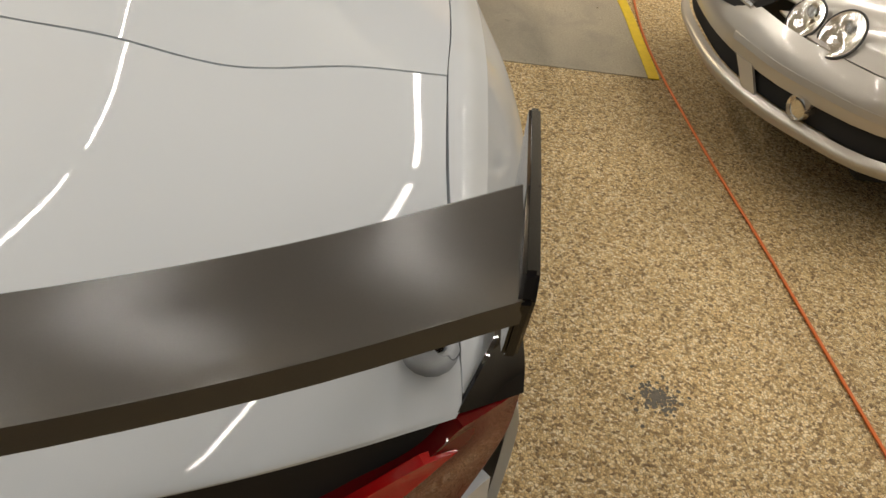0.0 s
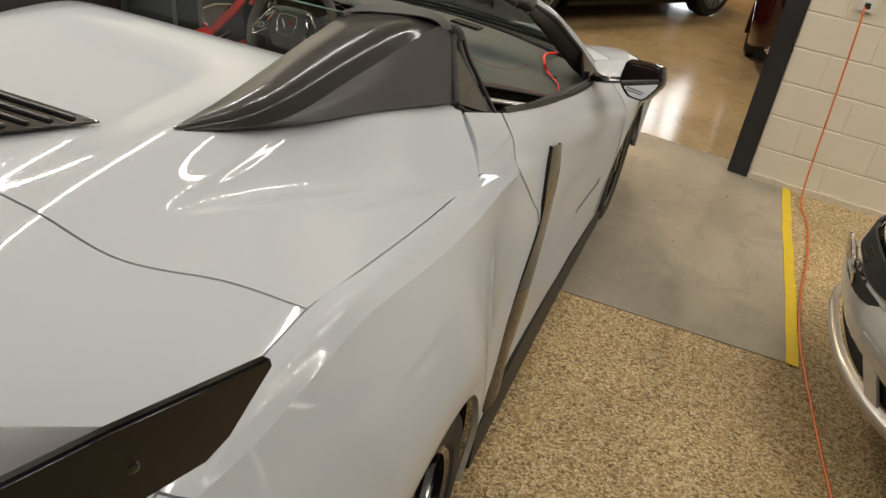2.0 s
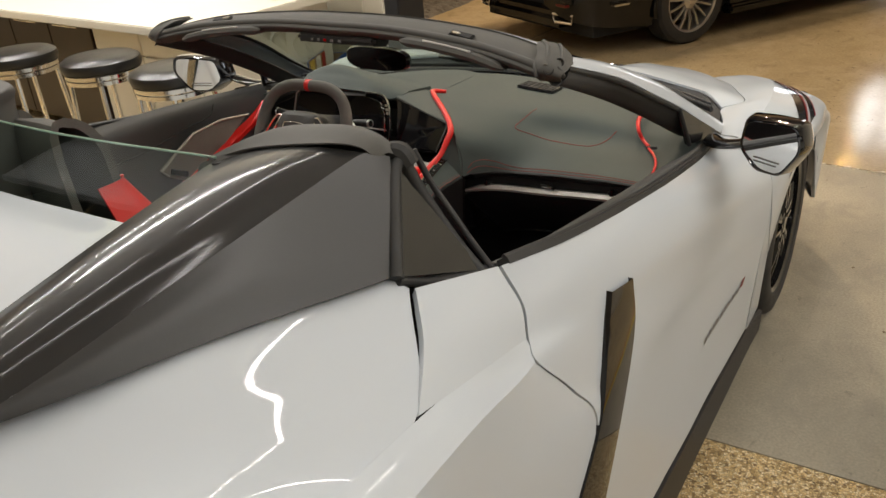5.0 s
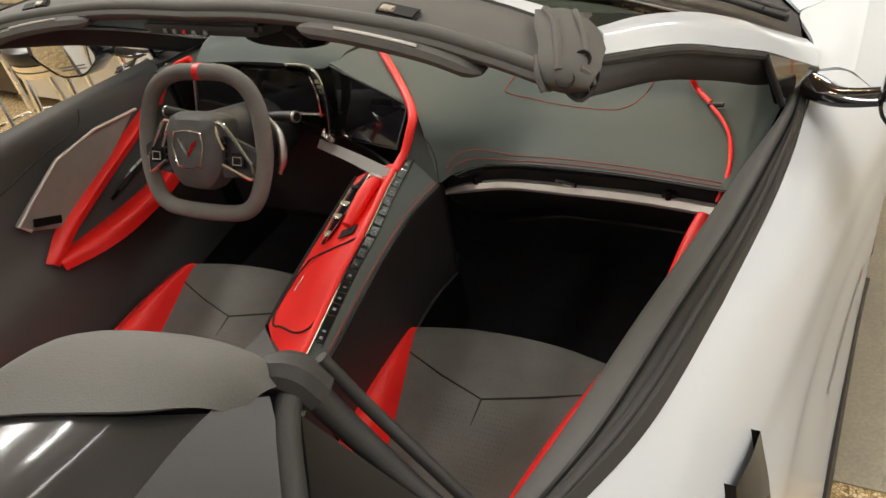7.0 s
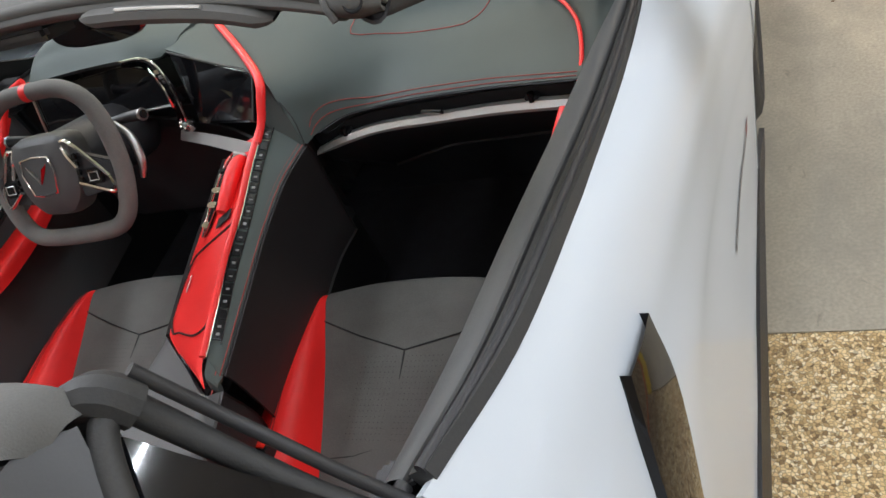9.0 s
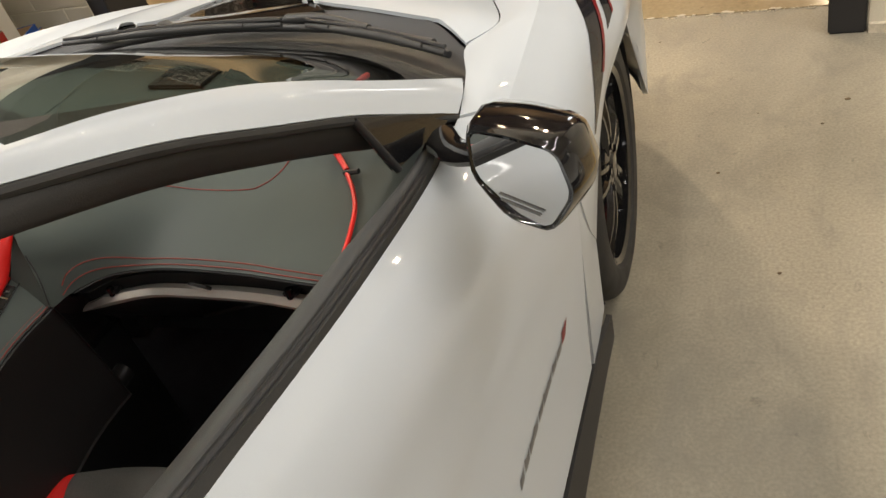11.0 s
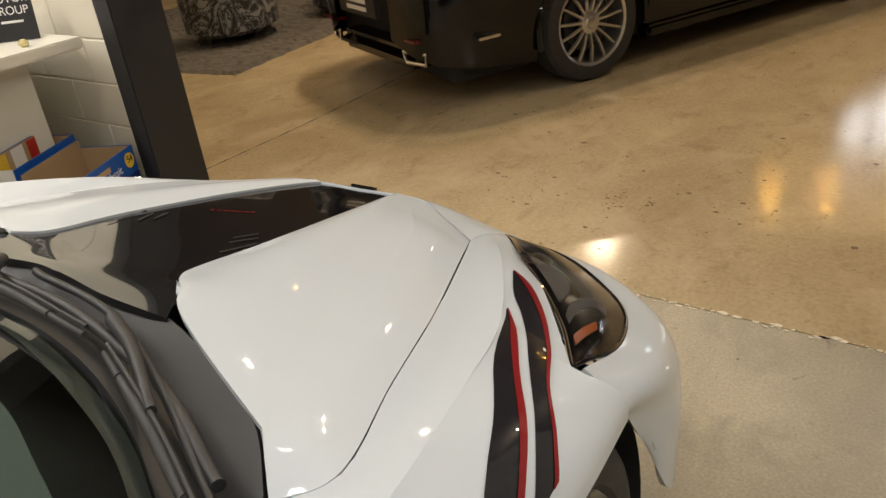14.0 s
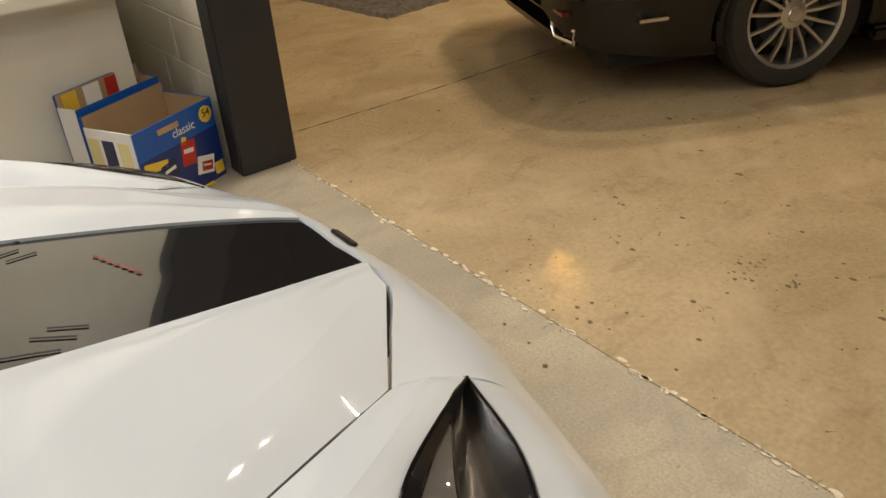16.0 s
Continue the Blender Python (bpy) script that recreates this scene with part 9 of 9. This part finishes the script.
speaker = slab("speaker_panel", [(-0.700, 2.795, 0.818), (-0.686, 2.66, 0.842), (-0.678, 2.525, 0.84), (-0.670, 2.44, 0.808), (-0.664, 2.366, 0.778), (-0.660, 2.385, 0.752), (-0.660, 2.46, 0.708), (-0.676, 2.62, 0.745)], (0.008, 0, 0.002), SPEAKER, car, "perforated metal speaker panel", 0.003)
rod("panel_edge", [(-0.686, 2.795, 0.822), (-0.674, 2.66, 0.846), (-0.667, 2.53, 0.843), (-0.658, 2.44, 0.808), (-0.652, 2.37, 0.776), (-0.650, 2.388, 0.753)], 0.004, SILVERTRIM, speaker, "bright edge of the speaker panel", smooth=0, sides=6)
boxed("badge", (-0.003, -0.036, -0.009), (0.003, 0.036, 0.009), BUTTON, speaker, "small black badge", 0.001, Matrix.Translation((-0.651, 2.432, 0.748)) @ pose(0, 0, 0, -28, 0, 5))
skin("door_pull", [
    [(-0.715, 2.90, 0.838), (-0.70, 2.81, 0.806), (-0.68, 2.62, 0.762), (-0.662, 2.46, 0.722), (-0.652, 2.40, 0.69), (-0.648, 2.375, 0.672)],
    [(-0.69, 2.90, 0.832), (-0.672, 2.81, 0.80), (-0.652, 2.62, 0.752), (-0.636, 2.47, 0.71), (-0.632, 2.41, 0.68), (-0.636, 2.385, 0.662)],
    [(-0.69, 2.91, 0.818), (-0.675, 2.82, 0.784), (-0.655, 2.63, 0.735), (-0.64, 2.48, 0.692), (-0.636, 2.42, 0.662), (-0.64, 2.395, 0.648)]], RED, car, "red leather door pull", n=(10, 30), flange=0.012)
skin("door_armrest", [
    [(-0.66, 2.41, 0.665), (-0.655, 2.50, 0.662), (-0.668, 2.60, 0.652), (-0.672, 2.72, 0.652), (-0.68, 2.86, 0.66)],
    [(-0.635, 2.40, 0.66), (-0.615, 2.50, 0.655), (-0.612, 2.60, 0.652), (-0.62, 2.72, 0.655), (-0.648, 2.88, 0.672)],
    [(-0.63, 2.40, 0.635), (-0.602, 2.50, 0.625), (-0.6, 2.60, 0.62), (-0.61, 2.73, 0.626), (-0.645, 2.89, 0.645)]], RED, car, "red leather door armrest", n=(10, 26), flange=0.014)
sp = Matrix.Translation((-0.672, 2.70, 0.690)) @ pose(0, 0, 0, 4, -38, 6)
switches = boxed("window_switches", (-0.03, -0.085, 0), (0.03, 0.085, 0.008), BUTTON, car, "black window switch panel", 0.004, sp)
for k in range(6):
    boxed("window_switch", (-0.022 + 0.024 * (k % 2), -0.015 + 0.03 * (k // 2), 0.008), (-0.002 + 0.024 * (k % 2), 0.01 + 0.03 * (k // 2), 0.017), ALU if k % 2 else SILVERTRIM, switches, "bright window switch", 0.002, sp)
rod("switch_rim", [sp @ Vector(p) for p in ((-0.028, -0.08, 0.009), (0.028, -0.05, 0.009), (0.028, 0.08, 0.009), (-0.028, 0.08, 0.009))], 0.002, CHROME, switches, "bright rim of the switch panel", smooth=0, sides=6, closed=True)
rod("red_trim", [(-0.60, 2.80, 0.84), (-0.575, 2.825, 0.885), (-0.545, 2.845, 0.915), (-0.50, 2.858, 0.93)], 0.008, RED, car, "red leather piping", smooth=30)
# passenger's door inside
rod("door_pull", [(0.722, 2.64, 0.80), (0.712, 2.60, 0.772), (0.695, 2.52, 0.715), (0.675, 2.38, 0.64)], [0.012, 0.017, 0.02, 0.022], RED, car, "red leather door pull")
boxed("speaker_mesh", (0.714, 2.56, 0.70), (0.72, 2.63, 0.79), TRIM, car, "dark speaker mesh in the door", 0.002)

# the driver's half of the nose and windshield frame stands a little further ahead
def ahead_of(ob):
    for kid in [ob] + list(ob.children_recursive):
        if kid.type == "MESH":
            for v in kid.data.vertices:
                far = max(0.0, 0.02 - v.co.x) * min(1.0, max(0.0, (v.co.y - 3.02) / 0.3 if v.co.z < 0.86 else 1.0))
                v.co.y += 0.17 * far
                v.co.z -= 0.035 * far


for ob in list(car.children):
    if ob.name.split(".")[0] in ("windshield_header", "windshield", "hood", "front_fender", "front_bumper", "headlight", "cowl", "cowl_ridge", "wiper_arm", "cowl_edge", "side_mirror"):
        ahead_of(ob)
